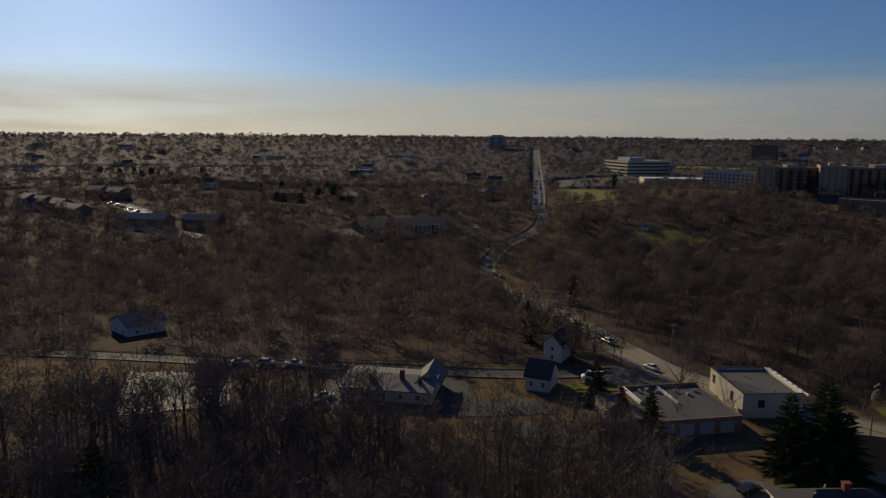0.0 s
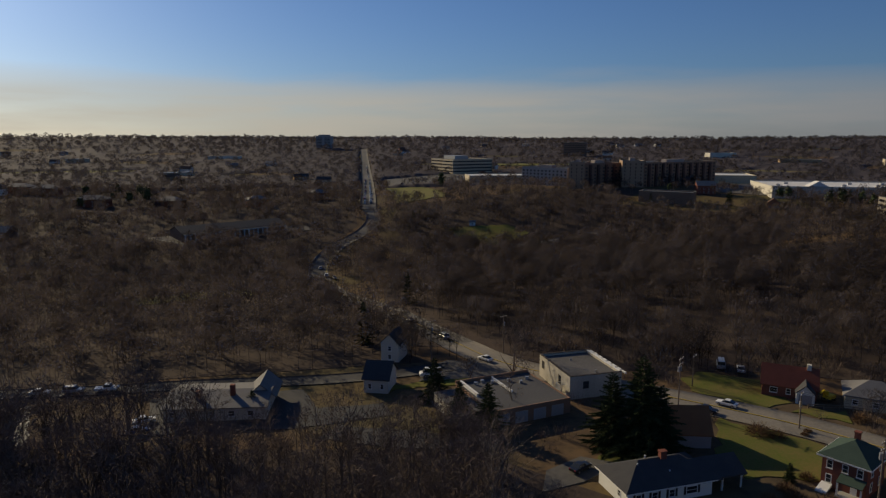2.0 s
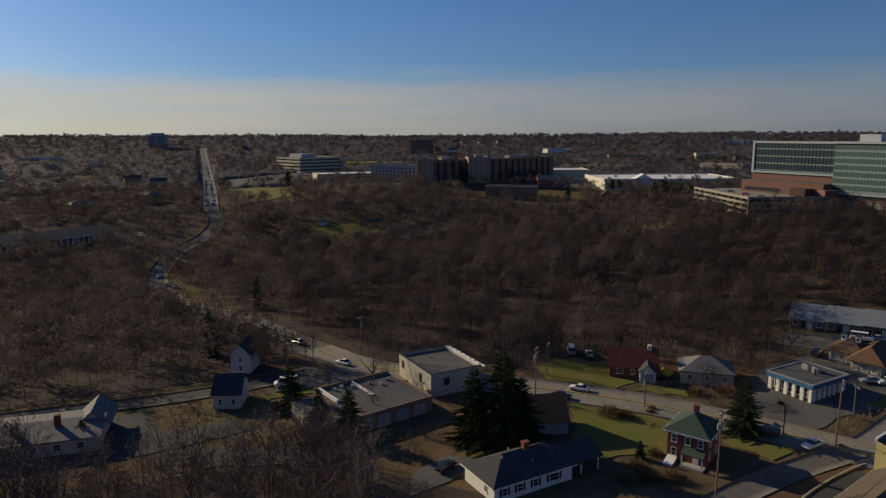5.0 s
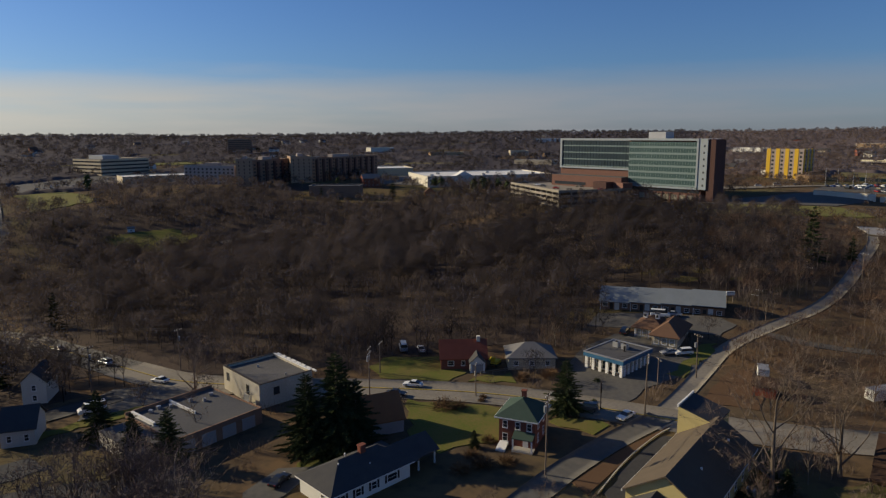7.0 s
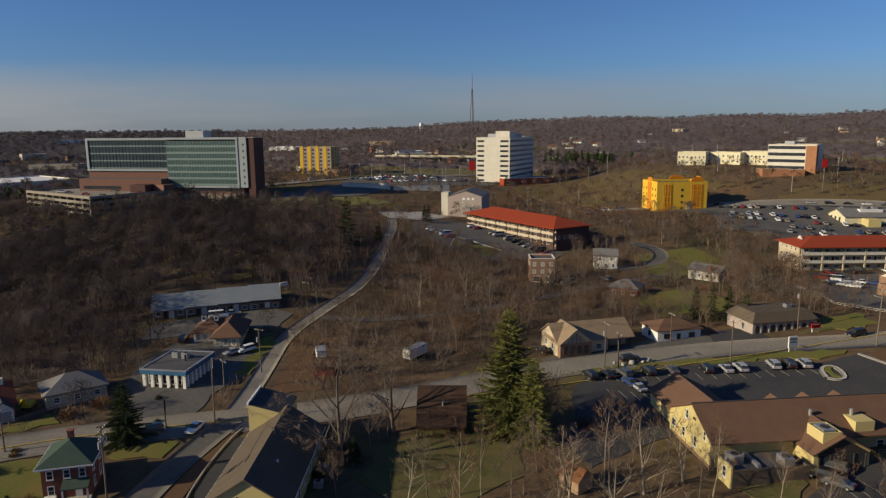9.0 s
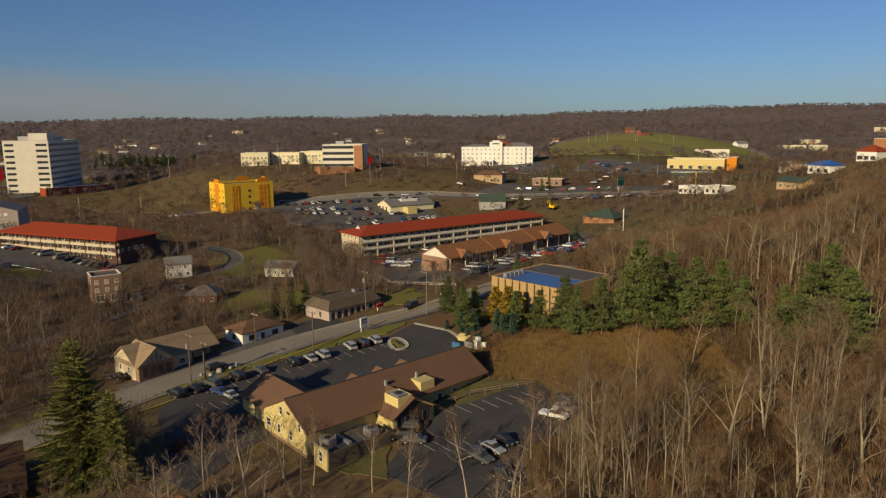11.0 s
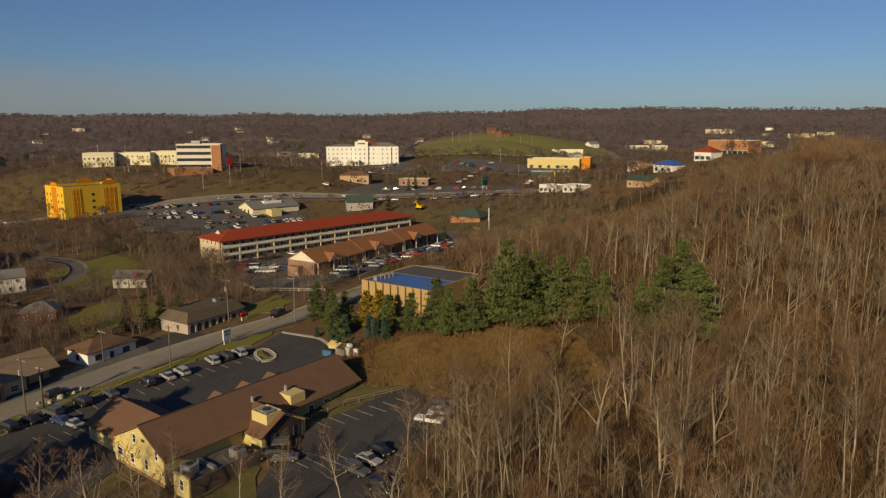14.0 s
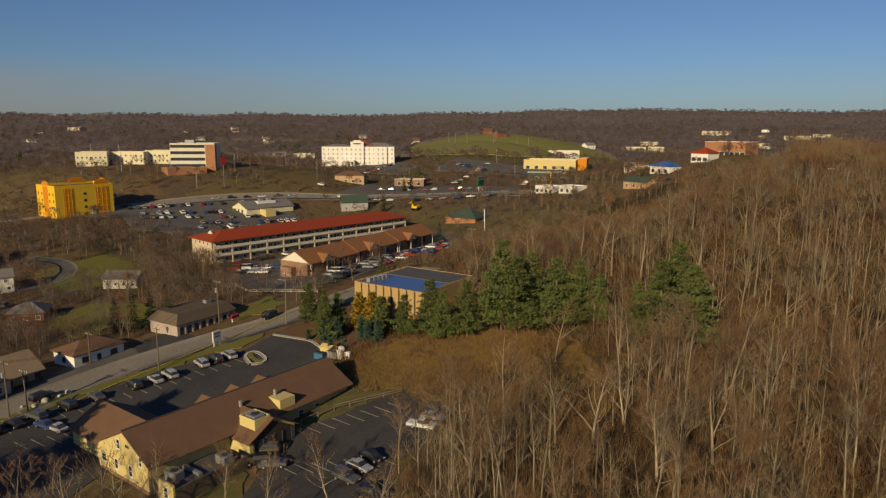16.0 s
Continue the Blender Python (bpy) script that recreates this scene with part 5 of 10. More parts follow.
def white_garage():
    m, L = frame_of((177, 5.2), (182.6, -5.6), 3.0)
    ob = thing("white_office", m, "small white siding office with brown hipped roof", "office")
    D = 8.0
    mark_clear(m, -1, L + 1, -1, D + 1)
    part("wall", B((0, L, 0, D, -2, 3.1)), "white_siding", ob)
    br = bmesh.new()
    hip(br, 0, L, 0, D, 3.2, 1.9, 0.5)
    part("roof", br, "brown_shingle", ob)
    window(ob, pose(2.6, 0, 1.0), 1.7, 1.2, "dark_trim"), window(ob, pose(9.6, 0, 1.0), 1.7, 1.2, "dark_trim")
    part("door", B((5.4, 6.4, -0.06, 0, 0, 2.1)), "dark_trim", ob)
    window(ob, face_pose("l", L, D, 4, 1.0), 1.2, 1.2, "dark_trim")


white_garage()


def mansard():
    m, L = frame_of((184.4, -18.2), (192.4, -34.7), 4.2)
    ob = thing("mansard_office", m, "brown brick office with grey-brown mansard roof and arches", "office")
    D = 11.0
    mark_clear(m, -1, L + 1, -1, D + 1)
    part("wall", B((0, L, 0, D, -3, 3.8)), "taupe_wall", ob)
    bm = bmesh.new()
    i, z0, z1 = 1.4, 3.6, 5.8
    lo = [(-0.5, -0.5, z0), (L + 0.5, -0.5, z0), (L + 0.5, D + 0.5, z0), (-0.5, D + 0.5, z0)]
    hi = [(i, i, z1), (L - i, i, z1), (L - i, D - i, z1), (i, D - i, z1)]
    for k in range(4):
        n = (k + 1) % 4
        slab(bm, [lo[k], lo[n], hi[n], hi[k]], 0.2)
    slab(bm, hi, 0.25)
    part("roof", bm, "umber_shingle", ob)
    for k in range(8):
        x = 1.3 + k * (L - 2.6) / 7
        a = part("arch_window", B((-0.55, 0.55, -0.05, 0.02, 0, 1.7)), "window_glass", ob, m=pose(x, 0, 0.6))
        part("arch_head", cyl(bmesh.new(), 0, 0, -0.02, 0.05, 0.55, 12), "window_glass", a, m=pose(0, 0, 1.7, 90, 0, 0))
        part("pier", B((-0.2, 0.2, -0.12, 0, -1, 3.6)), "beige_wall", ob, m=pose(x + (L - 2.6) / 14, 0, 0))
    part("green_emblem", B((-0.5, 0.5, -0.06, 0, 0, 1.0), (-0.25, 0.25, -0.06, 0, -0.6, 0)), "green_shingle", ob, m=face_pose("l", L, D, 7.0, 1.6))
    ac_unit(ob, L - 5, 5, 5.8, 1.6, 1.4, 0.8)


mansard()
house("brick_store", "three-storey brown brick store with white cornice", "building", (240, 46.3), (242, 37.8), 9, 9.0, "flat", 0.6, "brown_brick", "flat_roof_dark", rows=(("f", 3, 6.4, 1.2, 1.3, "lit_pane"), ("f", 3, 3.8, 1.2, 1.3, "lit_pane"), ("f", 2, 0.6, 2.6, 2.2), ("l", 2, 6.4, 1.0, 1.3)))
house("white_cottage", "small white two-storey cottage with low annex", "house", (266.7, 25.2), (267.4, 16.5), 8, 5.2, "gable", 2.0, "white_siding", "grey_shingle", rows=(("f", 2, 3.4, 1.1, 1.2), ("f", 3, 0.9, 1.1, 1.2)))
house("pale_bungalow", "pale bungalow with brick chimney below the lawn", "house", (256.6, -8.5), (250.5, -18), 8, 3.4, "gable", 1.8, "pale_wall", "grey_shingle", rows=(("f", 4, 1.0, 1.1, 1.2), ("l", 2, 1.0, 1.0, 1.2)), chimney=(8, 0.2, 2.0))
house("brick_bungalow", "brick bungalow with hipped grey roof under trees", "house", (229, 18.4), (226.4, 9.5), 8, 3.0, "hip", 2.2, "red_brick", "grey_shingle", rows=(("f", 3, 0.9, 1.2, 1.3),))
house("garden_shed", "small orange-roofed shed in a back yard", "shed", (103.8, 23), (101.6, 19.8), 3.5, 2.2, "gable", 1.3, "tan_brick", "orange_tile_roof", over=0.25, clear=1)
house("yellow_shed", "low yellow service shed behind the restaurant", "shed", (150.5, -42.5), (147.8, -43.6), 2.5, 1.1, "gable", 0.5, "cream_siding", "cream_siding", over=0.2, clear=1)


def ribbed_office():
    m, L = frame_of((169.5, -60), (149.5, -69.0), 8.0)
    ob = thing("ribbed_office", m, "tan ribbed concrete office box with a blue flat roof", "office")
    D, h = 24.0, 9.0
    mark_clear(m, -1, L + 1, -1, D + 1)
    t = 0.4
    part("wall", B((0, L, 0.4, 0.8, -3, h), (0, L, D - t, D, -3, h), (0, t, 0.8, D - t, -3, h), (L - t, L, 0.8, D - t, -3, h)), "gold_panel", ob)
    n = 9
    for k in range(n):
        x = (k + 0.5) * L / n
        part("rib_panel", B((-L / n / 2 + 0.25, L / n / 2 - 0.25, 0, 0.42, -3, h + 0.1)), "gold_panel", ob, "smooth tan wall panel", m=pose(x, 0, 0))
        if k:
            part("slot_window", B((-0.16, 0.16, 0.3, 0.39, -1, h - 0.4)), "window_glass", ob, m=pose(k * L / n, 0, 0))
    for k in range(9):
        part("rib_panel", B((-0.42, 0, -1.05, 1.05, -3, h + 0.1)), "gold_panel", ob, m=pose(0, 1.6 + k * 2.6, 0))
    part("roof", B((t, L - t, 0.8, 13.0, h - 0.6, h - 0.3)), "blue_membrane", ob)
    part("rear_roof", B((t, L - t, 13.0, D - t, h - 0.4, h - 0.1)), "flat_roof_dark", ob)
    for k in range(5):
        part("condenser", B((-0.6, 0.6, -0.5, 0.5, 0, 1.1)), "steel", ob, m=pose(2.6 + k * 0.2, 3.0 + k * 1.5, h - 0.3))


ribbed_office()


def strip_shops():
    m, L = frame_of((219.5, -66.5), (251.5, -133.5), 9.0)
    ob = thing("strip_shops", m, "row of brick shops under a rust-orange tiled roof", "shops")
    D = 13.0
    mark_clear(m, -1, L + 1, -1, D + 1)
    n, step = 3, 0.35
    for k in range(n):
        x0, x1, z = k * L / n, (k + 1) * L / n, k * step
        bw, br = bmesh.new(), bmesh.new()
        box(bw, x0, x1, 0.8, D, -4, 3.4 + z)
        gable(bw, br, x0, x1, -0.6, D, 3.4 + z, 3.4, "x", 0.35)
        part("wall", bw, "brown_brick", ob)
        part("roof", br, "orange_tile_roof", ob)
        bw, br = bmesh.new(), bmesh.new()
        gable(bw, br, x0 + 5.5, x0 + 10, -1.4, 4.0, 3.3 + z, 2.2, "y", 0.3)
        part("shop_gable", bw, "pale_wall", ob)
        part("shop_gable_roof", br, "orange_tile_roof", ob)
        for u in range(4):
            x = x0 + 2 + u * (L / n - 2) / 4
            part("shop_front", B((-1.3, 1.3, -0.06, 0, 0.2, 2.6)), "window_glass", ob, m=pose(x, 0.8, z))
            part("sign_board", B((-1.4, 1.4, -0.1, 0, 2.7, 3.3)), "pale_wall", ob, m=pose(x, 0.8, z))
        for u in range(4):
            part("canopy_post", B((-0.15, 0.15, -0.15, 0.15, -1, 3.3)), "pale_wall", ob, m=pose(x0 + 0.6 + u * (L / n - 1.2) / 3, -0.4, z))
    part("end_gable", poly_wall(bmesh.new(), [(0.5, 3.4), (D - 0.3, 3.4), (D / 2 + 0.2, 6.7)], 0.06), "pale_wall", ob, m=pose(-0.06, D, 0, 0, 0, -90))
    part("end_store", B((-2.2, 0, 6, D - 2, -3, 1.6)), "brown_brick", ob)


strip_shops()


def motel(name, label, A, Bp, D, h, roof_h, base, wall, rail, rooms, tilt_end, end_gable=True):
    """A three-storey motel with open galleries along the front."""
    m, L = frame_of(A, Bp, base)
    ob = thing(name, m, label, "motel")
    mark_clear(m, -2, L + 2, -2, D + 2)
    storey = h / 3
    part("wall", B((0, L, 1.8, D, -5, h)), wall, ob)
    br = bmesh.new()
    hip(br, -0.5, L + 0.5, -0.3, D, h + 0.1, roof_h, 0.8, 0.3)
    part("roof", br, "red_roof", ob)
    for s in range(3):
        z = s * storey
        if s:
            part("gallery_floor", B((0, L, 0, 1.8, z - 0.2, z)), "concrete", ob)
            part("gallery_rail", B((0, L, 0.0, 0.12, z, z + 1.0)), rail, ob)
        for k in range(rooms):
            x = (k + 0.5) * L / rooms
            if (k + s) % 2 == 0:
                part("door", B((-0.45, 0.45, -0.05, 0, 0, 2.05)), "dark_trim", ob, m=pose(x - L / rooms * 0.28, 1.8, z))
            window(ob, pose(x + L / rooms * 0.12, 1.8, z + 0.8), 1.7, 1.3, "white_trim", "window_glass", 1)
    for k in range(rooms // 2 + 1):
        part("gallery_column", B((-0.25, 0.25, 0, 0.45, -4, h)), wall, ob, m=pose(min(max(k * L * 2 / rooms, 0.25), L - 0.25), -0.03, 0))
    if end_gable:
        part("ridge_gable", poly_wall(bmesh.new(), [(-1.6, 0), (1.6, 0), (0, 1.3)], 0.5), "pale_wall", ob, m=pose(3.2, D / 2, h + roof_h * 0.62, 0, 0, -90))
    for k in range(4):
        window(ob, face_pose("l", L, D, 3 + k * 3.2, 0.9 + storey), 1.1, 1.4), window(ob, face_pose("l", L, D, 3 + k * 3.2, 0.9 + 2 * storey), 1.1, 1.4)
        window(ob, face_pose("r", L, D, 3 + k * 3.2, 0.9 + storey), 1.1, 1.4)
    part("cornice", B((-0.6, L + 0.6, -0.5, -0.3, h - 0.25, h + 0.1)), "white_trim", ob)
    return ob


motel("motel", "long three-storey white motel with galleries under red roof", (272, -48.6), (299, -147), 17, 9.0, 2.8, 4.7, "beige_wall", "pale_wall", 26, 0)
motel("motel", "three-storey brown motel with cream balconies under bright red roof", (332, 91), (286.5, 43), 20, 8.6, 3.4, 7.0, "dark_brick", "beige_wall", 16, 0, False)


def gabled_block():
    m, L = frame_of((363, 109), (363.5, 83.5), 8.6)
    ob = thing("gabled_block", m, "three-storey taupe block with shallow gable and arched windows", "building")
    mark_clear(m, -2, L, 0, 30)
    bw, br = bmesh.new(), bmesh.new()
    box(bw, 0, 19, 0, 24, -4, 12.2)
    gable(bw, br, 0, 19, 0, 24, 12.2, 3.0, "y", 0.4)
    part("wall", bw, "taupe_wall", ob)
    part("roof", br, "grey_shingle", ob)
    part("stair_tower", B((-4, 0, 1.5, 8, -4, 14.0)), "pale_wall", ob)
    for x in (9.0, 11.6, 14.2):
        for s in range(3):
            window(ob, pose(x, 0, 1.4 + s * 3.6), 1.5, 2.1, "white_trim", "lit_pane")
        a = part("arch_head", cyl(bmesh.new(), 0, 0, -0.02, 0.06, 0.75, 12), "white_trim", ob, m=pose(x, 0, 10.75, 90, 0, 0))


gabled_block()

# ---- farther off ----
def bands(ob, L, D, z0, n, step, glass_h, face="f", x0=0.3, x1=None, glass="dark_glass", name="window_band", proud=0.05):
    """Storey-high strips of windows along a wall, one part a storey."""
    span = (L if face in "fb" else D)
    x1 = span - 0.3 if x1 is None else x1
    for k in range(n):
        part(name, B((x0, x1, -proud, 0.02, 0, glass_h)), glass, ob, m=face_pose(face, L, D, 0, z0 + k * step))


def mullions(ob, L, D, z0, z1, count, face="f", x0=0.3, x1=None, material="white_trim", w=0.12, name="mullion"):
    span = (L if face in "fb" else D)
    x1 = span - 0.3 if x1 is None else x1
    for k in range(count + 1):
        x = x0 + (x1 - x0) * k / count
        part(name, B((-w / 2, w / 2, -0.14, 0.0, z0, z1)), material, ob, m=face_pose(face, L, D, x, 0))


def block(name, label, category, A, Bp, D, h, wall, top="flat_roof_grey", base=None, trim="concrete", par=0.7):
    return house(name, label, category, A, Bp, D, h, "flat", par, wall, top, trim=trim, base=base)


def hospital():
    m, L = frame_of((367, 290), (371, 237), 15.2)
    ob = thing("hospital", m, "eight-storey hospital with green curtain-wall glass and brick base", "hospital")
    mark_clear(m, -60, L + 6, -4, 34)
    D, h = 26.0, 38.0
    part("wall", B((0, L - 3, 0.2, D, -6, h - 0.5)), "hospital_brick", ob)
    part("roof", B((0.3, L - 3.3, 0.5, D - 0.4, h - 0.48, h - 0.4)), "flat_roof_white", ob)
    z0, storey = 8.6, 3.9
    for k in range(7):
        part("spandrel_band", B((0, L - 6.2, -0.2, 0.2, 0, 1.2)), "pale_spandrel", ob, m=pose(0, 0, z0 + k * storey))
        part("glass_band", B((0, L - 6.2, -0.12, 0.2, 1.2, 3.9)), "green_glass", ob, m=pose(0, 0, z0 + k * storey))
    mullions(ob, L, D, z0, z0 + 7 * storey, 26, x0=0.2, x1=L - 6.4, material="pale_spandrel", w=0.16)
    part("white_frame", B((-0.5, L - 5.0, -1.2, 0.5, h - 1.3, h), (L - 6.2, L - 5.0, -1.2, 0.5, 7.6, h - 1.3), (-0.5, L - 5.0, -1.2, 0.5, 7.4, 8.4)), "frame_metal", ob, "pale metal frame round the glass")
    part("end_panel", B((L - 5.0, L + 0.5, -0.8, 0.4, 7.6, h)), "frame_metal", ob)
    for k in range(7):
        window(ob, pose(L - 1.5, -0.8, z0 + 1 + k * storey), 1.0, 1.2, "dark_trim")
    part("brick_tower", B((L + 0.5, L + 5, 0, 13, -6, h - 0.6)), "dark_brick", ob)
    part("penthouse", B((10, 22, 6, 16, h - 0.4, h + 4.0)), "grey_metal", ob)
    part("entrance_glass", B((8, L - 6, -0.2, 0.2, 0.2, 3.6)), "lit_pane", ob)
    for k in range(8):
        part("entrance_pier", B((-0.6, 0.6, -0.5, 0.2, -4, 4.6)), "hospital_brick", ob, m=pose(8 + k * (L - 14) / 7, 0, 0))
    part("dark_recess", B((0, L - 4, -0.1, 0.25, 5.2, 7.0)), "dark_glass", ob)
    # west wing, turned a little
    w = part("wing_wall", B((-58, 0, 3.2, 24, -8, h - 1.2)), "hospital_brick", ob)
    part("wing_roof", B((-57.6, -0.4, 3.6, 23.6, h - 1.18, h - 1.1)), "flat_roof_white", ob)
    for k in range(4):
        zz = 18.6 + k * 4.6
        part("spandrel_band", B((-56.5, -0.6, 2.8, 3.2, zz, zz + 0.8)), "pale_spandrel", ob)
        part("glass_band", B((-56.5, -0.6, 2.88, 3.2, zz + 0.8, zz + 4.6)), "blue_glass", ob)
    for k in range(24):
        part("mullion", B((-0.06, 0.06, 2.7, 3.0, 18.6, h - 1.6)), "blue_glass", ob, m=pose(-56 + k * 2.35, 0, 0))
    part("wing_frame", B((-58.2, 0, 2.2, 3.6, h - 1.6, h - 0.2), (-58.2, -56.6, 2.2, 3.6, 17.2, h - 1.6), (-56.6, 0, 2.2, 3.6, 17.2, 18.4)), "frame_metal", ob)
    part("podium", B((-57, 0, -8, 3, -8, 12.8)), "hospital_brick", ob)
    part("podium_roof", B((-56.6, -0.4, -7.6, 2.6, 12.8, 12.95)), "flat_roof_grey", ob)
    part("podium_windows", B((-54, -28, -8.1, -7.95, 6.5, 8.5)), "dark_glass", ob)
    part("podium_block", B((-16, -6, -16, -8, -8, 10)), "dark_brick", ob)


hospital()


def parking_deck():
    m, L = frame_of((341, 374), (313, 301), 8.0)
    ob = thing("parking_deck", m, "four-level open concrete parking deck with cars on top", "parking garage")
    D = 52.0
    mark_clear(m, -2, L + 2, -3, D + 2)
    for k in range(5):
        z = 0.2 + k * 3.1
        part("deck_slab", B((0, L, 0, D, z - 0.4, z)), "tan_concrete", ob)
        part("parapet", B((0, L, 0, 0.3, z, z + 1.1), (L - 0.3, L, 0.3, D, z, z + 1.1), (0, 0.3, 0.3, D, z, z + 1.1)), "tan_concrete", ob)
    part("core", B((0.6, L - 0.6, 8, D - 1, -6, 12.0)), "dark_trim", ob)
    for k in range(10):
        part("column", B((-0.4, 0.4, 0.05, 0.7, -6, 12.6)), "tan_concrete", ob, m=pose(0.4 + k * (L - 0.8) / 9, 0, 0))
    for k in range(7):
        part("column", B((-0.7, -0.05, -0.4, 0.4, -6, 12.6)), "tan_concrete", ob, m=pose(L, 0.5 + k * (D - 1) / 6, 0))
    part("stair_tower", B((L - 8, L, D - 7, D, -4, 17)), "hospital_brick", ob)
    return m, L, D


DECK = parking_deck()


def striped_hotel():
    ob, L = block("striped_hotel", "seven-storey hotel striped in yellow and grey-beige", "hotel", (545, 290), (548, 262), 24, 23.5, "taupe_wall")
    D = 24
    for face, span, n in (("f", L, 4), ("r", D, 3)):
        for k in range(n):
            u = (k + 0.5) * span / n
            part("yellow_stripe", B((-1.5, 1.5, -0.25, 0, 0.5, 24.3)), "yellow_wall", ob, m=face_pose(face, L, D, u - span / n * 0.25, 0))
            for s in range(7):
                window(ob, face_pose(face, L, D, u + span / n * 0.22, 1.2 + s * 3.2), 1.8, 1.6, "dark_trim", "dark_glass", 1)
    part("porte_cochere", B((L - 2, L + 8, -8, -1, -2, 4.5)), "tan_brick", ob)


striped_hotel()


def white_tower():
    ob, L = block("office_tower", "nine-storey pale office tower with dark window strips", "office tower", (501, 123), (496, 97), 54, 34.5, "pale_wall", "flat_roof_white", 16.4)
    D = 54
    bands(ob, L, D, 2.2, 9, 3.6, 1.5, "f", 1.0, L * 0.24)
    bands(ob, L, D, 2.2, 9, 3.6, 1.5, "f", L * 0.72, L - 1.0)
    for k in range(12):
        bands(ob, L, D, 2.2, 9, 3.6, 1.5, "r", 1.0 + k * 4.4, 4.4 + k * 4.4, name="window_bay")
    part("penthouse", B((L * 0.55, L - 1, 2, 14, 34, 39)), "pale_wall", ob)
    part("plant_room", B((2, L - 3, 18, 34, 34, 37)), "grey_metal", ob)
    part("base_band", B((-0.3, L + 0.3, -0.3, 0, 0, 1.8)), "dark_glass", ob)


white_tower()


def yellow_hotel():
    m, L = frame_of((386, -2), (395.5, -28.5), 11.6)
    ob = thing("yellow_hotel", m, "four-storey hotel under construction in yellow and orange sheathing", "hotel")
    D, h = 21.0, 16.6
    mark_clear(m, -2, L + 2, -2, D + 2)
    t = 0.4
    part("wall", B((0, L, 0, t, -4, h), (0, L, D - t, D, -4, h), (0, t, t, D - t, -4, h), (L - t, L, t, D - t, -4, h)), "yellow_wall", ob)
    part("roof", B((t, L - t, t, D - t, h - 1.6, h - 1.2)), "flat_roof_dark", ob)

    def arch(w, rise_h):
        pts = [(-w / 2, 0)] + [(-w / 2 * math.cos(math.pi * i / 10), rise_h * math.sin(math.pi * i / 10) + 0.3) for i in range(11)] + [(w / 2, 0)]
        return pts[::-1][::-1]
    for face, u, w, r in (("f", L * 0.80, 7.5, 2.2), ("l", D * 0.5, 8.0, 1.8), ("b", L * 0.3, 9, 2.0), ("r", D * 0.5, 8, 2.0)):
        part("arched_parapet", poly_wall(bmesh.new(), arch(w, r), 0.5), "orange_panel", ob, m=face_pose(face, L, D, u, h - 0.1))
    for u, w in ((L * 0.22, 4.6), (L * 0.80, 6.4)):
        p = part("orange_panel", B((-w / 2, w / 2, -0.12, 0, 0.3, h - 1.6)), "orange_panel", ob, m=pose(u, 0, 0))
        for k in range(4):
            part("panel_batten", B((-w / 2, w / 2, -0.2, -0.12, -0.1, 0.12)), "yellow_wall", p, m=pose(0, 0, 2.4 + k * 3.1))
        for k in range(3):
            part("panel_batten", B((-0.1, 0.1, -0.2, -0.12, 0.3, h - 1.6)), "yellow_wall", p, m=pose(-w / 3 + k * w / 3, 0, 0))
    for k in range(4):
        part("round_window", cyl(bmesh.new(), 0, 0, -0.02, 0.08, 0.75, 12), "dark_glass", ob, m=pose(L * 0.50, 0, 2.2 + k * 3.3, 90, 0, 0))
    part("orange_panel", B((-2.6, 2.6, -0.12, 0, 0.3, h - 0.6)), "orange_panel", ob, m=face_pose("l", L, D, D * 0.5, 0))
    for s in range(4):
        for k in range(5):
            window(ob, face_pose("l", L, D, D * (k + 0.5) / 5, 1.4 + s * 3.4), 1.0, 1.5, "orange_panel", "dark_glass")
    part("stair_box", B((L * 0.6, L * 0.68, -0.3, 0, 0, 4.6)), "grey_wall", ob)


yellow_hotel()


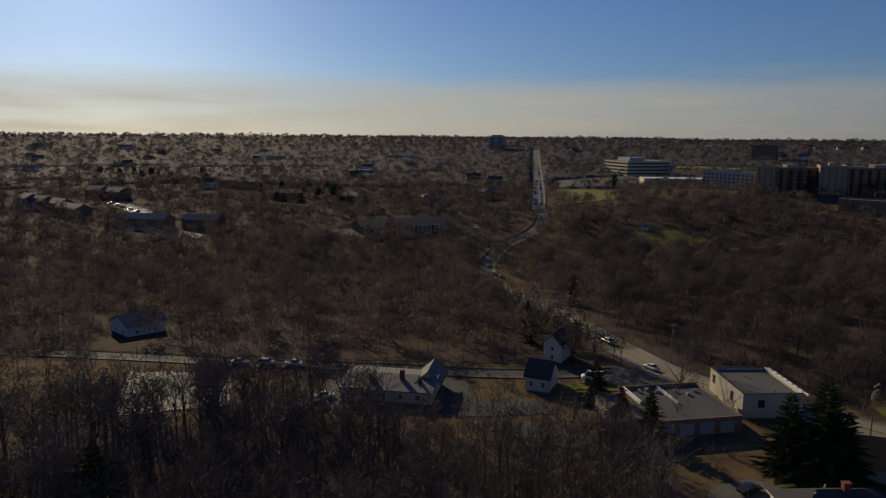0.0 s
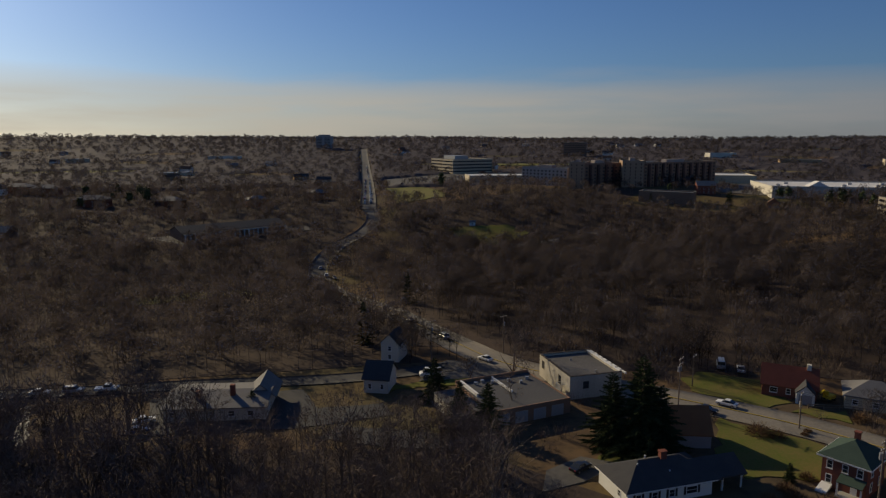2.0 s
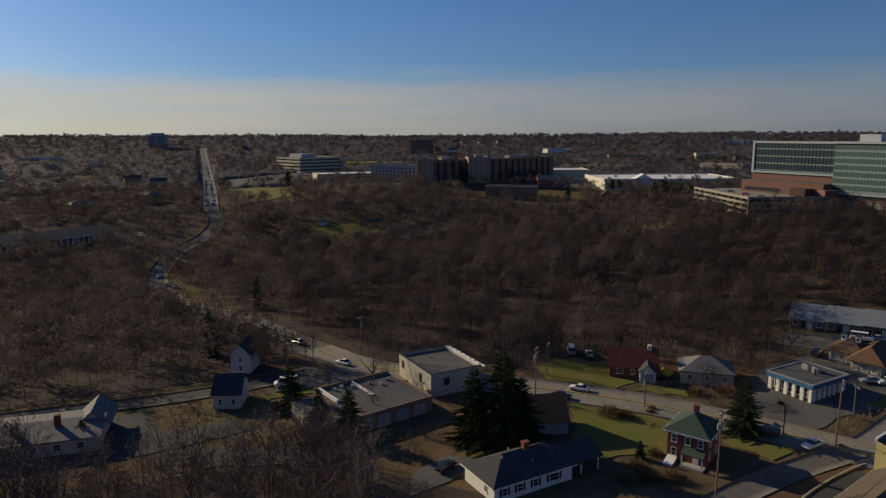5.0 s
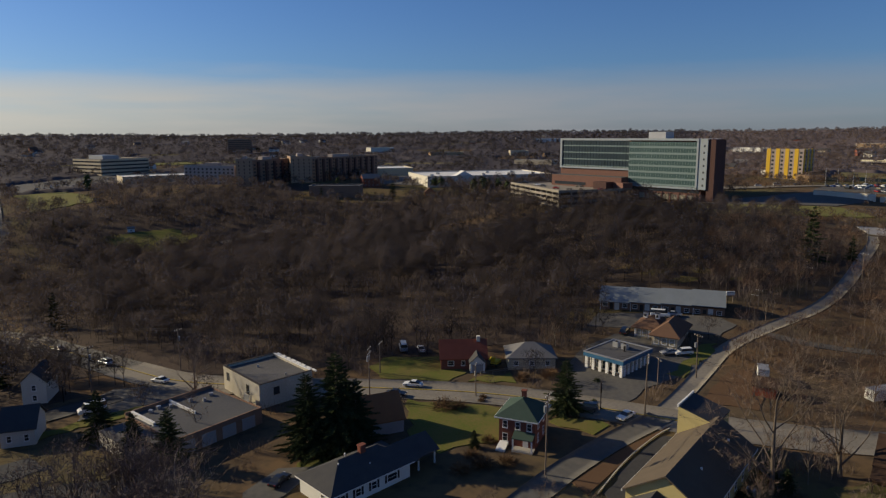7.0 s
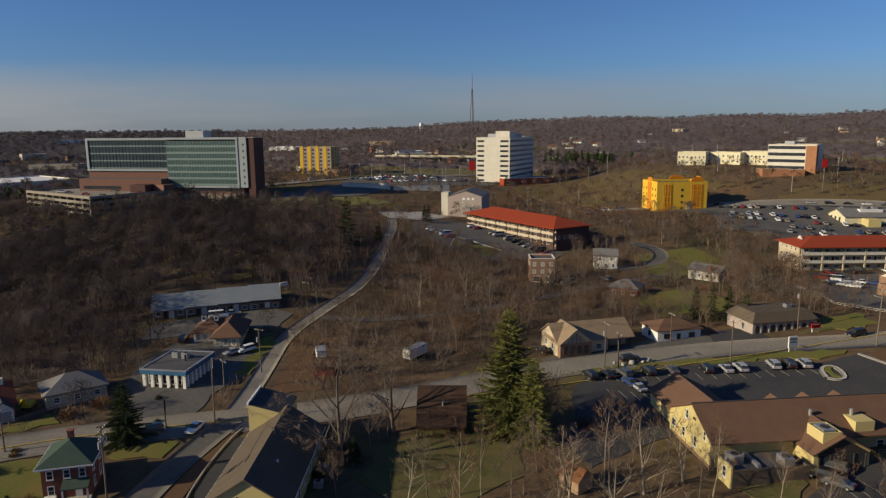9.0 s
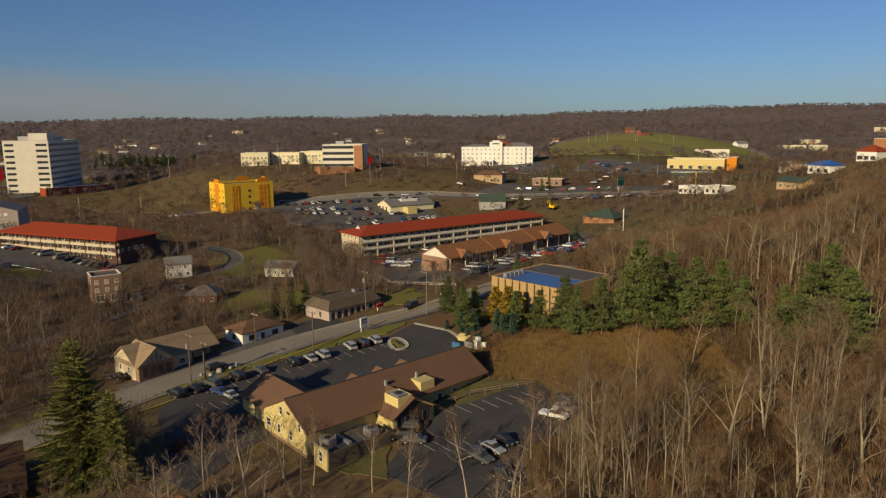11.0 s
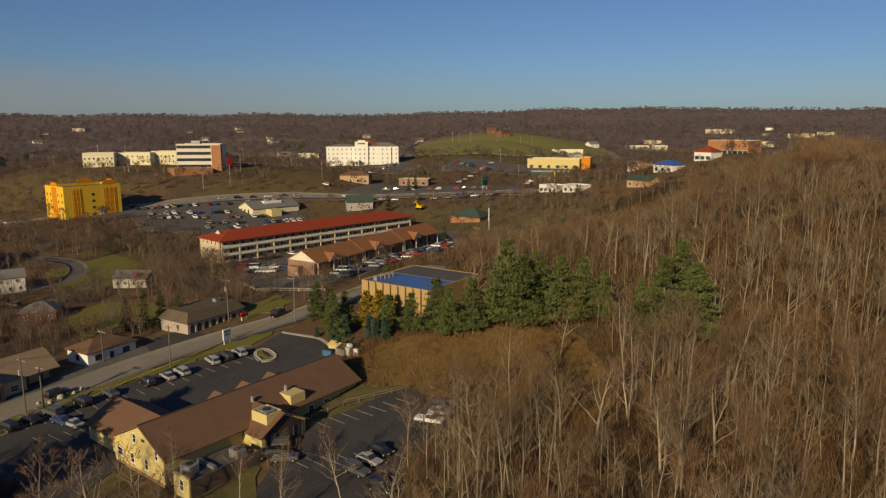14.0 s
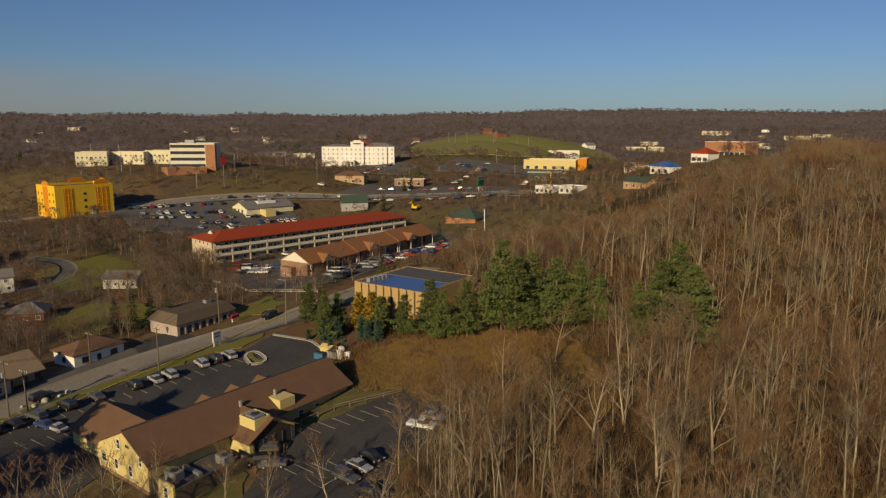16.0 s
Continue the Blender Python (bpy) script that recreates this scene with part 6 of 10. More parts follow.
def castle_hotel():
    A = (570, -213.5)
    m, L = frame_of(A, (538.5, -268), 24.2)
    ob = thing("castle_hotel", m, "four-storey white hotel with a raised parapet centre and red roof", "hotel")
    D, h = 18.0, 16.0
    mark_clear(m, -2, L + 2, -8, D + 2)
    part("wall", B((0, L, 0, D, -4, h)), "white_siding", ob)
    br = bmesh.new()
    hip(br, 0, L * 0.42, 0.5, D, h + 0.1, 2.0, 0.6)
    hip(br, L * 0.56, L, 0.5, D, h + 0.12, 3.2, 0.6)
    part("roof", br, "grey_shingle", ob)
    br = bmesh.new()
    hip(br, L * 0.42, L * 0.7, 3.0, D, h + 1.6, 3.8, 0.5)
    box(br, L * 0.43, L * 0.69, 3.4, D - 0.4, h, h + 1.6)
    part("centre_roof", br, "dark_red_roof", ob, "red hipped roof over the centre")
    part("centre_bay", B((L * 0.40, L * 0.58, -1.5, 0, -4, h + 4.2), (L * 0.44, L * 0.54, -1.5, 0, h + 4.2, h + 5.4)), "white_siding", ob)
    part("name_bar", B((L * 0.44, L * 0.54, -1.6, -1.5, h + 2.0, h + 3.0)), "dark_trim", ob)
    part("corner_bay", B((L * 0.72, L * 0.90, -1.6, 0, -4, h - 0.4)), "white_siding", ob)
    part("portico", B((L * 0.28, L * 0.46, -9, -8.4, 3.4, 4.6), (L * 0.28, L * 0.46, -8.4, 0, 4.2, 4.6)), "white_trim", ob)
    for k in range(5):
        part("portico_column", B((-0.3, 0.3, -0.3, 0.3, -3, 3.4)), "white_trim", ob, m=pose(L * 0.285 + k * L * 0.042, -8.7, 0))
    for s in range(4):
        for k in range(16):
            x = (k + 0.5) * L / 16
            y = -1.5 if L * 0.40 < x < L * 0.58 else -1.6 if L * 0.72 < x < L * 0.90 else 0
            window(ob, pose(x, y, 1.2 + s * 3.8), 1.3, 1.7, "white_trim", "curtained_pane")
        for k in range(5):
            window(ob, face_pose("r", L, D, (k + 0.5) * D / 5, 1.2 + s * 3.8), 1.3, 1.7, "white_trim", "curtained_pane")


castle_hotel()


def banded_office():
    ob, L = block("banded_office", "four-storey office with white bands and an orange brick stair", "office", (476, -72), (464, -97), 18, 17, "pale_wall", base=29.2)
    D = 18
    bands(ob, L, D, 1.8, 4, 4.1, 1.9, "f", 0.2, L * 0.78, proud=0.12)
    bands(ob, L, D, 1.8, 4, 4.1, 1.9, "l", 0.2, D - 0.2, proud=0.12)
    part("brick_stair", B((L * 0.80, L + 0.4, -0.8, 4, -3, 16.2)), "orange_brick", ob)
    part("plant_room", B((L * 0.3, L * 0.5, 5, 11, 16.5, 19.0)), "grey_metal", ob)
    block("brick_annex", "low orange brick annex beside the banded office", "office", (455, -66), (457, -90), 14, 4.4, "orange_brick", base=27.0)


banded_office()
for A, Bp, hh in (((509, -20), (504, -38), 9.4), ((516, -40), (503, -60), 8.2), ((510, -62), (500, -78), 9.0)):
    ob, L = block("cream_office", "pale cream two-storey office block with small windows", "office", A, Bp, 12, hh, "pale_cream", "flat_roof_white")
    for s in range(2):
        for k in range(7):
            window(ob, pose((k + 0.5) * L / 7, 0, 1.4 + s * 3.6), 1.3, 1.4, "white_trim", "dark_glass")


def diner():
    m, L = frame_of((372, -90), (378, -118), 9.4)
    ob = thing("diner", m, "cream diner with low gabled front and grey roof", "restaurant")
    D = 16
    mark_clear(m, -2, L + 2, -2, D + 2)
    bw, br = bmesh.new(), bmesh.new()
    box(bw, 0, L, 0, D, -3, 4.0)
    gable(bw, br, 0, L, 0, D, 4.0, 3.0, "x", 0.6)
    part("wall", bw, "pale_cream", ob)
    part("roof", br, "grey_shingle", ob)
    part("roof_well", B((9, 20, 4, 9, 4.8, 7.0)), "flat_roof_white", ob)
    ac_unit(ob, 12, 6.5, 7.0), ac_unit(ob, 17, 6.5, 7.0)
    part("side_wing", B((8, 14, -6, 0, -3, 3.4)), "cream_siding", ob)
    for k in range(3):
        window(ob, face_pose("l", L, D, 3 + k * 4, 1.0), 1.6, 2.2, "dark_trim")


diner()
# apartments and offices over the ravine
for A, Bp, D, hh, wall, nm in (((218, 590), (230, 583), 26, 23.5, "umber_brick", "brown brick end of the apartment block"), ((230.5, 584), (272, 596), 16, 22.0, "brown_brick", "brown brick apartment block with balconies"),
                               ((266, 583), (284, 577), 26, 23.8, "umber_brick", "brown brick stair end of the apartment block"), ((284.5, 578), (375, 610), 16, 22.5, "brown_brick", "long brown brick apartment block"),
                               ((192, 650), (221, 602), 20, 17.5, "grey_wall", "grey six-storey slab with dark bays")):
    ob, L = block("apartment_block", nm, "apartments", A, Bp, D, hh, wall, "flat_roof_grey")
    n = max(2, int(L / 4.4))
    for s in range(int(hh / 3.2)):
        for k in range(n):
            window(ob, pose((k + 0.5) * L / n, 0, 1.2 + s * 3.1), 2.0 if wall != "umber_brick" else 0.9, 1.6, "dark_trim", "dark_glass", 1)
    if wall == "brown_brick":
        for k in range(int(L / 9)):
            part("balcony_bay", B((-1.2, 1.2, -1.3, 0, 0.5, hh - 1.5)), "dark_brick", ob, m=pose(6 + k * 9, 0, 0))
    part("plant_room", B((L * 0.35, L * 0.6, 5, 11, hh - 0.5, hh + 2.4)), "taupe_wall", ob)
ob, L = block("beige_office", "beige banded five-storey office block on the ridge", "office", (146, 925), (165, 868), 60, 18, "beige_wall")
bands(ob, L, 60, 1.6, 4, 4.2, 1.8, "f", 0.5), bands(ob, L, 60, 1.6, 4, 4.2, 1.8, "r", 0.5)
part("plant_room", B((10, 40, 14, 34, 17.5, 22)), "grey_metal", ob)
ob, L = block("tower_block", "grey slab tower standing on the skyline", "tower", (-12, 1437), (17, 1428), 22, 27, "grey_wall")
bands(ob, L, 22, 1.5, 8, 3.0, 1.4, "f", 1, L * 0.42), bands(ob, L, 22, 1.5, 8, 3.0, 1.4, "f", L * 0.58, L - 1)
part("lift_house", B((4, L - 4, 4, 16, 26, 30)), "grey_wall", ob)
ob, L = block("tower_block", "brown brick tower behind the apartments", "tower", (406, 1119), (440, 1103), 24, 25, "brown_brick")
bands(ob, L, 24, 1.5, 8, 3.0, 1.3, "f", 1)
part("lift_house", B((10, 24, 4, 16, 24, 27)), "brown_brick", ob)
ob, L = block("shopping_mall", "sprawling mall with a broad white roof", "mall", (354, 494), (466, 450), 74, 9.0, "pale_wall", "flat_roof_white")
part("entrance_gable", poly_wall(bmesh.new(), [(-9, 0), (9, 0), (0, 5)], 10), "white_trim", ob, m=pose(34, 0, 8.3))
for k in range(9):
    ac_unit(ob, 8 + k * 12.4, 16 + 24 * (k % 2), 8.3, 3, 2.4, 1.6)
block("shopping_mall", "white-roofed store of the mall", "mall", (300, 660), (420, 610), 50, 9, "beige_wall", "flat_roof_white")
block("shopping_mall", "pale low store beyond the apartments", "mall", (150, 700), (260, 690), 40, 9, "beige_wall", "flat_roof_white")
block("flat_hall", "dark flat-roofed hall among trees", "hall", (248, 512), (280, 486), 18, 10, "brown_brick", "flat_roof_dark")
house("town_house", "brick town house with tan gable", "house", (309, 529), (323, 524), 12, 7.5, "gable", 3.5, "red_brick", "grey_shingle", rows=(("f", 4, 4.2, 1.2, 1.5), ("f", 4, 1.0, 1.2, 1.5)))
house("orange_gable_house", "small orange-brick gabled house", "house", (322, 455), (329, 450), 9, 4.5, "gable", 3.2, "orange_brick", "brown_shingle", along="y", rows=(("f", 2, 1.0, 1.1, 1.4),))
house("white_shed", "small white shed on the green", "shed", (101, 474), (105, 473), 3, 2.6, "gable", 0.8, "white_siding", "grey_shingle", rows=(("f", 1, 0.8, 1.0, 1.0),))
# retail strip to the east
house("yellow_store", "yellow and green flat-roofed supermarket", "store", (430, -325), (400, -352), 26, 7.6, "flat", 0.8, "cream_siding", "flat_roof_white", rows=(("f", 6, 0.5, 3.0, 2.6),))
house("orange_store", "orange-fronted store beside the supermarket", "store", (399, -353), (394, -357.5), 20, 9.0, "flat", 0.8, "orange_panel", "flat_roof_grey")
house("corner_shop", "low flat-roofed shop with white fascia", "store", (377, -286), (360, -306), 12, 5.6, "flat", 0.5, "green_shingle", "flat_roof_white", rows=(("f", 6, 0.5, 2.2, 2.4),), trim="white_trim")
house("red_roof_diner", "white snack bar with a bright red roof", "restaurant", (234, -274), (225, -275), 10, 4.6, "hip", 2.6, "white_siding", "red_roof", rows=(("f", 3, 0.6, 2.4, 2.0),))
house("long_shop", "long tan shop behind the red-roofed snack bar", "store", (246, -300), (224, -303), 14, 8.0, "flat", 0.6, "orange_brick", "flat_roof_grey", rows=(("f", 8, 0.6, 2.6, 2.4),))
house("green_roof_house", "grey house with teal green roof", "house", (365, -142), (360, -156), 10, 5.0, "gable", 3.6, "grey_wall", "green_shingle", rows=(("f", 3, 1.0, 1.2, 1.4),))
house("green_roof_pavilion", "brown pavilion with wide green roof", "pavilion", (293, -166), (277, -173), 14, 3.2, "hip", 3.6, "orange_brick", "green_shingle")
house("red_canopy_store", "low red canopy store beside the tower", "store", (490, 100), (511, 66), 16, 5.0, "flat", 0.6, "red_roof", "flat_roof_white", rows=(("f", 6, 0.6, 2.6, 2.4),))
house("tan_shop", "low tan shop on the retail road", "store", (440, -170), (428, -186), 12, 5.5, "hip", 2.6, "tan_brick", "brown_shingle", rows=(("f", 4, 0.7, 1.6, 2.0),))
house("canopy_station", "filling station with a flat brick-red canopy", "filling station", (420, -205), (406, -220), 9, 4.6, "flat", 0.5, "brown_brick", "flat_roof_white", rows=(("f", 3, 0.6, 2.6, 2.4),))
house("white_house_cluster", "white gabled house beyond the wood", "house", (330, -330), (318, -338), 10, 4.5, "gable", 3.0, "white_siding", "grey_shingle", rows=(("f", 3, 1.0, 1.2, 1.4),))
house("flat_shop", "flat brown-roofed shop with stone front", "store", (312, -315), (298, -322), 12, 4.6, "flat", 0.5, "tan_brick", "flat_roof_dark", rows=(("f", 4, 0.7, 1.8, 2.0),))
house("stone_shop", "low stone shop under a dark green roof", "store", (241, -234.5), (228, -235), 9, 3.6, "gable", 2.0, "tan_brick", "green_shingle", rows=(("f", 3, 0.8, 1.4, 1.6),))
# west: estate, school, yards
ob, L = house("school", "long low dark school with pale arcade", "school", (-86, 430), (-27, 465), 20, 5.6, "gable", 3.0, "brown_brick", "dark_shingle")
for k in range(22):
    part("arcade_pier", B((-0.3, 0.3, -2.2, -1.7, -2, 4.4)), "white_trim", ob, m=pose(1.5 + k * (L - 3) / 21, 0, 0))
part("arcade_beam", B((0.5, L - 0.5, -2.3, -1.6, 4.4, 5.0)), "white_trim", ob)
part("arcade_roof", slab(bmesh.new(), [(0.3, -2.5, 5.1), (L - 0.3, -2.5, 5.1), (L - 0.3, 0, 5.6), (0.3, 0, 5.6)], 0.15), "dark_shingle", ob)
for A, Bp in (((-362, 488), (-348, 478)), ((-345, 478), (-330, 470)), ((-326, 470), (-310, 460)), ((-310, 455), (-285, 440)), ((-335, 532), (-320, 527)), ((-317, 528), (-300, 521)), ((-248, 424), (-212, 418)), ((-205, 428), (-180, 424))):
    house("townhouse", "dark townhouse block with grey gabled roof", "house", A, Bp, 12, 6.0, "gable", 3.0, "brown_brick", "grey_shingle", rows=(("f", 4, 3.6, 1.1, 1.4), ("f", 4, 0.9, 1.1, 1.4)), group="estate townhouses")
for A, Bp in (((-264, 627), (-244, 622)), ((-242, 622), (-222, 618)), ((-190, 560), (-165, 556)), ((-130, 560), (-112, 552)), ((-60, 560), (-44, 566)), ((-10, 600), (4, 606))):
    house("hillside_house", "brick house with pale grey roof on the wooded hill", "house", A, Bp, 12, 6.2, "hip", 2.8, "red_brick", "grey_shingle", rows=(("f", 4, 3.6, 1.1, 1.4), ("f", 4, 0.9, 1.1, 1.4)), group="hillside houses")
ob, L = house("valley_house", "white valley house with low grey gable roof", "house", (-124, 205), (-114, 197), 12, 3.8, "gable", 2.6, "white_siding", "grey_shingle", rows=(("f", 2, 1.0, 1.2, 1.3), ("r", 2, 1.0, 1.2, 1.3)), along="y")
m, L = frame_of((-36, 148), (-15, 146), -0.5)
ob = thing("grey_roof_building", m, "broad low building with pale sunlit grey roof", "building")
mark_clear(m, -1, L + 1, -1, 16)
bw, br = bmesh.new(), bmesh.new()
box(bw, 0, L, 0, 14, -2, 3.0)
gable(bw, br, 0, L, 0, 14, 3.0, 1.3, "x", 0.5)
gable(bw, br, L - 5, L + 1, 6, 15, 3.0, 2.6, "y", 0.4)
part("wall", bw, "pale_wall", ob), part("roof", br, "grey_shingle", ob)
part("chimney", B((13, 14, 4, 5, 4, 6.4)), "red_brick", ob), part("chimney", B((6, 7, 3, 4, 3.5, 5.6)), "red_brick", ob)
for k in range(5):
    window(ob, pose(2 + k * 4, 0, 1.0), 1.4, 1.3)
house("road_house", "narrow pale house beside the road bend", "house", (12.5, 181), (17, 179), 8, 5.4, "gable", 2.4, "pale_wall", "dark_shingle", along="y", rows=(("f", 1, 3.2, 1.0, 1.4), ("f", 1, 0.9, 1.0, 1.4), ("r", 2, 3.2, 1.0, 1.4)))
house("sheltered_house", "small stone house half hidden by trees", "house", (6.5, 158), (12, 156), 8, 3.6, "gable", 3.0, "pale_wall", "dark_shingle", along="x", rows=(("f", 2, 1.0, 0.9, 1.4),))
house("yard_shed", "low rust-red wooden shed with orange doors in a brown yard", "shed", (137.6, 81.6), (139.2, 77.4), 4.5, 2.5, "gable", 1.2, "dark_red_roof", "dark_brown_roof", rows=())
# far roofs scattered through the woods
rs = np.random.default_rng(21)
FAR_HOUSES = 0
for a0, a1, r0, r1, count in ((-36, 0, 560, 1400, 24), (2, 48, 760, 1700, 32), (52, 86, 640, 1500, 26), (84, 150, 620, 1700, 44)):
    for _ in range(count):
        a, r = radians(rs.uniform(a0, a1)), math.sqrt(rs.uniform(r0 * r0, r1 * r1))
        x, y = r * math.sin(a), r * math.cos(a)
        t = a + rs.uniform(-0.7, 0.7)
        big = rs.random() < 0.22
        w, d = (rs.uniform(26, 60), rs.uniform(16, 26)) if big else (rs.uniform(11, 17), rs.uniform(8, 11))
        A, Bp = (x - w / 2 * math.cos(t), y + w / 2 * math.sin(t)), (x + w / 2 * math.cos(t), y - w / 2 * math.sin(t))
        wall = ("white_siding", "pale_wall", "tan_brick", "red_brick", "beige_wall", "white_siding")[int(rs.integers(0, 6))]
        if big:
            house("far_store", "low flat-roofed store far off among woods", "store", A, Bp, d, rs.uniform(6, 10), "flat", 0.6, wall, "flat_roof_white" if rs.random() < 0.6 else "flat_roof_grey", rows=(("f", 3, 1, 5.0, 2.0),), group="far stores", clear=1)
        else:
            house("far_house", "small gabled house far off among woods", "house", A, Bp, d, rs.uniform(4.5, 6.5), "gable", 3.0, wall, ("grey_shingle", "dark_shingle", "brown_shingle")[int(rs.integers(0, 3))], rows=(("f", 2, 1, 1.8, 1.6),), group="far houses", clear=1)


def mast():
    x, y = 1857, 430
    ob = thing("radio_mast", pose(x, y, height(x, y)), "tall slender dark lattice radio mast on the skyline", "mast")
    hgt = 206 - height(x, y)
    for k in range(3):
        a = 2 * math.pi * k / 3
        bm = bmesh.new()
        b0, b1 = Vector((7.0 * math.cos(a), 7.0 * math.sin(a), -2)), Vector((1.2 * math.cos(a), 1.2 * math.sin(a), hgt * 0.72))
        for i in range(12):
            p, q = b0.lerp(b1, i / 12), b0.lerp(b1, (i + 1) / 12)
            limbs = [(p, q)]
            for u, v in limbs:
                s = 0.65
                vs = [bm.verts.new(c + Vector(o)) for c in (u, v) for o in ((s, 0, 0), (-s / 2, s, 0), (-s / 2, -s, 0))]
                for j in range(3):
                    bm.faces.new((vs[j], vs[(j + 1) % 3], vs[3 + (j + 1) % 3], vs[3 + j]))
        part("leg", bm, "dark_trim", ob)
    for i in range(10):
        f = i / 10
        r = 7.0 + (1.2 - 7.0) * f
        bm = bmesh.new()
        for k in range(3):
            a, b = 2 * math.pi * k / 3, 2 * math.pi * (k + 1) / 3
            p, q = Vector((r * math.cos(a), r * math.sin(a), hgt * 0.72 * f)), Vector((r * math.cos(b), r * math.sin(b), hgt * 0.72 * f))
            vs = [bm.verts.new(c + Vector((0, 0, o))) for c in (p, q) for o in (-0.35, 0.35)]
            bm.faces.new((vs[0], vs[2], vs[3], vs[1]))
        part("brace", bm, "dark_trim", ob)
    part("antenna", cyl(bmesh.new(), 0, 0, hgt * 0.72, hgt, 0.8, 6, 0.5), "dark_red_roof", ob)


mast()


def water_tower(x, y):
    ob = thing("water_tower", pose(x, y, height(x, y)), "white water tower above the far woods", "water tower")
    part("tank", cyl(bmesh.new(), 0, 0, 14, 22, 4.8, 14), "white_trim", ob)
    part("tank_roof", cyl(bmesh.new(), 0, 0, 22, 24, 4.9, 14, 0.6), "white_trim", ob)
    for k in range(6):
        a = math.pi * k / 3
        part("leg", cyl(bmesh.new(), 4.2 * math.cos(a), 4.2 * math.sin(a), -2, 14, 0.4, 6), "white_trim", ob)


water_tower(1760, 548)


def highway_bridge():
    m, L = frame_of((768, 286), (760, 182), 20.0)
    ob = thing("highway_bridge", m, "long pale concrete highway bridge on piers", "bridge")
    part("deck", B((-20, L + 20, 0, 14, 5.0, 6.2)), "concrete", ob)
    part("parapet", B((-20, L + 20, -0.2, 0.2, 6.2, 7.4)), "pale_cream", ob)
    for k in range(8):
        part("pier", B((-0.8, 0.8, 3, 11, -6, 5.0)), "concrete", ob, m=pose(-10 + k * (L + 20) / 7, 0, 0))


highway_bridge()


def retaining_wall(A, Bp, h):
    m, L = frame_of(A, Bp, height(*A) - 0.3)
    ob = thing("retaining_wall", m, "long pale retaining wall below the car dealer", "wall")
    n = max(2, int(L / 6))
    for k in range(n):
        part("panel", B((0.06, L / n - 0.06, 0, 0.5, -4, h)), "pale_wall", ob, m=pose(k * L / n, 0, 0))
    part("coping", B((-0.1, L + 0.1, -0.1, 0.6, h, h + 0.25)), "concrete", ob)


retaining_wall((428.5, 200), (426, 165), 3.2)
retaining_wall((427, 163), (444, 129), 3.2)

house("white_shop", "low white flat-roofed shop among the trees", "store", (291, -221.6), (279, -223.4), 9, 4.0, "flat", 0.4, "white_siding", "flat_roof_white", rows=(("f", 4, 0.6, 1.8, 1.8),))
house("white_shop", "low white flat-roofed shop among the trees", "store", (275, -224), (264, -225.5), 9, 4.0, "flat", 0.4, "white_siding", "flat_roof_white", rows=(("f", 3, 0.6, 1.8, 1.8),))
house("blue_roof_shop", "white shop under a bright blue roof", "store", (244, -256), (232, -255.6), 9, 4.0, "hip", 2.2, "white_siding", "blue_roof", rows=(("f", 3, 0.6, 2.0, 2.0),))
for A, Bp in (((751, -781), (738, -812)), ((735, -824), (728, -842)), ((759, -1228), (748, -1280)), ((744, -1300), (738, -1330)), ((690, -1010), (680, -1040)), ((820, -900), (812, -925)), ((560, -1180), (545, -1195)), ((905, -420), (900, -450)), ((880, -300), (872, -325))):
    house("far_block", "distant pale low building among bare woods", "building", A, Bp, 14, 8.0, "flat", 0.6, "pale_cream", "flat_roof_white", rows=(("f", 6, 4.6, 1.6, 1.6), ("f", 6, 1.2, 1.6, 1.6)))

# ---- vehicles ----
mat("tyre", (0.02, 0.02, 0.02), 0.9)
mat("lamp_glass", (0.6, 0.58, 0.55), 0.2, spec=0.6)
mat("tail_lamp", (0.35, 0.02, 0.02), 0.3, spec=0.5)
for nm, c in (("white", (0.75, 0.75, 0.73)), ("silver", (0.45, 0.46, 0.47)), ("black", (0.015, 0.015, 0.017)), ("grey", (0.12, 0.125, 0.13)), ("red", (0.33, 0.02, 0.02)), ("blue", (0.03, 0.06, 0.2)), ("tan", (0.3, 0.25, 0.18)), ("green", (0.03, 0.08, 0.05))):
    mat(nm + "_paint", c, 0.28, 0.25 if nm in ("silver", "grey") else 0.0, second=tuple(v * 0.85 for v in c), scale=0.8, spec=0.6)
CARS = {}
SETS = {}
SHAPES = {"sedan": ([(-2.25, 0.35), (2.25, 0.35), (2.3, 0.62), (2.2, 0.78), (1.0, 0.92), (-1.6, 0.95), (-2.2, 0.9), (-2.28, 0.6)], [(1.0, 0.9), (0.35, 1.42), (-0.85, 1.45), (-1.65, 0.95)], 0.88),
          "suv": ([(-2.3, 0.42), (2.3, 0.42), (2.35, 0.8), (2.25, 0.98), (1.1, 1.1), (-2.2, 1.12), (-2.32, 0.8)], [(1.1, 1.08), (0.55, 1.72), (-2.0, 1.74), (-2.25, 1.1)], 0.95),
          "pickup": ([(-2.7, 0.45), (2.6, 0.45), (2.65, 0.85), (2.5, 1.05), (1.3, 1.15), (-0.55, 1.18), (-0.6, 0.95), (-2.7, 0.98)], [(1.3, 1.12), (0.8, 1.75), (-0.4, 1.76), (-0.55, 1.15)], 0.98),
          "van": ([(-2.8, 0.4), (2.7, 0.4), (2.75, 0.9), (2.5, 1.2), (1.9, 1.35), (-2.8, 1.4)], [(1.95, 1.3), (1.3, 2.2), (-2.75, 2.25), (-2.8, 1.38)], 1.0)}


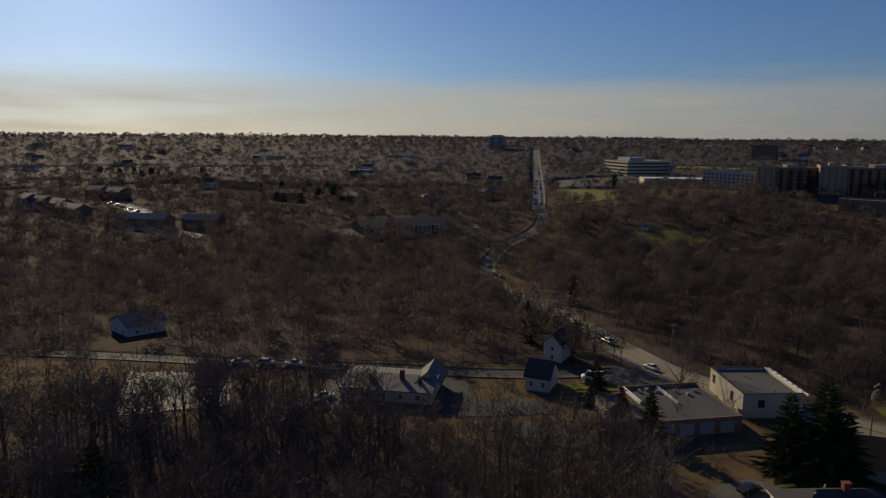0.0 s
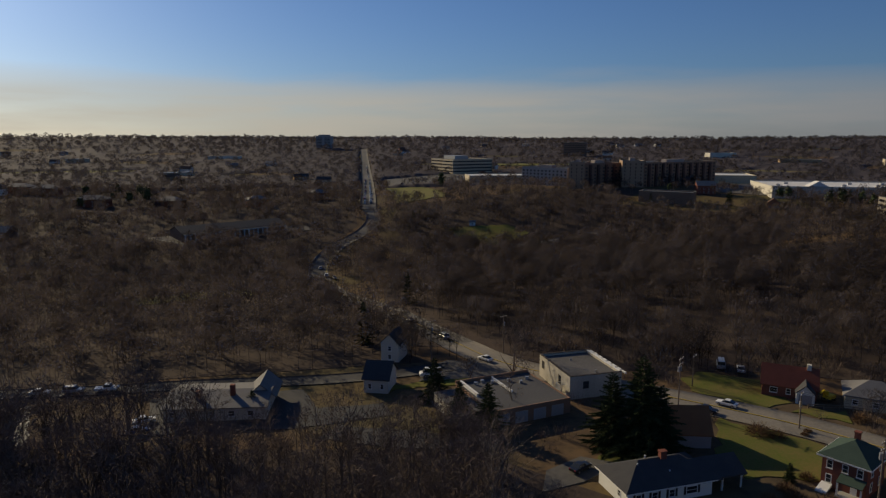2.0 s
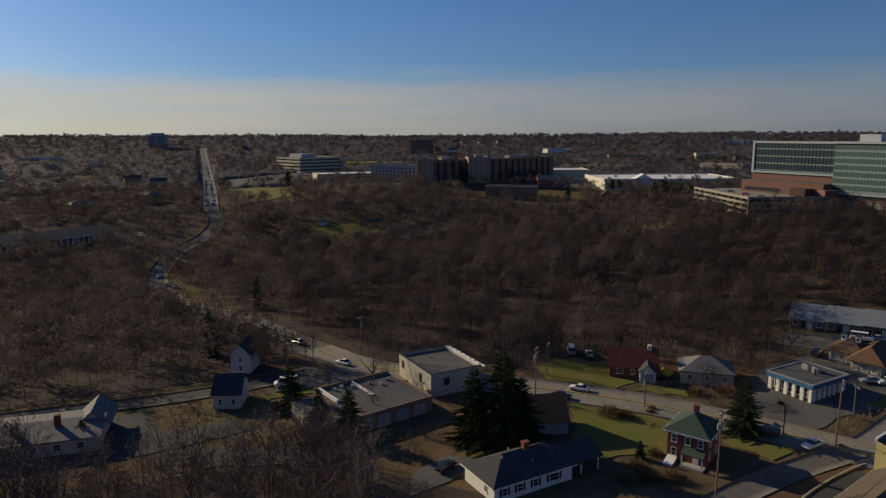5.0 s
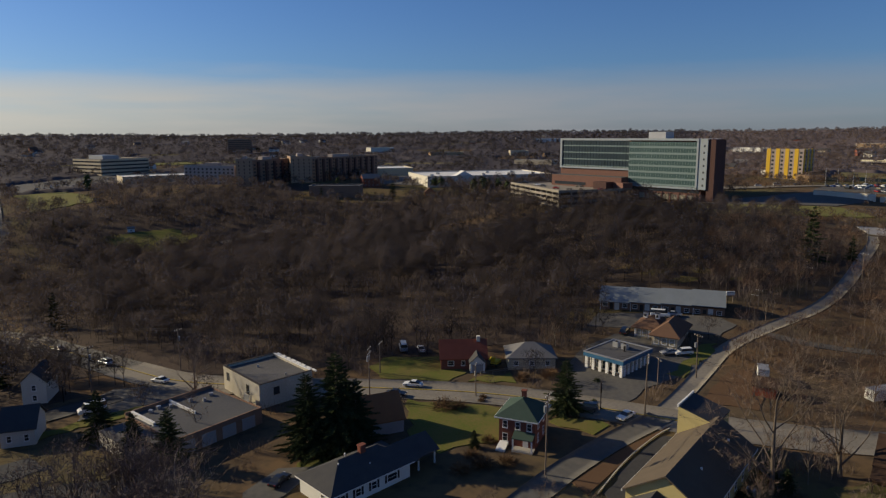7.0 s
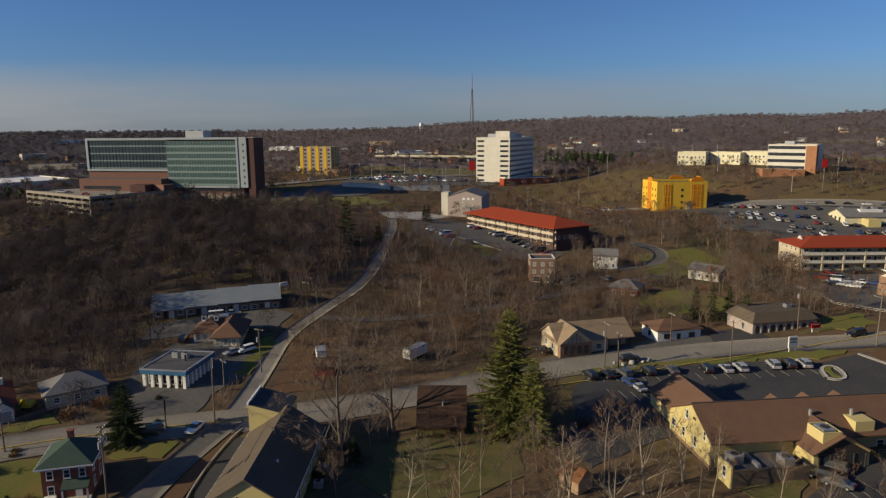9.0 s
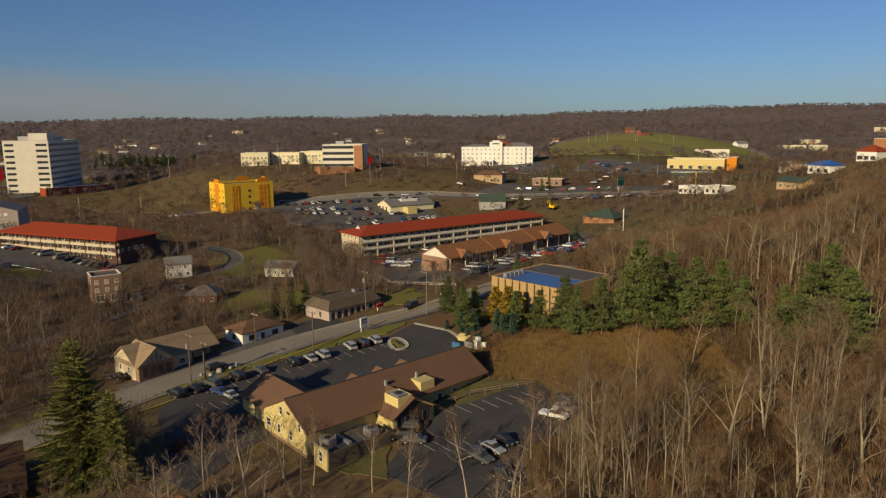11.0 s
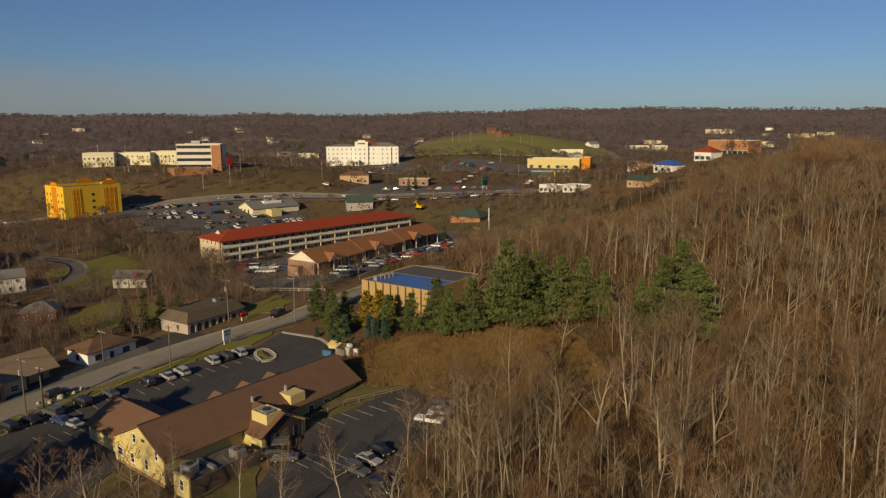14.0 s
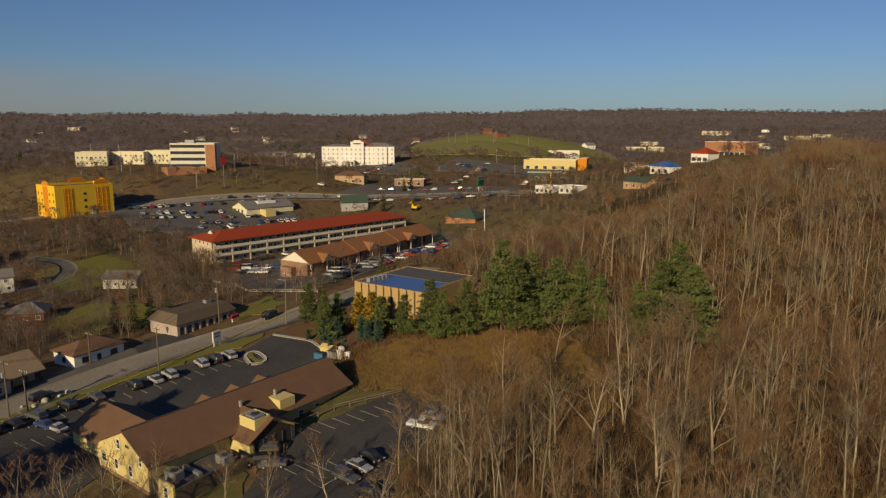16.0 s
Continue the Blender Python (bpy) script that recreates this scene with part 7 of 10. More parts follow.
def prism(pts, w, top_in=0.0):
    bm = bmesh.new()
    zs = [p[1] for p in pts]
    lo, hi = min(zs), max(zs)
    sides = []
    for s in (-1, 1):
        sides.append([bm.verts.new((x, s * (w - top_in * (z - lo) / (hi - lo + 1e-6)), z)) for x, z in pts])
    n = len(pts)
    bm.faces.new(sides[0]), bm.faces.new(sides[1][::-1])
    for i in range(n):
        j = (i + 1) % n
        bm.faces.new((sides[0][j], sides[0][i], sides[1][i], sides[1][j]))
    bmesh.ops.recalc_face_normals(bm, faces=bm.faces[:])
    return bm


def car_mesh(name, bm, material, bevel=0.0):
    if bevel:
        bmesh.ops.bevel(bm, geom=bm.edges[:], offset=bevel, segments=1, affect="EDGES")
    me = bpy.data.meshes.new(name)
    bm.to_mesh(me), bm.free()
    me.materials.append(MATS[material])
    return me


def car(kind, colour, x, y, heading, z=None, group="", label=""):
    """A parked vehicle facing heading (degrees, counter-clockwise from +x)."""
    key = (kind, colour)
    if key not in CARS:
        body, cab, w = SHAPES[kind]
        roof = [(p[0] * 0.96 - 0.03 * (1 if p[0] > 0 else -1), p[1]) for p in cab]
        glass = prism(cab, w * 0.9, 0.16)
        zt = max(p[1] for p in cab)
        xs = [p[0] for p in cab if p[1] > zt - 0.1]
        top = B((min(xs) + 0.02, max(xs) - 0.02, -w * 0.74, w * 0.74, zt - 0.05, zt + 0.04))
        wheel = bmesh.new()
        cyl(wheel, 0, 0, -0.11, 0.11, 0.34, 12)
        wh = car_mesh("wheel", wheel, "tyre")
        wh.transform(Euler((radians(90), 0, 0)).to_matrix().to_4x4())
        rim = bmesh.new()
        cyl(rim, 0, 0, -0.12, 0.12, 0.19, 8)
        rm = car_mesh("rim", rim, "steel")
        rm.transform(Euler((radians(90), 0, 0)).to_matrix().to_4x4())
        fx = max(p[0] for p in body)
        bx = min(p[0] for p in body)
        CARS[key] = (car_mesh("body", prism(body, w), colour + "_paint", 0.07), car_mesh("glazing", glass, "window_glass", 0.03), car_mesh("roof_panel", top, colour + "_paint", 0.03), wh, rm,
                     car_mesh("headlight", B((fx - 0.12, fx + 0.02, -0.2, 0.2, 0.62, 0.78)), "lamp_glass"), car_mesh("tail_light", B((bx - 0.03, bx + 0.1, -0.15, 0.15, 0.68, 0.85)), "tail_lamp"), w)
    body, glass, top, wh, rm, hl, tl, w = CARS[key]
    c, s = math.cos(radians(heading)), math.sin(radians(heading))
    zf, zb = height(x + 1.5 * c, y + 1.5 * s), height(x - 1.5 * c, y - 1.5 * s)
    if z is None:
        base, pitch = (zf + zb) / 2 + 0.22, -math.degrees(math.atan2(zf - zb, 3.0))
    else:
        base, pitch = z, 0
    m = pose(x, y, base, 0, 0, heading) @ pose(0, 0, 0, 0, pitch, 0)
    word = {"sedan": "sedan", "suv": "sport utility car", "pickup": "pickup truck", "van": "van"}[kind]
    ob = thing({"sedan": "car", "suv": "car", "pickup": "pickup_truck", "van": "van"}[kind], m, label or f"{colour} {word} parked on asphalt", "car" if kind in ("sedan", "suv") else kind, group)
    near = math.hypot(x, y) < 235
    link_mesh("body", body, ob), link_mesh("glazing", glass, ob), link_mesh("roof_panel", top, ob)
    far = math.hypot(x, y) > 300
    if far:
        if kind not in SETS:
            SETS[kind] = car_mesh("undercarriage", prism([(-1.75, 0.6), (-1.75, 0.02), (-1.05, 0.02), (-1.05, 0.4), (1.05, 0.4), (1.05, 0.02), (1.75, 0.02), (1.75, 0.6)], w - 0.02), "tyre")
        link_mesh("undercarriage", SETS[kind], ob)
    for wx in (-1.4, 1.4) if not far else ():
        for sy in (-1, 1):
            wo = link_mesh("wheel", wh, ob, pose(wx, sy * (w - 0.08), 0.34))
            if near:
                link_mesh("rim", rm, wo)
    for sy in (-0.6, 0.6) if near else ():
        link_mesh("headlight", hl, ob, pose(0, sy, 0)), link_mesh("tail_light", tl, ob, pose(0, sy, 0))
    return ob


# named vehicles round the village
for k, c, x, y, hd in (
        ("sedan", "white", 84, 133, 128), ("sedan", "black", 78, 131, -50), ("suv", "grey", 104, 99, 125), ("sedan", "white", 107, 91.5, 185), ("suv", "black", 149.6, 124.5, 20), ("van", "white", 166.5, 124.9, -60), ("sedan", "silver", 169.6, 122.6, -60),
        ("sedan", "silver", 145.0, 107.3, 150), ("suv", "white", 147.3, 104.8, 150), ("van", "white", 23.5, 165.5, 178), ("suv", "silver", 33, 200, 110), ("sedan", "white", 40, 175, 118), ("sedan", "black", 26, 226, 112), ("suv", "white", -1, 352, 92), ("sedan", "silver", 3, 346, 275),
        ("sedan", "white", -4, 372, 88), ("sedan", "grey", 5, 395, 262), ("suv", "black", 161.8, 12.0, -62), ("pickup", "white", 196, -22, 118), ("suv", "black", 182, -41, 115), ("sedan", "black", 42, 112, 30),
        ("suv", "black", 150.2, 20.5, 30), ("sedan", "black", 151.3, 16.8, 30), ("suv", "grey", 152.6, 13.2, 30), ("suv", "black", 154.4, 8.0, 25), ("sedan", "grey", 155.9, 2.8, 20), ("suv", "black", 157.0, -4.4, 15), ("sedan", "silver", 157.6, -8.6, 15), ("suv", "silver", 158.2, -11.6, 15), ("suv", "silver", 160.2, -18.6, 10), ("suv", "black", 160.6, -21.8, 10), ("suv", "silver", 161.0, -24.9, 10),
        ("sedan", "blue", 147.5, 12, 30), ("sedan", "silver", 144.8, 10.2, 30), ("sedan", "silver", 107.5, -46.6, 215), ("pickup", "white", 106.4, -43.6, 215), ("suv", "black", 109.4, -48.2, 215), ("suv", "black", 112.6, -16.8, 60), ("sedan", "grey", 110.4, -18.4, 60), ("suv", "grey", 115.0, -18.8, 60),
        ("sedan", "silver", 101.6, -29.4, 200), ("sedan", "black", 103.0, -32.2, 200), ("suv", "grey", 100.0, -26.4, 200), ("suv", "black", 93.6, -27.6, 215),
        ("sedan", "black", 166, 33, 40), ("suv", "grey", 250, 20, 40), ("sedan", "blue", 132, 119, 45), ("van", "grey", 241, 33, 130), ("sedan", "white", 100, 152, 60), ("van", "silver", 97, 156, 60)):
    car(k, c, x, y, hd)
kinds = ["sedan", "suv", "sedan", "suv", "pickup", "sedan", "van"]
paints = ["white", "silver", "black", "grey", "red", "blue", "tan", "black", "silver", "white"]
rc = np.random.default_rng(5)


def row_of_cars(x0, y0, x1, y1, n, heading, fill=0.85, group=""):
    for k in range(n):
        if rc.random() < fill:
            t = (k + 0.5) / n
            car(kinds[int(rc.integers(0, 7))], paints[int(rc.integers(0, 10))], x0 + (x1 - x0) * t, y0 + (y1 - y0) * t, heading + rc.normal() * 2, group=group)


row_of_cars(213, -70, 244, -135, 24, 25, 0.95, "cars at the shops")
row_of_cars(206, -70, 236, -132, 22, 25, 0.8, "cars at the shops")
row_of_cars(266, -52, 292, -146, 28, 15, 0.6, "cars at the motel")
row_of_cars(256, -50, 244, -66, 5, 40, 0.9, "cars at the motel")
row_of_cars(250, -50, 238, -58, 4, 60, 1.0, "cars at the motel")
row_of_cars(318, 86, 280, 44, 14, 125, 0.65, "cars at the motel")
row_of_cars(300, 102, 280, 78, 8, 130, 0.6, "cars at the motel")
row_of_cars(398, -34, 396, -100, 18, 0, 0.75, "cars behind the hotel")
row_of_cars(382, -38, 380, -84, 12, 0, 0.6, "cars behind the hotel")
row_of_cars(358, -62, 356, -112, 14, 0, 0.6, "cars behind the hotel")
row_of_cars(392, 60, 404, -40, 10, -83, 0.6, "cars on the retail road")
row_of_cars(406, -60, 404, -140, 9, 270, 0.6, "cars on the retail road")
row_of_cars(398, -152, 300, -220, 14, 215, 0.7, "cars on the retail road")
row_of_cars(420, -150, 520, -250, 16, 40, 0.6, "cars on the retail lots")
row_of_cars(400, -240, 470, -320, 14, 40, 0.6, "cars on the retail lots")
row_of_cars(340, -250, 400, -310, 12, 40, 0.5, "cars on the retail lots")
row_of_cars(371, -36, 369, -96, 14, 0, 0.8, "cars behind the hotel")
row_of_cars(347, -58, 345, -100, 9, 0, 0.7, "cars behind the hotel")
row_of_cars(500, -222, 530, -266, 11, 120, 0.75, "cars at the white hotel")
row_of_cars(352, -238, 404, -184, 13, 45, 0.7, "cars on the retail lots")
row_of_cars(436, -292, 500, -300, 14, 80, 0.7, "cars on the retail lots")
row_of_cars(470, 212, 525, 165, 18, 50, 0.9, "cars at the dealer")
row_of_cars(462, 196, 515, 150, 18, 50, 0.9, "cars at the dealer")
row_of_cars(458, 178, 500, 130, 16, 50, 0.9, "cars at the dealer")
row_of_cars(440, 290, 560, 155, 14, -45, 0.6, "cars on the highway")
row_of_cars(32, 560, 48, 800, 26, 86, 0.85, "traffic on the far highway")
row_of_cars(37, 560, 53, 800, 22, -94, 0.8, "traffic on the far highway")
row_of_cars(40, 580, 63, 1000, 22, -94, 0.6, "traffic on the far highway")
row_of_cars(80, 730, 200, 800, 18, 60, 0.7, "cars below the offices")
row_of_cars(90, 760, 210, 850, 18, 60, 0.7, "cars below the offices")
row_of_cars(380, 540, 470, 500, 14, 60, 0.6, "cars at the mall")
row_of_cars(-300, 505, -255, 470, 5, 60, 0.8, "cars on the estate")
row_of_cars(-40, 150, -40, 142, 3, 20, 0.7, "cars in the yard")
row_of_cars(-80, 172, -20, 170, 8, 0, 0.6, "cars along the valley road")
dm, dL, dD = DECK
for k in range(16):
    p = dm @ Vector((4 + (dL - 8) * (k % 8) / 7, 10 + 22 * (k // 8), 12.65))
    if rc.random() < 0.8:
        car(kinds[int(rc.integers(0, 4))], paints[int(rc.integers(0, 10))], p.x, p.y, math.degrees(math.atan2(-28, -73)) + 90, z=p.z, group="cars on the parking deck", label="car parked on the open top deck")


def trailer(x, y, turn, L=7.0):
    """A white box trailer standing in a yard."""
    ob = thing("trailer", pose(x, y, height(x, y) + 0.1, 0, 0, turn), "white box trailer parked in the brown yard", "trailer")
    part("box_body", B((-L / 2, L / 2, -1.15, 1.15, 0.7, 3.0)), "white_siding", ob)
    part("roof_edge", B((-L / 2 - 0.04, L / 2 + 0.04, -1.19, 1.19, 3.0, 3.08)), "grey_metal", ob)
    part("drawbar", B((L / 2, L / 2 + 1.2, -0.08, 0.08, 0.55, 0.7)), "grey_metal", ob)
    for k in range(3):
        part("side_rib", B((-0.04, 0.04, -1.2, -1.15, 0.75, 2.95)), "grey_metal", ob, m=pose(-L / 2 + (k + 1) * L / 4, 0, 0))
    for wx in (-0.5, 0.5):
        for sy in (-1, 1):
            bm = bmesh.new()
            cyl(bm, 0, 0, -0.13, 0.13, 0.4, 12)
            bm.transform(Euler((radians(90), 0, 0)).to_matrix().to_4x4())
            part("wheel", bm, "tyre", ob, m=pose(wx, sy * 1.0, 0.4))


trailer(155.5, 63.0, -20)
trailer(147.5, 84.5, 30, 4.5)

# ---- poles, wires, signs, fences ----
def utility_pole(x, y, tall, arm_turn, transformer=True, lamp=False, arms=1):
    ob = thing("utility_pole", pose(x, y, height(x, y), rc.normal() * 0.6, rc.normal() * 0.6, arm_turn), "weathered wooden utility pole with crossarm", "utility pole", "utility poles")
    part("pole", cyl(bmesh.new(), 0, 0, -1.0, tall, 0.17, 8, 0.11), "pole_wood", ob)
    for a in range(arms):
        z = tall - 0.5 - a * 1.1
        part("crossarm", B((-1.25, 1.25, -0.2, -0.08, z, z + 0.13)), "pole_wood", ob)
        for u in (-1.1, -0.45, 0.45, 1.1):
            part("insulator", cyl(bmesh.new(), u, -0.14, z + 0.13, z + 0.36, 0.06, 6), "white_trim", ob)
    if transformer:
        for u in ((-0.45, 0.45) if arms > 1 else (0.42,)):
            part("transformer", cyl(bmesh.new(), u, 0.12, tall - 3.2, tall - 2.1, 0.27, 10), "grey_metal", ob)
    if lamp:
        part("lamp_arm", B((0, 2.2, -0.05, 0.05, tall - 2.0, tall - 1.9)), "steel", ob)
        part("lamp_head", B((1.9, 2.6, -0.14, 0.14, tall - 2.08, tall - 1.94)), "steel", ob)
    return (x, y, height(x, y) + tall - 0.2)


mat("cable", (0.03, 0.03, 0.03), 0.7)


def wire(a, b, sag=0.8, r=0.022):
    a, b = Vector(a), Vector(b)
    cu = bpy.data.curves.new("cable", "CURVE")
    cu.dimensions, cu.bevel_depth, cu.bevel_resolution = "3D", r, 0
    sp = cu.splines.new("POLY")
    n = 9
    sp.points.add(n - 1)
    for i in range(n):
        t = i / (n - 1)
        p = a.lerp(b, t)
        sp.points[i].co = (p.x, p.y, p.z - 4 * sag * t * (1 - t), 1)
    cu.materials.append(MATS["cable"])
    return tagged(new("cable", cu), "thin black overhead cable between poles", "cable", "overhead cables")


P = {}
for nm, x, y, tall, turn, tr, lamp, arms in (("a", 72.8, 133.6, 12, 40, True, False, 2), ("b", 91.4, 119.6, 7.8, 40, True, False, 1), ("c", 110.4, 89.5, 13.4, 35, False, False, 2), ("d", 136.8, 94.6, 10.6, 80, True, False, 1), ("e", 78.3, 86.1, 14.8, 20, True, False, 2),
                                            ("f", 189, 107.8, 7, 80, False, True, 1), ("g", 214, 105.5, 9, 85, False, False, 1), ("h", 83, 145.5, 8, 40, False, False, 1), ("i", 155.4, 17.6, 11.5, 30, True, False, 1), ("j", 157.4, 14.6, 8.5, 30, False, False, 1), ("k", 163.6, -10.2, 10, 25, False, False, 1),
                                            ("l", 174.0, -42.8, 13.5, 20, False, True, 1), ("m", 188.5, -29.5, 11.5, 25, True, False, 1), ("n", 178, 2.0, 7.5, 30, False, False, 1), ("o", 226, -92, 11, 90, False, False, 1), ("p", 46.5, 181, 11, 30, True, False, 1), ("q", 14, 232, 11, 10, False, False, 1),
                                            ("r", 243, 101, 9, 85, False, False, 1), ("s", 280, 114, 9, 80, False, False, 1), ("t", 125.4, 97.0, 7, 60, False, False, 1), ("u", 118.9, -190, 12, 60, False, False, 1), ("v", 200, -118, 11, 30, False, False, 1), ("w", 26, 180, 11, 20, True, False, 1)):
    P[nm] = utility_pole(x, y, tall, turn, tr, lamp, arms)
for a, b in (("h", "a"), ("a", "b"), ("b", "c"), ("c", "e"), ("c", "d"), ("d", "f"), ("f", "g"), ("g", "r"), ("r", "s"), ("i", "k"), ("k", "m"), ("m", "l"), ("p", "a"), ("p", "q"), ("i", "c"), ("l", "v"), ("w", "p")):
    for o in (-1.0, 0.0, 1.0) if a in "abci" else (-0.8, 0.8):
        wire((P[a][0] + o * 0.7, P[a][1] + o * 0.7, P[a][2]), (P[b][0] + o * 0.7, P[b][1] + o * 0.7, P[b][2]), 0.9)
for k in range(34):   # light poles of the retail lots and the hill road
    x, y = [(405 + rc.uniform(-18, 120), rc.uniform(-330, -60)), (450 + rc.uniform(0, 80), rc.uniform(120, 230)), (rc.uniform(390, 560), rc.uniform(-60, 120)), (rc.uniform(560, 640), rc.uniform(-470, -310))][k % 4]
    ob = thing("lamp_post", pose(x, y, height(x, y)), "tall steel lamp post by the retail lots", "lamp post", "retail lamp posts")
    part("post", cyl(bmesh.new(), 0, 0, -0.5, rc.uniform(10, 14), 0.16, 6, 0.1), "grey_metal", ob)
    part("lamp_head", B((-0.9, 0.9, -0.2, 0.2, 10.0, 10.25)), "grey_metal", ob)


def sign(x, y, turn, w, h, z, colour, post="white_trim", label="", pole=2, bars=0, bar_mat="dark_trim"):
    ob = thing("sign", pose(x, y, height(x, y), 0, 0, turn), label, "sign")
    b = part("board", B((-w / 2, w / 2, -0.15, 0.15, z, z + h)), colour, ob)
    for k in range(bars):
        part("lettering_bar", B((-w * 0.38, w * (0.38 - 0.1 * k), -0.18, -0.15, z + h * (0.72 - 0.28 * k), z + h * (0.82 - 0.28 * k))), bar_mat, b)
    for u in ((-w * 0.35, w * 0.35) if pole == 2 else (0,)):
        part("post", B((u - 0.14, u + 0.14, -0.1, 0.1, -0.6, z)), post, ob)
    return ob


mat("sign_red", (0.45, 0.02, 0.02), 0.5)
mat("sign_green", (0.02, 0.2, 0.12), 0.5)
mat("sign_yellow", (0.75, 0.5, 0.03), 0.5)
sign(171.0, -24.6, -60, 2.4, 2.6, 1.2, "white_trim", label="white restaurant sign on a stone base by the drive", bars=2)
sign(186.8, -33.2, -60, 2.6, 1.2, 1.0, "sign_red", label="red and white sign on the lawn", bars=1, bar_mat="white_trim")
sign(190.5, -53.5, -50, 2.2, 1.6, 0.8, "dark_trim", label="dark shop sign by the road", bars=1, bar_mat="white_trim")
sign(106.5, 97.5, 40, 1.4, 2.2, 4.0, "dark_trim", "dark_trim", "dark hanging sign on a post at the crossing", 1, 1, "white_trim")
sign(190, 117, -35, 2.6, 1.2, 2.4, "white_trim", "pole_wood", "white roadside board by the side road", 2, 1)
sign(424, -92, -75, 3.0, 4.5, 14, "sign_red", "grey_metal", "tall red pylon sign by the retail road", 1)
sign(438, 112, -75, 3.4, 6.0, 17, "sign_red", "dark_trim", "tall red pylon sign beyond the hotel", 1)
sign(345, -224, -60, 8, 5, 3, "sign_green", label="large green billboard by the retail road", bars=1, bar_mat="white_trim")
sign(300, -240, -40, 4, 3, 5, "sign_yellow", "sign_yellow", "yellow pylon sign above the trees", 1)
sign(258, -165, -45, 2.0, 6, 4, "white_trim", "white_trim", "tall white pylon sign", 1)


def fence(pts, label, rails=2, tall=1.1, step=2.4, material="pole_wood"):
    a = Vector((*pts[0], height(*pts[0])))
    ob = thing("fence", Matrix.Translation(a), label, "fence")
    for p, q in zip(pts, pts[1:]):
        d = math.hypot(q[0] - p[0], q[1] - p[1])
        n = max(1, int(d / step))
        for k in range(n):
            u, v = [(p[0] + (q[0] - p[0]) * (k + e) / n, p[1] + (q[1] - p[1]) * (k + e) / n) for e in (0, 1)]
            A, Bv = Vector((*u, height(*u))) - a, Vector((*v, height(*v))) - a
            part("post", B((-0.08, 0.08, -0.08, 0.08, -0.4, tall + 0.1)), material, ob, m=Matrix.Translation(A))
            L = (Bv - A).length
            rot = (Bv - A).to_track_quat("X", "Z").to_matrix().to_4x4()
            for r in range(rails):
                part("rail", B((0, L, -0.04, 0.04, -0.07, 0.07)), material, ob, m=Matrix.Translation(A + Vector((0, 0, tall - r * 0.45))) @ rot)
    return ob


fence([(110.5, -15.5), (113.5, -18.6), (118.0, -22.0)], "split rail fence by the annex", 3)
fence([(121, -27), (122.5, -34), (121.5, -40), (120, -47)], "weathered rail fence along the back lot", 2)
fence([(100, 128), (106, 126), (110, 123)], "low rail fence by the cottage", 2)
fence([(-1, 330), (-10, 352), (-10, 380), (-6, 402)], "pale crash barrier along the road bend", 1, 0.8, 3.5, "white_trim")
fence([(276, 85), (292, 87)], "white kerb posts on the motel island", 1, 0.4, 1.6, "white_trim")
fence([(292, 86), (279, 64)], "white kerb posts on the motel island", 1, 0.4, 1.6, "white_trim")
fence([(196, -60), (215, -45), (236, -44)], "low pale wall rail by the shop lot", 2, 0.8, 3.0, "concrete")


def kerb(pts, label, w=0.35):
    ribbon("kerb", pts, w, "concrete", label, "kerb", lift=0.42, clear=None)


kerb([(154.0, -27.6), (159.5, -27.6), (161.4, -29.6), (159.8, -31.2), (154.2, -31.4), (152.6, -29.6), (154.0, -27.6)], "pale kerb round the drive island", 0.8)
patch("drive_island", [(154.2, -28.2), (159.2, -28.2), (160.6, -29.6), (159.4, -30.7), (154.4, -30.8), (153.4, -29.6)], "lawn", "grass island in the drive", "lawn", lift=0.35)
kerb([(168.6, -37.6), (163, -40.5), (157.5, -43.6), (150, -43.2)], "pale kerb along the planting bed", 0.5)
kerb([(80.5, 76.6), (93.5, 81), (106, 83.2), (110.4, 83.2)], "pale kerb along the hall lot", 0.22)
for x0, y0, x1, y1, n, ln, tn in ((142.5, 16, 139, -4, 9, 5.0, 25), (150, 21, 158.5, -26, 17, 4.6, 18), (118, -28, 116, -44, 7, 5.0, 200), (108, -20, 101, -34, 7, 5.0, 200), (136, 123, 148, 121, 5, 4.5, 100)):
    for k in range(n):
        x, y = x0 + (x1 - x0) * k / (n - 1), y0 + (y1 - y0) * k / (n - 1)
        c, s = math.cos(radians(tn)), math.sin(radians(tn))
        ribbon("bay_line", [(x - c * ln / 2, y - s * ln / 2), (x + c * ln / 2, y + s * ln / 2)], 0.14, "line_paint", "faded white parking bay line", "road marking", lift=0.2, clear=None)
for pts, w, m_, nm in (([(118, 76), (106, 100), (94, 120), (76, 139), (58, 156), (43, 172), (36, 193), (29, 216), (20, 256), (6, 292), (-3, 345), (2, 400)], 0.3, "yellow_line", "faded yellow centre line"),
                      ([(132, 51), (142, 32), (150, 18), (161, 0), (170, -19), (178, -36), (185, -53), (190, -75)], 0.3, "yellow_line", "faded yellow centre line")):
    ribbon("centre_line", pts, w, m_, nm, "road marking", lift=0.33, clear=None)


def dumpster(x, y, turn, colour, label):
    ob = thing("skip", pose(x, y, height(x, y) + 0.15, 0, 0, turn), label, "skip")
    part("body", B((-1.2, 1.2, -0.8, 0.8, 0.1, 1.4)), colour, ob)
    part("lid", slab(bmesh.new(), [(-1.25, -0.85, 1.45), (1.25, -0.85, 1.45), (1.25, 0.85, 1.75), (-1.25, 0.85, 1.75)], 0.08), "dark_trim", ob)


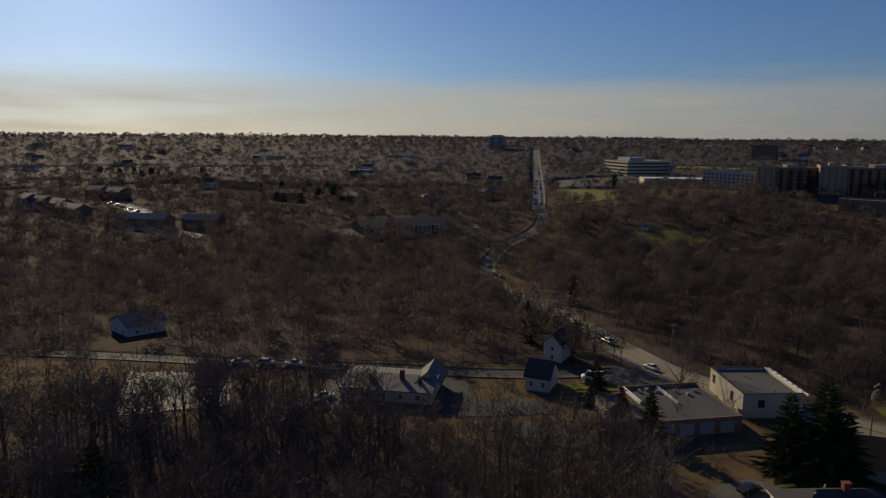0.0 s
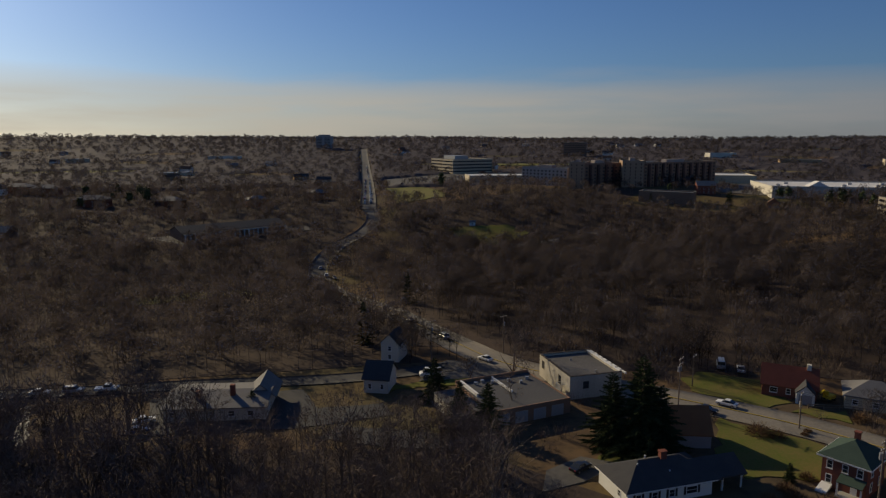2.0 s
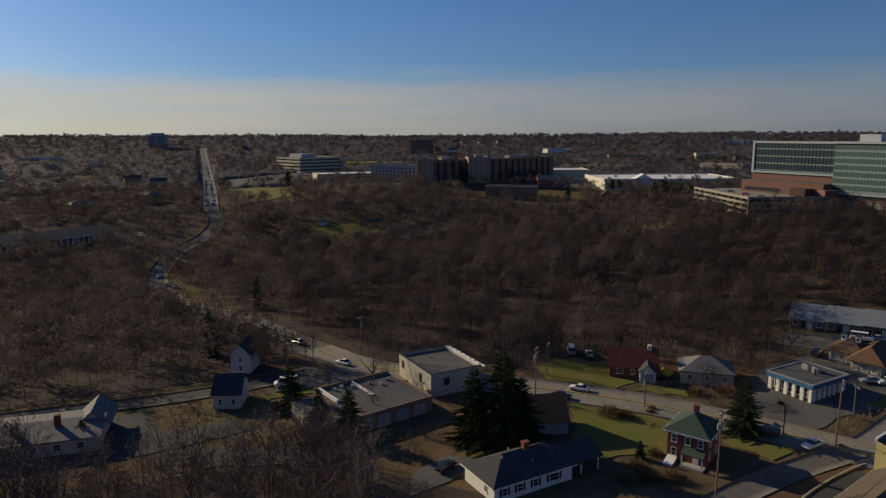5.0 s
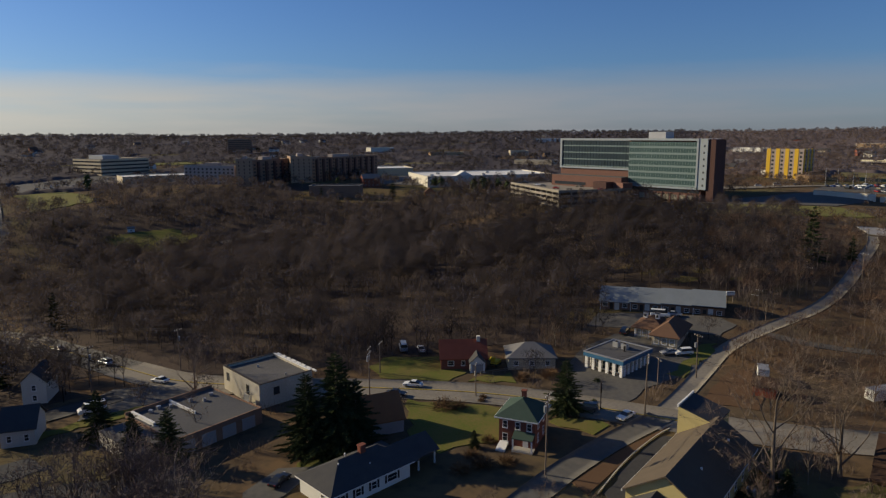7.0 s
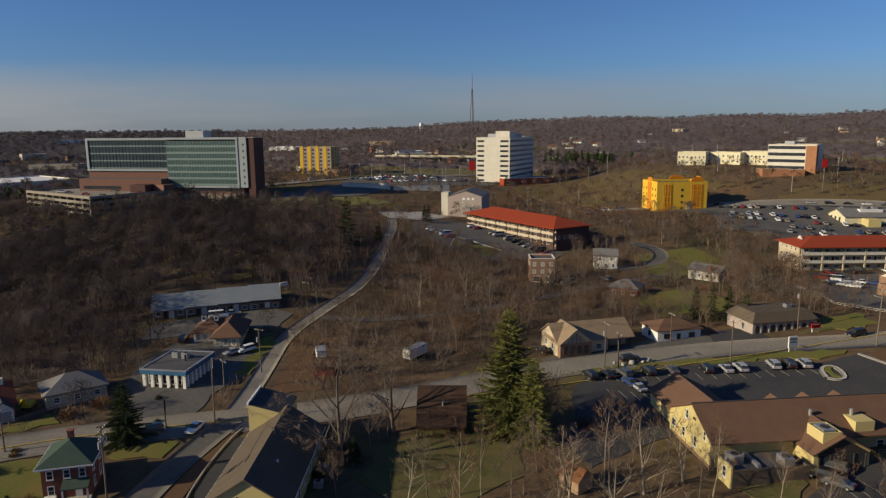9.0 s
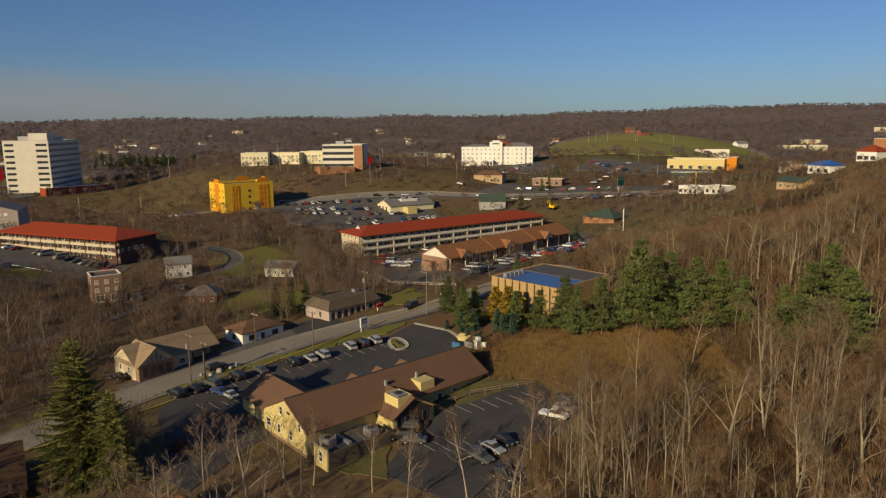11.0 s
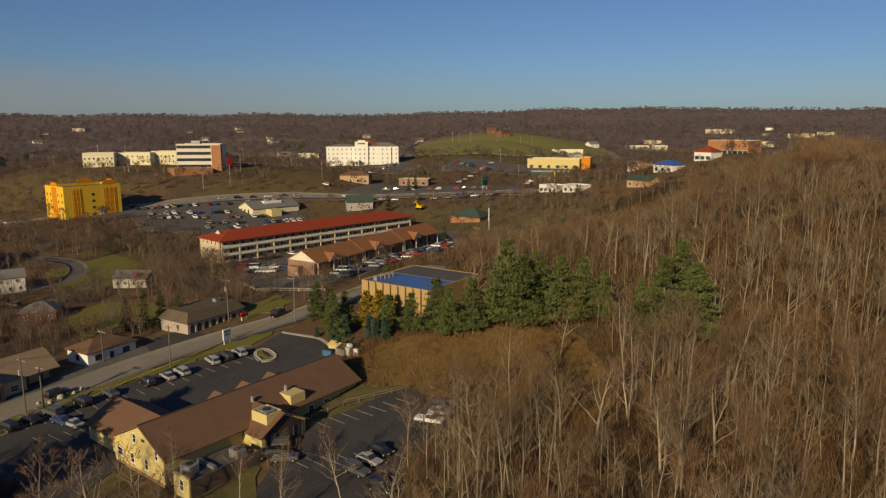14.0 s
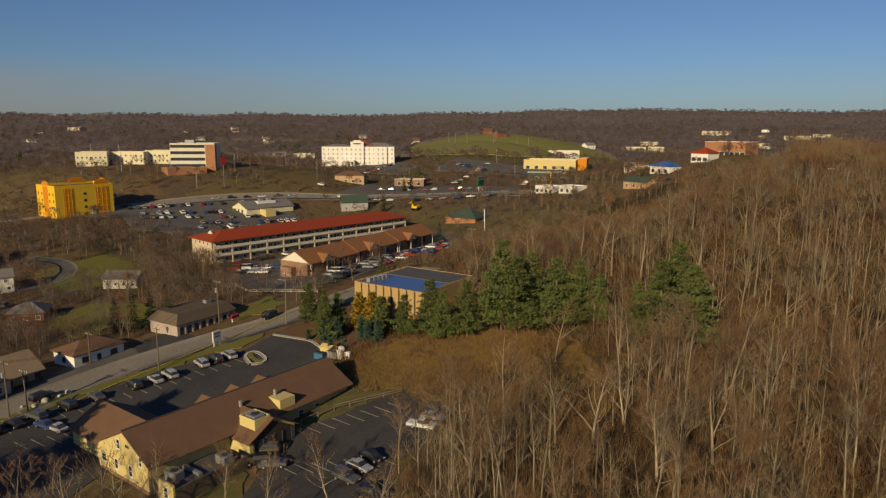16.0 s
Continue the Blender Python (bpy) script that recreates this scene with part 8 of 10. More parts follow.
dumpster(146.5, -41.0, 30, "blue_fascia", "blue metal skip behind the restaurant")
dumpster(145.0, -43.5, 30, "grey_metal", "grey metal skip behind the restaurant")
for x, y, turn, h in ((143.6, -44.4, 20, 1.9), (142.4, -45.8, 35, 1.5), (144.6, -45.2, 10, 2.2)):
    ob = thing("utility_cabinet", pose(x, y, height(x, y) + 0.1, 0, 0, turn), "pale grey utility cabinet behind the restaurant", "cabinet", "utility cabinets")
    part("body", B((-0.6, 0.6, -0.4, 0.4, 0, h)), "white_trim", ob), part("door", B((-0.5, 0.5, -0.44, -0.4, 0.15, h - 0.15)), "pale_wall", ob)
for x, y, r in ((159, 13.5, 0.5), (160.5, 11.5, 0.7), (161.5, 9.0, 0.45), (162.2, 7.4, 0.6), (160.0, 15.5, 0.4)):
    bm = bmesh.new()
    bmesh.ops.create_icosphere(bm, subdivisions=2, radius=r)
    for v in bm.verts:
        v.co *= 1 + 0.3 * noise.noise(v.co * 2 + Vector((x, y, 0)))
    me = bpy.data.meshes.new("boulder")
    bm.to_mesh(me), bm.free()
    me.materials.append(MATS["concrete"])
    ob = new("boulder", me)
    ob.location = (x, y, height(x, y) + 0.3 * r + 0.15)
    tagged(ob, "pale rounded boulder in the roadside bed", "boulder", "roadside boulders")


def excavator(x, y, turn, big, label):
    ob = thing("excavator", pose(x, y, height(x, y) + 0.4, 0, 0, turn), label, "excavator")
    s = big
    for side in (-1.2, 0.7):
        part("track", B((-1.6 * s, 1.6 * s, side * s, (side + 0.5) * s, 0, 0.7 * s)), "tyre", ob)
    part("body", prism([(-1.6 * s, 0.7 * s), (1.2 * s, 0.7 * s), (1.2 * s, 1.4 * s), (-0.2 * s, 1.6 * s), (-1.6 * s, 1.6 * s)], 1.1 * s), "sign_yellow", ob)
    part("cab", B((0.0, 1.1 * s, -1.0 * s, -0.1 * s, 1.4 * s, 2.6 * s)), "sign_yellow", ob)
    part("boom", prism([(0.8 * s, 1.4 * s), (2.6 * s, 3.6 * s), (4.2 * s, 3.0 * s), (4.1 * s, 2.75 * s), (2.7 * s, 3.2 * s), (1.2 * s, 1.3 * s)], 0.18 * s), "sign_yellow", ob)


excavator(107, 130.5, 200, 0.8, "small yellow excavator beside the house")
excavator(333, -172, 120, 1.5, "tan excavator on a heap of stone")

# ---- trees ----
def limb(V, F, p0, p1, r0, r1, n):
    d = (p1 - p0)
    d = d / (np.linalg.norm(d) + 1e-9)
    a = np.cross(d, (0.0, 0.0, 1.0) if abs(d[2]) < 0.9 else (1.0, 0.0, 0.0))
    a = a / np.linalg.norm(a)
    b = np.cross(d, a)
    k = len(V)
    for p, r in ((p0, r0), (p1, r1)):
        for i in range(n):
            w = 2 * math.pi * i / n
            V.append(p + r * (math.cos(w) * a + math.sin(w) * b))
    for i in range(n):
        j = (i + 1) % n
        F.append((k + i, k + j, k + n + j))
        F.append((k + i, k + n + j, k + n + i))


def sliver(V, F, p, d, w, rng):
    a = np.cross(d, rng.normal(size=3))
    a = a / (np.linalg.norm(a) + 1e-9) * w
    k = len(V)
    V.extend((p - a, p + a, p + d))
    F.append((k, k + 1, k + 2))


def grow(rng, tall, spread, lean, limbs, twigs, depth, clear_stem, trunk_r, twig_len=1.3, twig_w=0.018):
    """Corners and faces of the wood and of the twigs of a leafless tree."""
    TV, TF, CV, CF = [], [], [], []

    def branch(p, d, length, r, level):
        steps = 4 if level == 0 else (3 if level < 2 else (2 if level == 2 else 1))
        q, dirn = p.copy(), d / np.linalg.norm(d)
        sides = 6 if level == 0 else (4 if level == 1 else 3)
        nodes = []
        for s in range(steps):
            bend = rng.normal(size=3) * (0.06 if level == 0 else 0.17)
            bend[2] += 0.0 if level == 0 else 0.10
            dirn = dirn + bend
            dirn /= np.linalg.norm(dirn)
            nq = q + dirn * length / steps
            ra, rb = r * (1 - 0.75 * s / steps), r * (1 - 0.75 * (s + 1) / steps)
            limb(TV, TF, q, nq, ra, rb, sides)
            nodes.append((q, nq, rb, dirn.copy()))
            q = nq
        if level >= depth:
            for _ in range(twigs):
                a, b, rr, dd = nodes[int(rng.integers(0, steps))]
                t = dd + rng.normal(size=3) * 0.6
                t[2] += 0.25
                sliver(CV, CF, a + (b - a) * rng.random(), t / np.linalg.norm(t) * twig_len * rng.uniform(0.5, 1.2), twig_w, rng)
            return
        count = limbs if level == 0 else 3
        for c in range(count):
            f = clear_stem + (1 - clear_stem) * (c + rng.random() * 0.8) / count if level == 0 else 0.25 + 0.7 * (c + rng.random()) / count
            f = min(f, 0.98)
            a, b, rr, dd = nodes[int(f * steps)]
            at = a + (b - a) * (f * steps - int(f * steps))
            w = rng.uniform(0, 2 * math.pi) + c * 2.4
            out = np.array([math.cos(w), math.sin(w), 0.0])
            nd = dd * (0.75 if level == 0 else 0.8) + out * rng.uniform(0.45, 0.95) * lean
            nl = length * (spread * (1.1 - 0.55 * f) if level == 0 else rng.uniform(0.45, 0.7))
            branch(at, nd, nl, max(rr * 0.62, 0.012), level + 1)
        if level == 0:
            branch(q, dirn, length * 0.25, r * 0.25, 1)

    branch(np.zeros(3), np.array([rng.normal() * 0.04, rng.normal() * 0.04, 1.0]), tall * 0.8, trunk_r, 0)
    return [np.array(x, dtype=np.float32 if i % 2 == 0 else np.int32) for i, x in enumerate((TV, TF, CV, CF))]


def tree_proto(seed, name, tall, spread, lean, limbs, twigs, depth, clear_stem, trunk_r, bark, twig, label, twig_len=1.3, twig_w=0.02):
    tv, tf, cv, cf = grow(np.random.default_rng(seed), tall, spread, lean, limbs, twigs, depth, clear_stem, trunk_r, twig_len, twig_w)
    return (mesh_from("trunk", tv, tf, bark), mesh_from("crown", cv, cf, twig), name, label)


def plant(proto, x, y, size, turn, tilt=0.0, sink=0.3, group=""):
    trunk, crown, name, label = proto
    ob = new(name)
    ob.matrix_basis = pose(x, y, height(x, y) - sink, tilt, 0, turn) @ Matrix.Diagonal((size, size, size * 1.0, 1))
    tagged(ob, label, "tree", group)
    link_mesh("trunk", trunk, ob)
    link_mesh("crown", crown, ob)
    return ob


def conifer_proto(seed, name, tall, wide, tiers, material, label, shape=1.0, bare=0.08, droop=0.25, per=9, needle=0.12, dense=9):
    """A conifer: a stem and tiers of boughs, each a fan of drooping needle sprays."""
    rng = np.random.default_rng(seed)
    TV, TF, CV, CF = [], [], [], []
    limb(TV, TF, np.zeros(3), np.array([0, 0, tall * 0.96]), tall * 0.016, 0.03, 6)
    for t in range(tiers):
        f = (t + 0.5) / tiers
        z = tall * (bare + (1 - bare) * f)
        reach = wide * (1 - f) ** shape * rng.uniform(0.7, 1.25) + 0.25
        for b in range(per):
            w = 2 * math.pi * (b + rng.random() * 0.7) / per + t * 1.3
            r = reach * rng.uniform(0.5, 1.15)
            zb = z + rng.uniform(-0.4, 0.4) * tall / tiers
            d = np.array([math.cos(w), math.sin(w), -droop + 0.55 * f])
            limb(TV, TF, np.array([0, 0, zb]), np.array([0, 0, zb]) + d * r, 0.05, 0.015, 3)
            sprays = max(4, int(r * dense))
            for s in range(sprays):
                u = 0.15 + 0.88 * (s + rng.random()) / sprays
                p = np.array([0, 0, zb]) + d * r * u
                for side in (-1, 1, 0):
                    o = np.array([-d[1], d[0], 0]) * side * rng.uniform(0.4, 1.0) + d * 0.6 + np.array([0, 0, rng.uniform(-0.55, 0.25)])
                    sliver(CV, CF, p, o / np.linalg.norm(o) * rng.uniform(0.5, 1.0) * (0.4 + 0.3 * r * (1.1 - u)), needle * rng.uniform(0.5, 1.2), rng)
    return (mesh_from("trunk", np.array(TV), np.array(TF), "bark"), mesh_from("crown", np.array(CV), np.array(CF), material), name, label)


def pine_proto(seed, tall, wide, material, label, tiers=16, per=8, needle=0.085, name="pine"):
    """A pine: whorls of spreading boughs with flat plates of needle tufts and dark gaps between them."""
    rng = np.random.default_rng(seed)
    TV, TF, CV, CF = [], [], [], []
    limb(TV, TF, np.zeros(3), np.array([0, 0, tall * 0.97]), tall * 0.015, 0.04, 6)
    skew = rng.uniform(0, 6.28)
    for t in range(tiers):
        f = (t + rng.uniform(0.1, 0.9)) / tiers
        z = tall * (0.08 + 0.88 * f)
        for b in range(per):
            w = 2 * math.pi * (b + rng.random() * 0.8) / per + t * 0.9
            reach = wide * (1 - f ** 1.5) * rng.uniform(0.5, 1.15) * (1 + 0.2 * math.cos(w - skew)) + 0.45
            base = np.array([0, 0, z + rng.uniform(-0.25, 0.25)])
            tip = base + np.array([math.cos(w) * reach, math.sin(w) * reach, reach * rng.uniform(-0.02, 0.28) + 0.5 * f])
            limb(TV, TF, base, tip, 0.05, 0.02, 3)
            tufts = max(2, int(reach * 1.3))
            for k in range(tufts):
                c = base + (tip - base) * (0.35 + 0.68 * (k + rng.random() * 0.6) / tufts) + rng.normal(size=3) * np.array([0.3, 0.3, 0.1])
                size = (0.42 + 0.08 * reach) * rng.uniform(0.75, 1.25)
                for _ in range(22):
                    d = rng.normal(size=3) * np.array([1, 1, 0.4])
                    d /= np.linalg.norm(d)
                    sliver(CV, CF, c + d * size * 0.3, (d + np.array([0, 0, 0.4])) * size * 0.8, needle * rng.uniform(0.7, 1.5), rng)
    return (mesh_from("trunk", np.array(TV), np.array(TF), "bark"), mesh_from("crown", np.array(CV), np.array(CF), material), name, label)


def in_area(px, py, pts, grow_by):
    """Which of the places lie inside an outline, or within grow_by of it."""
    inside = np.zeros(len(px), bool)
    near = np.zeros(len(px), bool)
    for (x0, y0), (x1, y1) in zip(pts, pts[1:] + pts[:1]):
        dx, dy = x1 - x0, y1 - y0
        if y0 != y1:
            cross = ((y0 > py) != (y1 > py)) & (px < dx * (py - y0) / dy + x0)
            inside ^= cross
        t = np.clip(((px - x0) * dx + (py - y0) * dy) / (dx * dx + dy * dy + 1e-9), 0, 1)
        near |= np.hypot(px - x0 - t * dx, py - y0 - t * dy) < grow_by
    return inside | near


def free_places(px, py):
    ok = np.ones(len(px), bool)
    for kind, data in KEEP_CLEAR:
        pts, by = data
        if kind == "area":
            ok &= ~in_area(px, py, list(pts), by)
        else:
            for (x0, y0), (x1, y1) in zip(pts, pts[1:]):
                dx, dy = x1 - x0, y1 - y0
                t = np.clip(((px - x0) * dx + (py - y0) * dy) / (dx * dx + dy * dy + 1e-9), 0, 1)
                ok &= np.hypot(px - x0 - t * dx, py - y0 - t * dy) > by
    return ok


def scatter(rng, sector, spacing):
    """Uneven places in a sector (bearing from, to; distance from, to), clear of roads and houses."""
    a0, a1, r0, r1 = sector
    n = int(abs(radians(a1 - a0)) / 2 * (r1 * r1 - r0 * r0) / spacing ** 2)
    a = radians(a0) + rng.random(n) * radians(a1 - a0)
    r = np.sqrt(r0 * r0 + rng.random(n) * (r1 * r1 - r0 * r0))
    x, y = r * np.sin(a), r * np.cos(a)
    ok = free_places(x, y)
    return x[ok], y[ok]


def wood_mesh(name, places, protos, rng, lo, hi, label, sink=0.3):
    """Many trees joined into one mesh (wood and twigs)."""
    x, y = places
    z = heights(x, y) - sink
    which = rng.integers(0, len(protos), len(x))
    VV, FF, MM, k = [], [], [], 0
    for i, (V, F, M) in enumerate(protos):
        sel = which == i
        n = sel.sum()
        if n == 0:
            continue
        s = rng.uniform(lo, hi, n)
        w = rng.uniform(0, 2 * math.pi, n)
        c, si = np.cos(w), np.sin(w)
        P = np.empty((n, len(V), 3), np.float32)
        P[:, :, 0] = (V[None, :, 0] * c[:, None] - V[None, :, 1] * si[:, None]) * s[:, None] + x[sel, None]
        P[:, :, 1] = (V[None, :, 0] * si[:, None] + V[None, :, 1] * c[:, None]) * s[:, None] + y[sel, None]
        P[:, :, 2] = V[None, :, 2] * (s * rng.uniform(0.85, 1.15, n))[:, None] + z[sel, None]
        VV.append(P.reshape(-1, 3))
        FF.append((F[None] + (k + np.arange(n) * len(V))[:, None, None]).reshape(-1, 3))
        MM.append(np.tile(M, n))
        k += n * len(V)
    return np.vstack(VV), np.vstack(FF), np.concatenate(MM)


def wood(name, places, protos, rng, lo, hi, label, mats):
    if len(places[0]) == 0:
        return None
    V, F, M = wood_mesh(name, places, protos, rng, lo, hi, label)
    me = mesh_from(name, V, F)
    for m in mats:
        me.materials.append(MATS[m])
    if len(me.polygons) == len(M):
        me.polygons.foreach_set("material_index", M.astype(np.int32))
    return tagged(new(name, me), label, "woodland", kind="stuff")


def stuff_proto(seed, tall, spread, lean, limbs, twigs, depth, clear_stem, trunk_r, twig_len, twig_w):
    tv, tf, cv, cf = grow(np.random.default_rng(seed), tall, spread, lean, limbs, twigs, depth, clear_stem, trunk_r, twig_len, twig_w)
    return np.vstack([tv, cv]), np.vstack([tf, cf + len(tv)]), np.r_[np.zeros(len(tf), np.int32), np.ones(len(cf), np.int32)]


def fuzzy_proto(seed, tall, wide, n, size, w, limbs=6, low=0.3, mid_z=0.62, half_z=0.34, rise_up=0.55):
    """A leafless tree seen from afar: stem, rising limbs, and a rounded haze of twigs."""
    rng = np.random.default_rng(seed)
    V, F = [], []
    lean = np.array([rng.normal() * 0.4, rng.normal() * 0.4, 0])
    mid = np.array([0, 0, tall * low]) + lean * 0.3
    limb(V, F, np.zeros(3), mid, 0.2, 0.15, 3)
    limb(V, F, mid, np.array([0, 0, tall * 0.72]) + lean, 0.15, 0.05, 3)
    tips = []
    for k in range(limbs):
        a = 2 * math.pi * (k + rng.random()) / limbs
        f = low + 0.3 * rng.random()
        e = np.array([math.cos(a) * wide * rng.uniform(0.4, 0.75), math.sin(a) * wide * rng.uniform(0.4, 0.75), tall * rng.uniform(0.6, 0.85)])
        b = np.array([0, 0, tall * f]) + lean * f
        limb(V, F, b, e, 0.09, 0.03, 3)
        tips.append((b, e))
    k0 = len(F)
    for i in range(n):
        d = rng.normal(size=3)
        d /= np.linalg.norm(d)
        q = rng.random() ** 0.38
        if i % 5 < 4:
            # tufts round the limb tips
            b, e = tips[i % limbs]
            c = e + d * np.array([0.42, 0.42, 0.34]) * wide * q
        else:
            c = np.array([0, 0, tall * mid_z]) + lean + d * np.array([wide, wide, tall * half_z]) * q
        t = d * np.array([1, 1, 0.8]) + np.array([0, 0, rise_up]) + rng.normal(size=3) * 0.45
        sliver(V, F, c, t / np.linalg.norm(t) * size * rng.uniform(0.6, 1.4), w * rng.uniform(0.6, 1.3), rng)
    return np.array(V, np.float32), np.array(F, np.int32), np.r_[np.zeros(k0, np.int32), np.ones(len(F) - k0, np.int32)]


def crown_proto(seed, tall, wide, n, size, w, limbs=0, twigs=0, twig=0.04):
    """A leafless tree far off: a thin stem, a rounded uneven shell of spray scales, and fine twigs that stand out of it."""
    rng = np.random.default_rng(seed)
    V, F = [], []
    limb(V, F, np.zeros(3), np.array([0, 0, tall * 0.7]), 0.16, 0.05, 3)
    for k in range(limbs):
        a = 2 * math.pi * (k + rng.random()) / limbs
        limb(V, F, np.array([0, 0, tall * rng.uniform(0.25, 0.45)]), np.array([math.cos(a) * wide * 0.65, math.sin(a) * wide * 0.65, tall * rng.uniform(0.65, 0.85)]), 0.09, 0.03, 3)
    k0 = len(F)
    lobes = rng.normal(size=(6, 3))
    lobes /= np.linalg.norm(lobes, axis=1)[:, None]

    def spot(lo):
        d = rng.normal(size=3)
        d /= np.linalg.norm(d)
        d[2] = d[2] if d[2] > -0.4 else -d[2]
        bulge = 0.75 + 0.4 * max(0.0, float((lobes @ d).max())) ** 4
        return d, np.array([0, 0, tall * 0.57]) + d * np.array([wide, wide, tall * 0.37]) * bulge * (lo + (1 - lo) * rng.random() ** 0.5)
    for i in range(n):
        d, c = spot(0.45)
        nrm = d + rng.normal(size=3) * 0.3
        nrm /= np.linalg.norm(nrm)
        t = np.cross(nrm, rng.normal(size=3)) + np.array([0, 0, 0.3])
        t = t - nrm * (t @ nrm)
        t = t / (np.linalg.norm(t) + 1e-6) * size * rng.uniform(0.6, 1.4)
        a = np.cross(nrm, t)
        a = a / (np.linalg.norm(a) + 1e-6) * w * rng.uniform(0.6, 1.3)
        k = len(V)
        V.extend((c - t * 0.5 - a, c - t * 0.5 + a, c + t * 0.5))
        F.append((k, k + 1, k + 2))
    for i in range(twigs):
        d, c = spot(0.6)
        t = d * np.array([1, 1, 0.7]) + np.array([0, 0, 0.6]) + rng.normal(size=3) * 0.3
        sliver(V, F, c, t / np.linalg.norm(t) * rng.uniform(1.0, 2.0), twig, rng)
    return np.array(V, np.float32), np.array(F, np.int32), np.r_[np.zeros(k0, np.int32), np.ones(len(F) - k0, np.int32)]


def scrub_proto(seed, tall, wide, n, w):
    """A thicket of upright stems."""
    rng = np.random.default_rng(seed)
    V, F = [], []
    for _ in range(n):
        p = np.array([rng.normal() * wide * 0.4, rng.normal() * wide * 0.4, 0])
        d = np.array([rng.normal() * 0.35, rng.normal() * 0.35, 1.0])
        sliver(V, F, p + d * tall * rng.uniform(0, 0.45), d * tall * rng.uniform(0.35, 0.6), w, rng)
    return np.array(V, np.float32), np.array(F, np.int32), np.ones(len(F), np.int32)


rng = np.random.default_rng(7)
def canopy(name, a0, a1, r0, r1, da, k, low, high, label, seed, material):
    """The closed crown roof of far woodland, lying under the ground wherever something else stands."""
    rs3 = np.random.default_rng(seed)
    rings = [r0]
    while rings[-1] < r1:
        rings.append(rings[-1] * (1 + k * (rings[-1] / r0) ** 0.5))
    rings, az = np.array(rings), np.radians(np.arange(a0, a1, da))
    R, A = np.meshgrid(rings, az, indexing="ij")
    A = A + rs3.uniform(-0.3, 0.3, A.shape) * radians(da)
    X, Y = R * np.sin(A), R * np.cos(A)
    tall = rs3.uniform(low, high, X.shape)
    patchy = np.sin(X * 0.013 + 2 * np.sin(Y * 0.011)) * np.sin(Y * 0.017 + 1.5 * np.sin(X * 0.009))
    tall = tall * (1 + 0.22 * patchy)
    open_land = (patchy < -0.75) & (R < 1500)
    ok = free_places(X.ravel(), Y.ravel()).reshape(X.shape) & ~open_land
    ok[0], ok[-1], ok[:, 0], ok[:, -1] = False, False, False, False
    Z = heights(X, Y) + np.where(ok, tall, -3.0)
    n = len(az)
    i, j = np.meshgrid(np.arange(len(rings) - 1), np.arange(n - 1), indexing="ij")
    q = np.stack([i * n + j, i * n + j + 1, (i + 1) * n + j + 1, (i + 1) * n + j], -1)
    keep = (ok[:-1, :-1] | ok[1:, :-1] | ok[:-1, 1:] | ok[1:, 1:])
    q = q[keep]
    tri = np.vstack([q[:, [0, 1, 2]], q[:, [0, 2, 3]]])[:, ::-1]
    me = mesh_from(name, np.stack([X, Y, Z], -1).reshape(-1, 3), tri, material)
    return tagged(new(name, me), label, "woodland", kind="stuff")


KEEP_CLEAR.append(("area", ([(-128, 206), (-110, 197), (-90, 165), (-104, 165)], 2.0)))
# the road bend stays open
KEEP_CLEAR.append(("line", ([(37, 190), (29, 216), (20, 256), (8, 290), (-1, 325)], 9.0)))
# far woods out to the skyline; the western colours hold backlit shade and haze
canopy("canopy_west", -46, 58, 690, 4600, 0.3, 0.014, 1.5, 3.5, "closed woodland on the western hills, shade in its colour", 1, "shaded_far_floor")
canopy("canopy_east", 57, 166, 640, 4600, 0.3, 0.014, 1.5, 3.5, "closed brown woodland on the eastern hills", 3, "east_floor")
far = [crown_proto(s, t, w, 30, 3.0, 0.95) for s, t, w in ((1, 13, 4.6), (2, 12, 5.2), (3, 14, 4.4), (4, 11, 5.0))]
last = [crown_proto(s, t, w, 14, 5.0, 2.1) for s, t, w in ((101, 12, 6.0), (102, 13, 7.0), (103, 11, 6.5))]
for a0, a1, r0, stuff, lb in ((-46, 58, 690, ("shaded_far_wood", "umber_stuff"), "western"), (58, 166, 600, ("far_wood", "brown_far_wood"), "eastern")):
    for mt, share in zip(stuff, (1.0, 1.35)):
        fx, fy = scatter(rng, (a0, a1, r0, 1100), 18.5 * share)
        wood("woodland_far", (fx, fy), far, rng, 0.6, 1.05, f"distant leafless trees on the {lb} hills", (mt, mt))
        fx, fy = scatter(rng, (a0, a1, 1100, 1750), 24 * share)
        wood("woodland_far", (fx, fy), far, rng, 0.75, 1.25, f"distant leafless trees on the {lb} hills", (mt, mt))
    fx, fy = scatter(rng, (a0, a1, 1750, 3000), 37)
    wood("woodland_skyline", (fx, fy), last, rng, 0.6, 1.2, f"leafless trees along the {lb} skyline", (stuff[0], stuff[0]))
half = [crown_proto(s, t, w, 62, 2.0, 0.55, 1, 26, 0.1) for s, t, w in ((5, 14, 4.6), (6, 13, 5.2), (7, 15, 4.4), (8, 12, 4.8), (9, 14, 5.4))]
fx, fy = scatter(rng, (-46, 58, 400, 700), 12.5)
wood("woodland_middle", (fx, fy), half, rng, 0.6, 1.05, "leafless woodland beyond the valley", ("dark_bark", "wood_stuff"))
fx, fy = scatter(rng, (-46, 58, 400, 700), 13.5)
wood("woodland_middle", (fx, fy), half, rng, 0.55, 1.0, "greyish leafless woodland beyond the valley", ("dark_bark", "mauve_spray"))
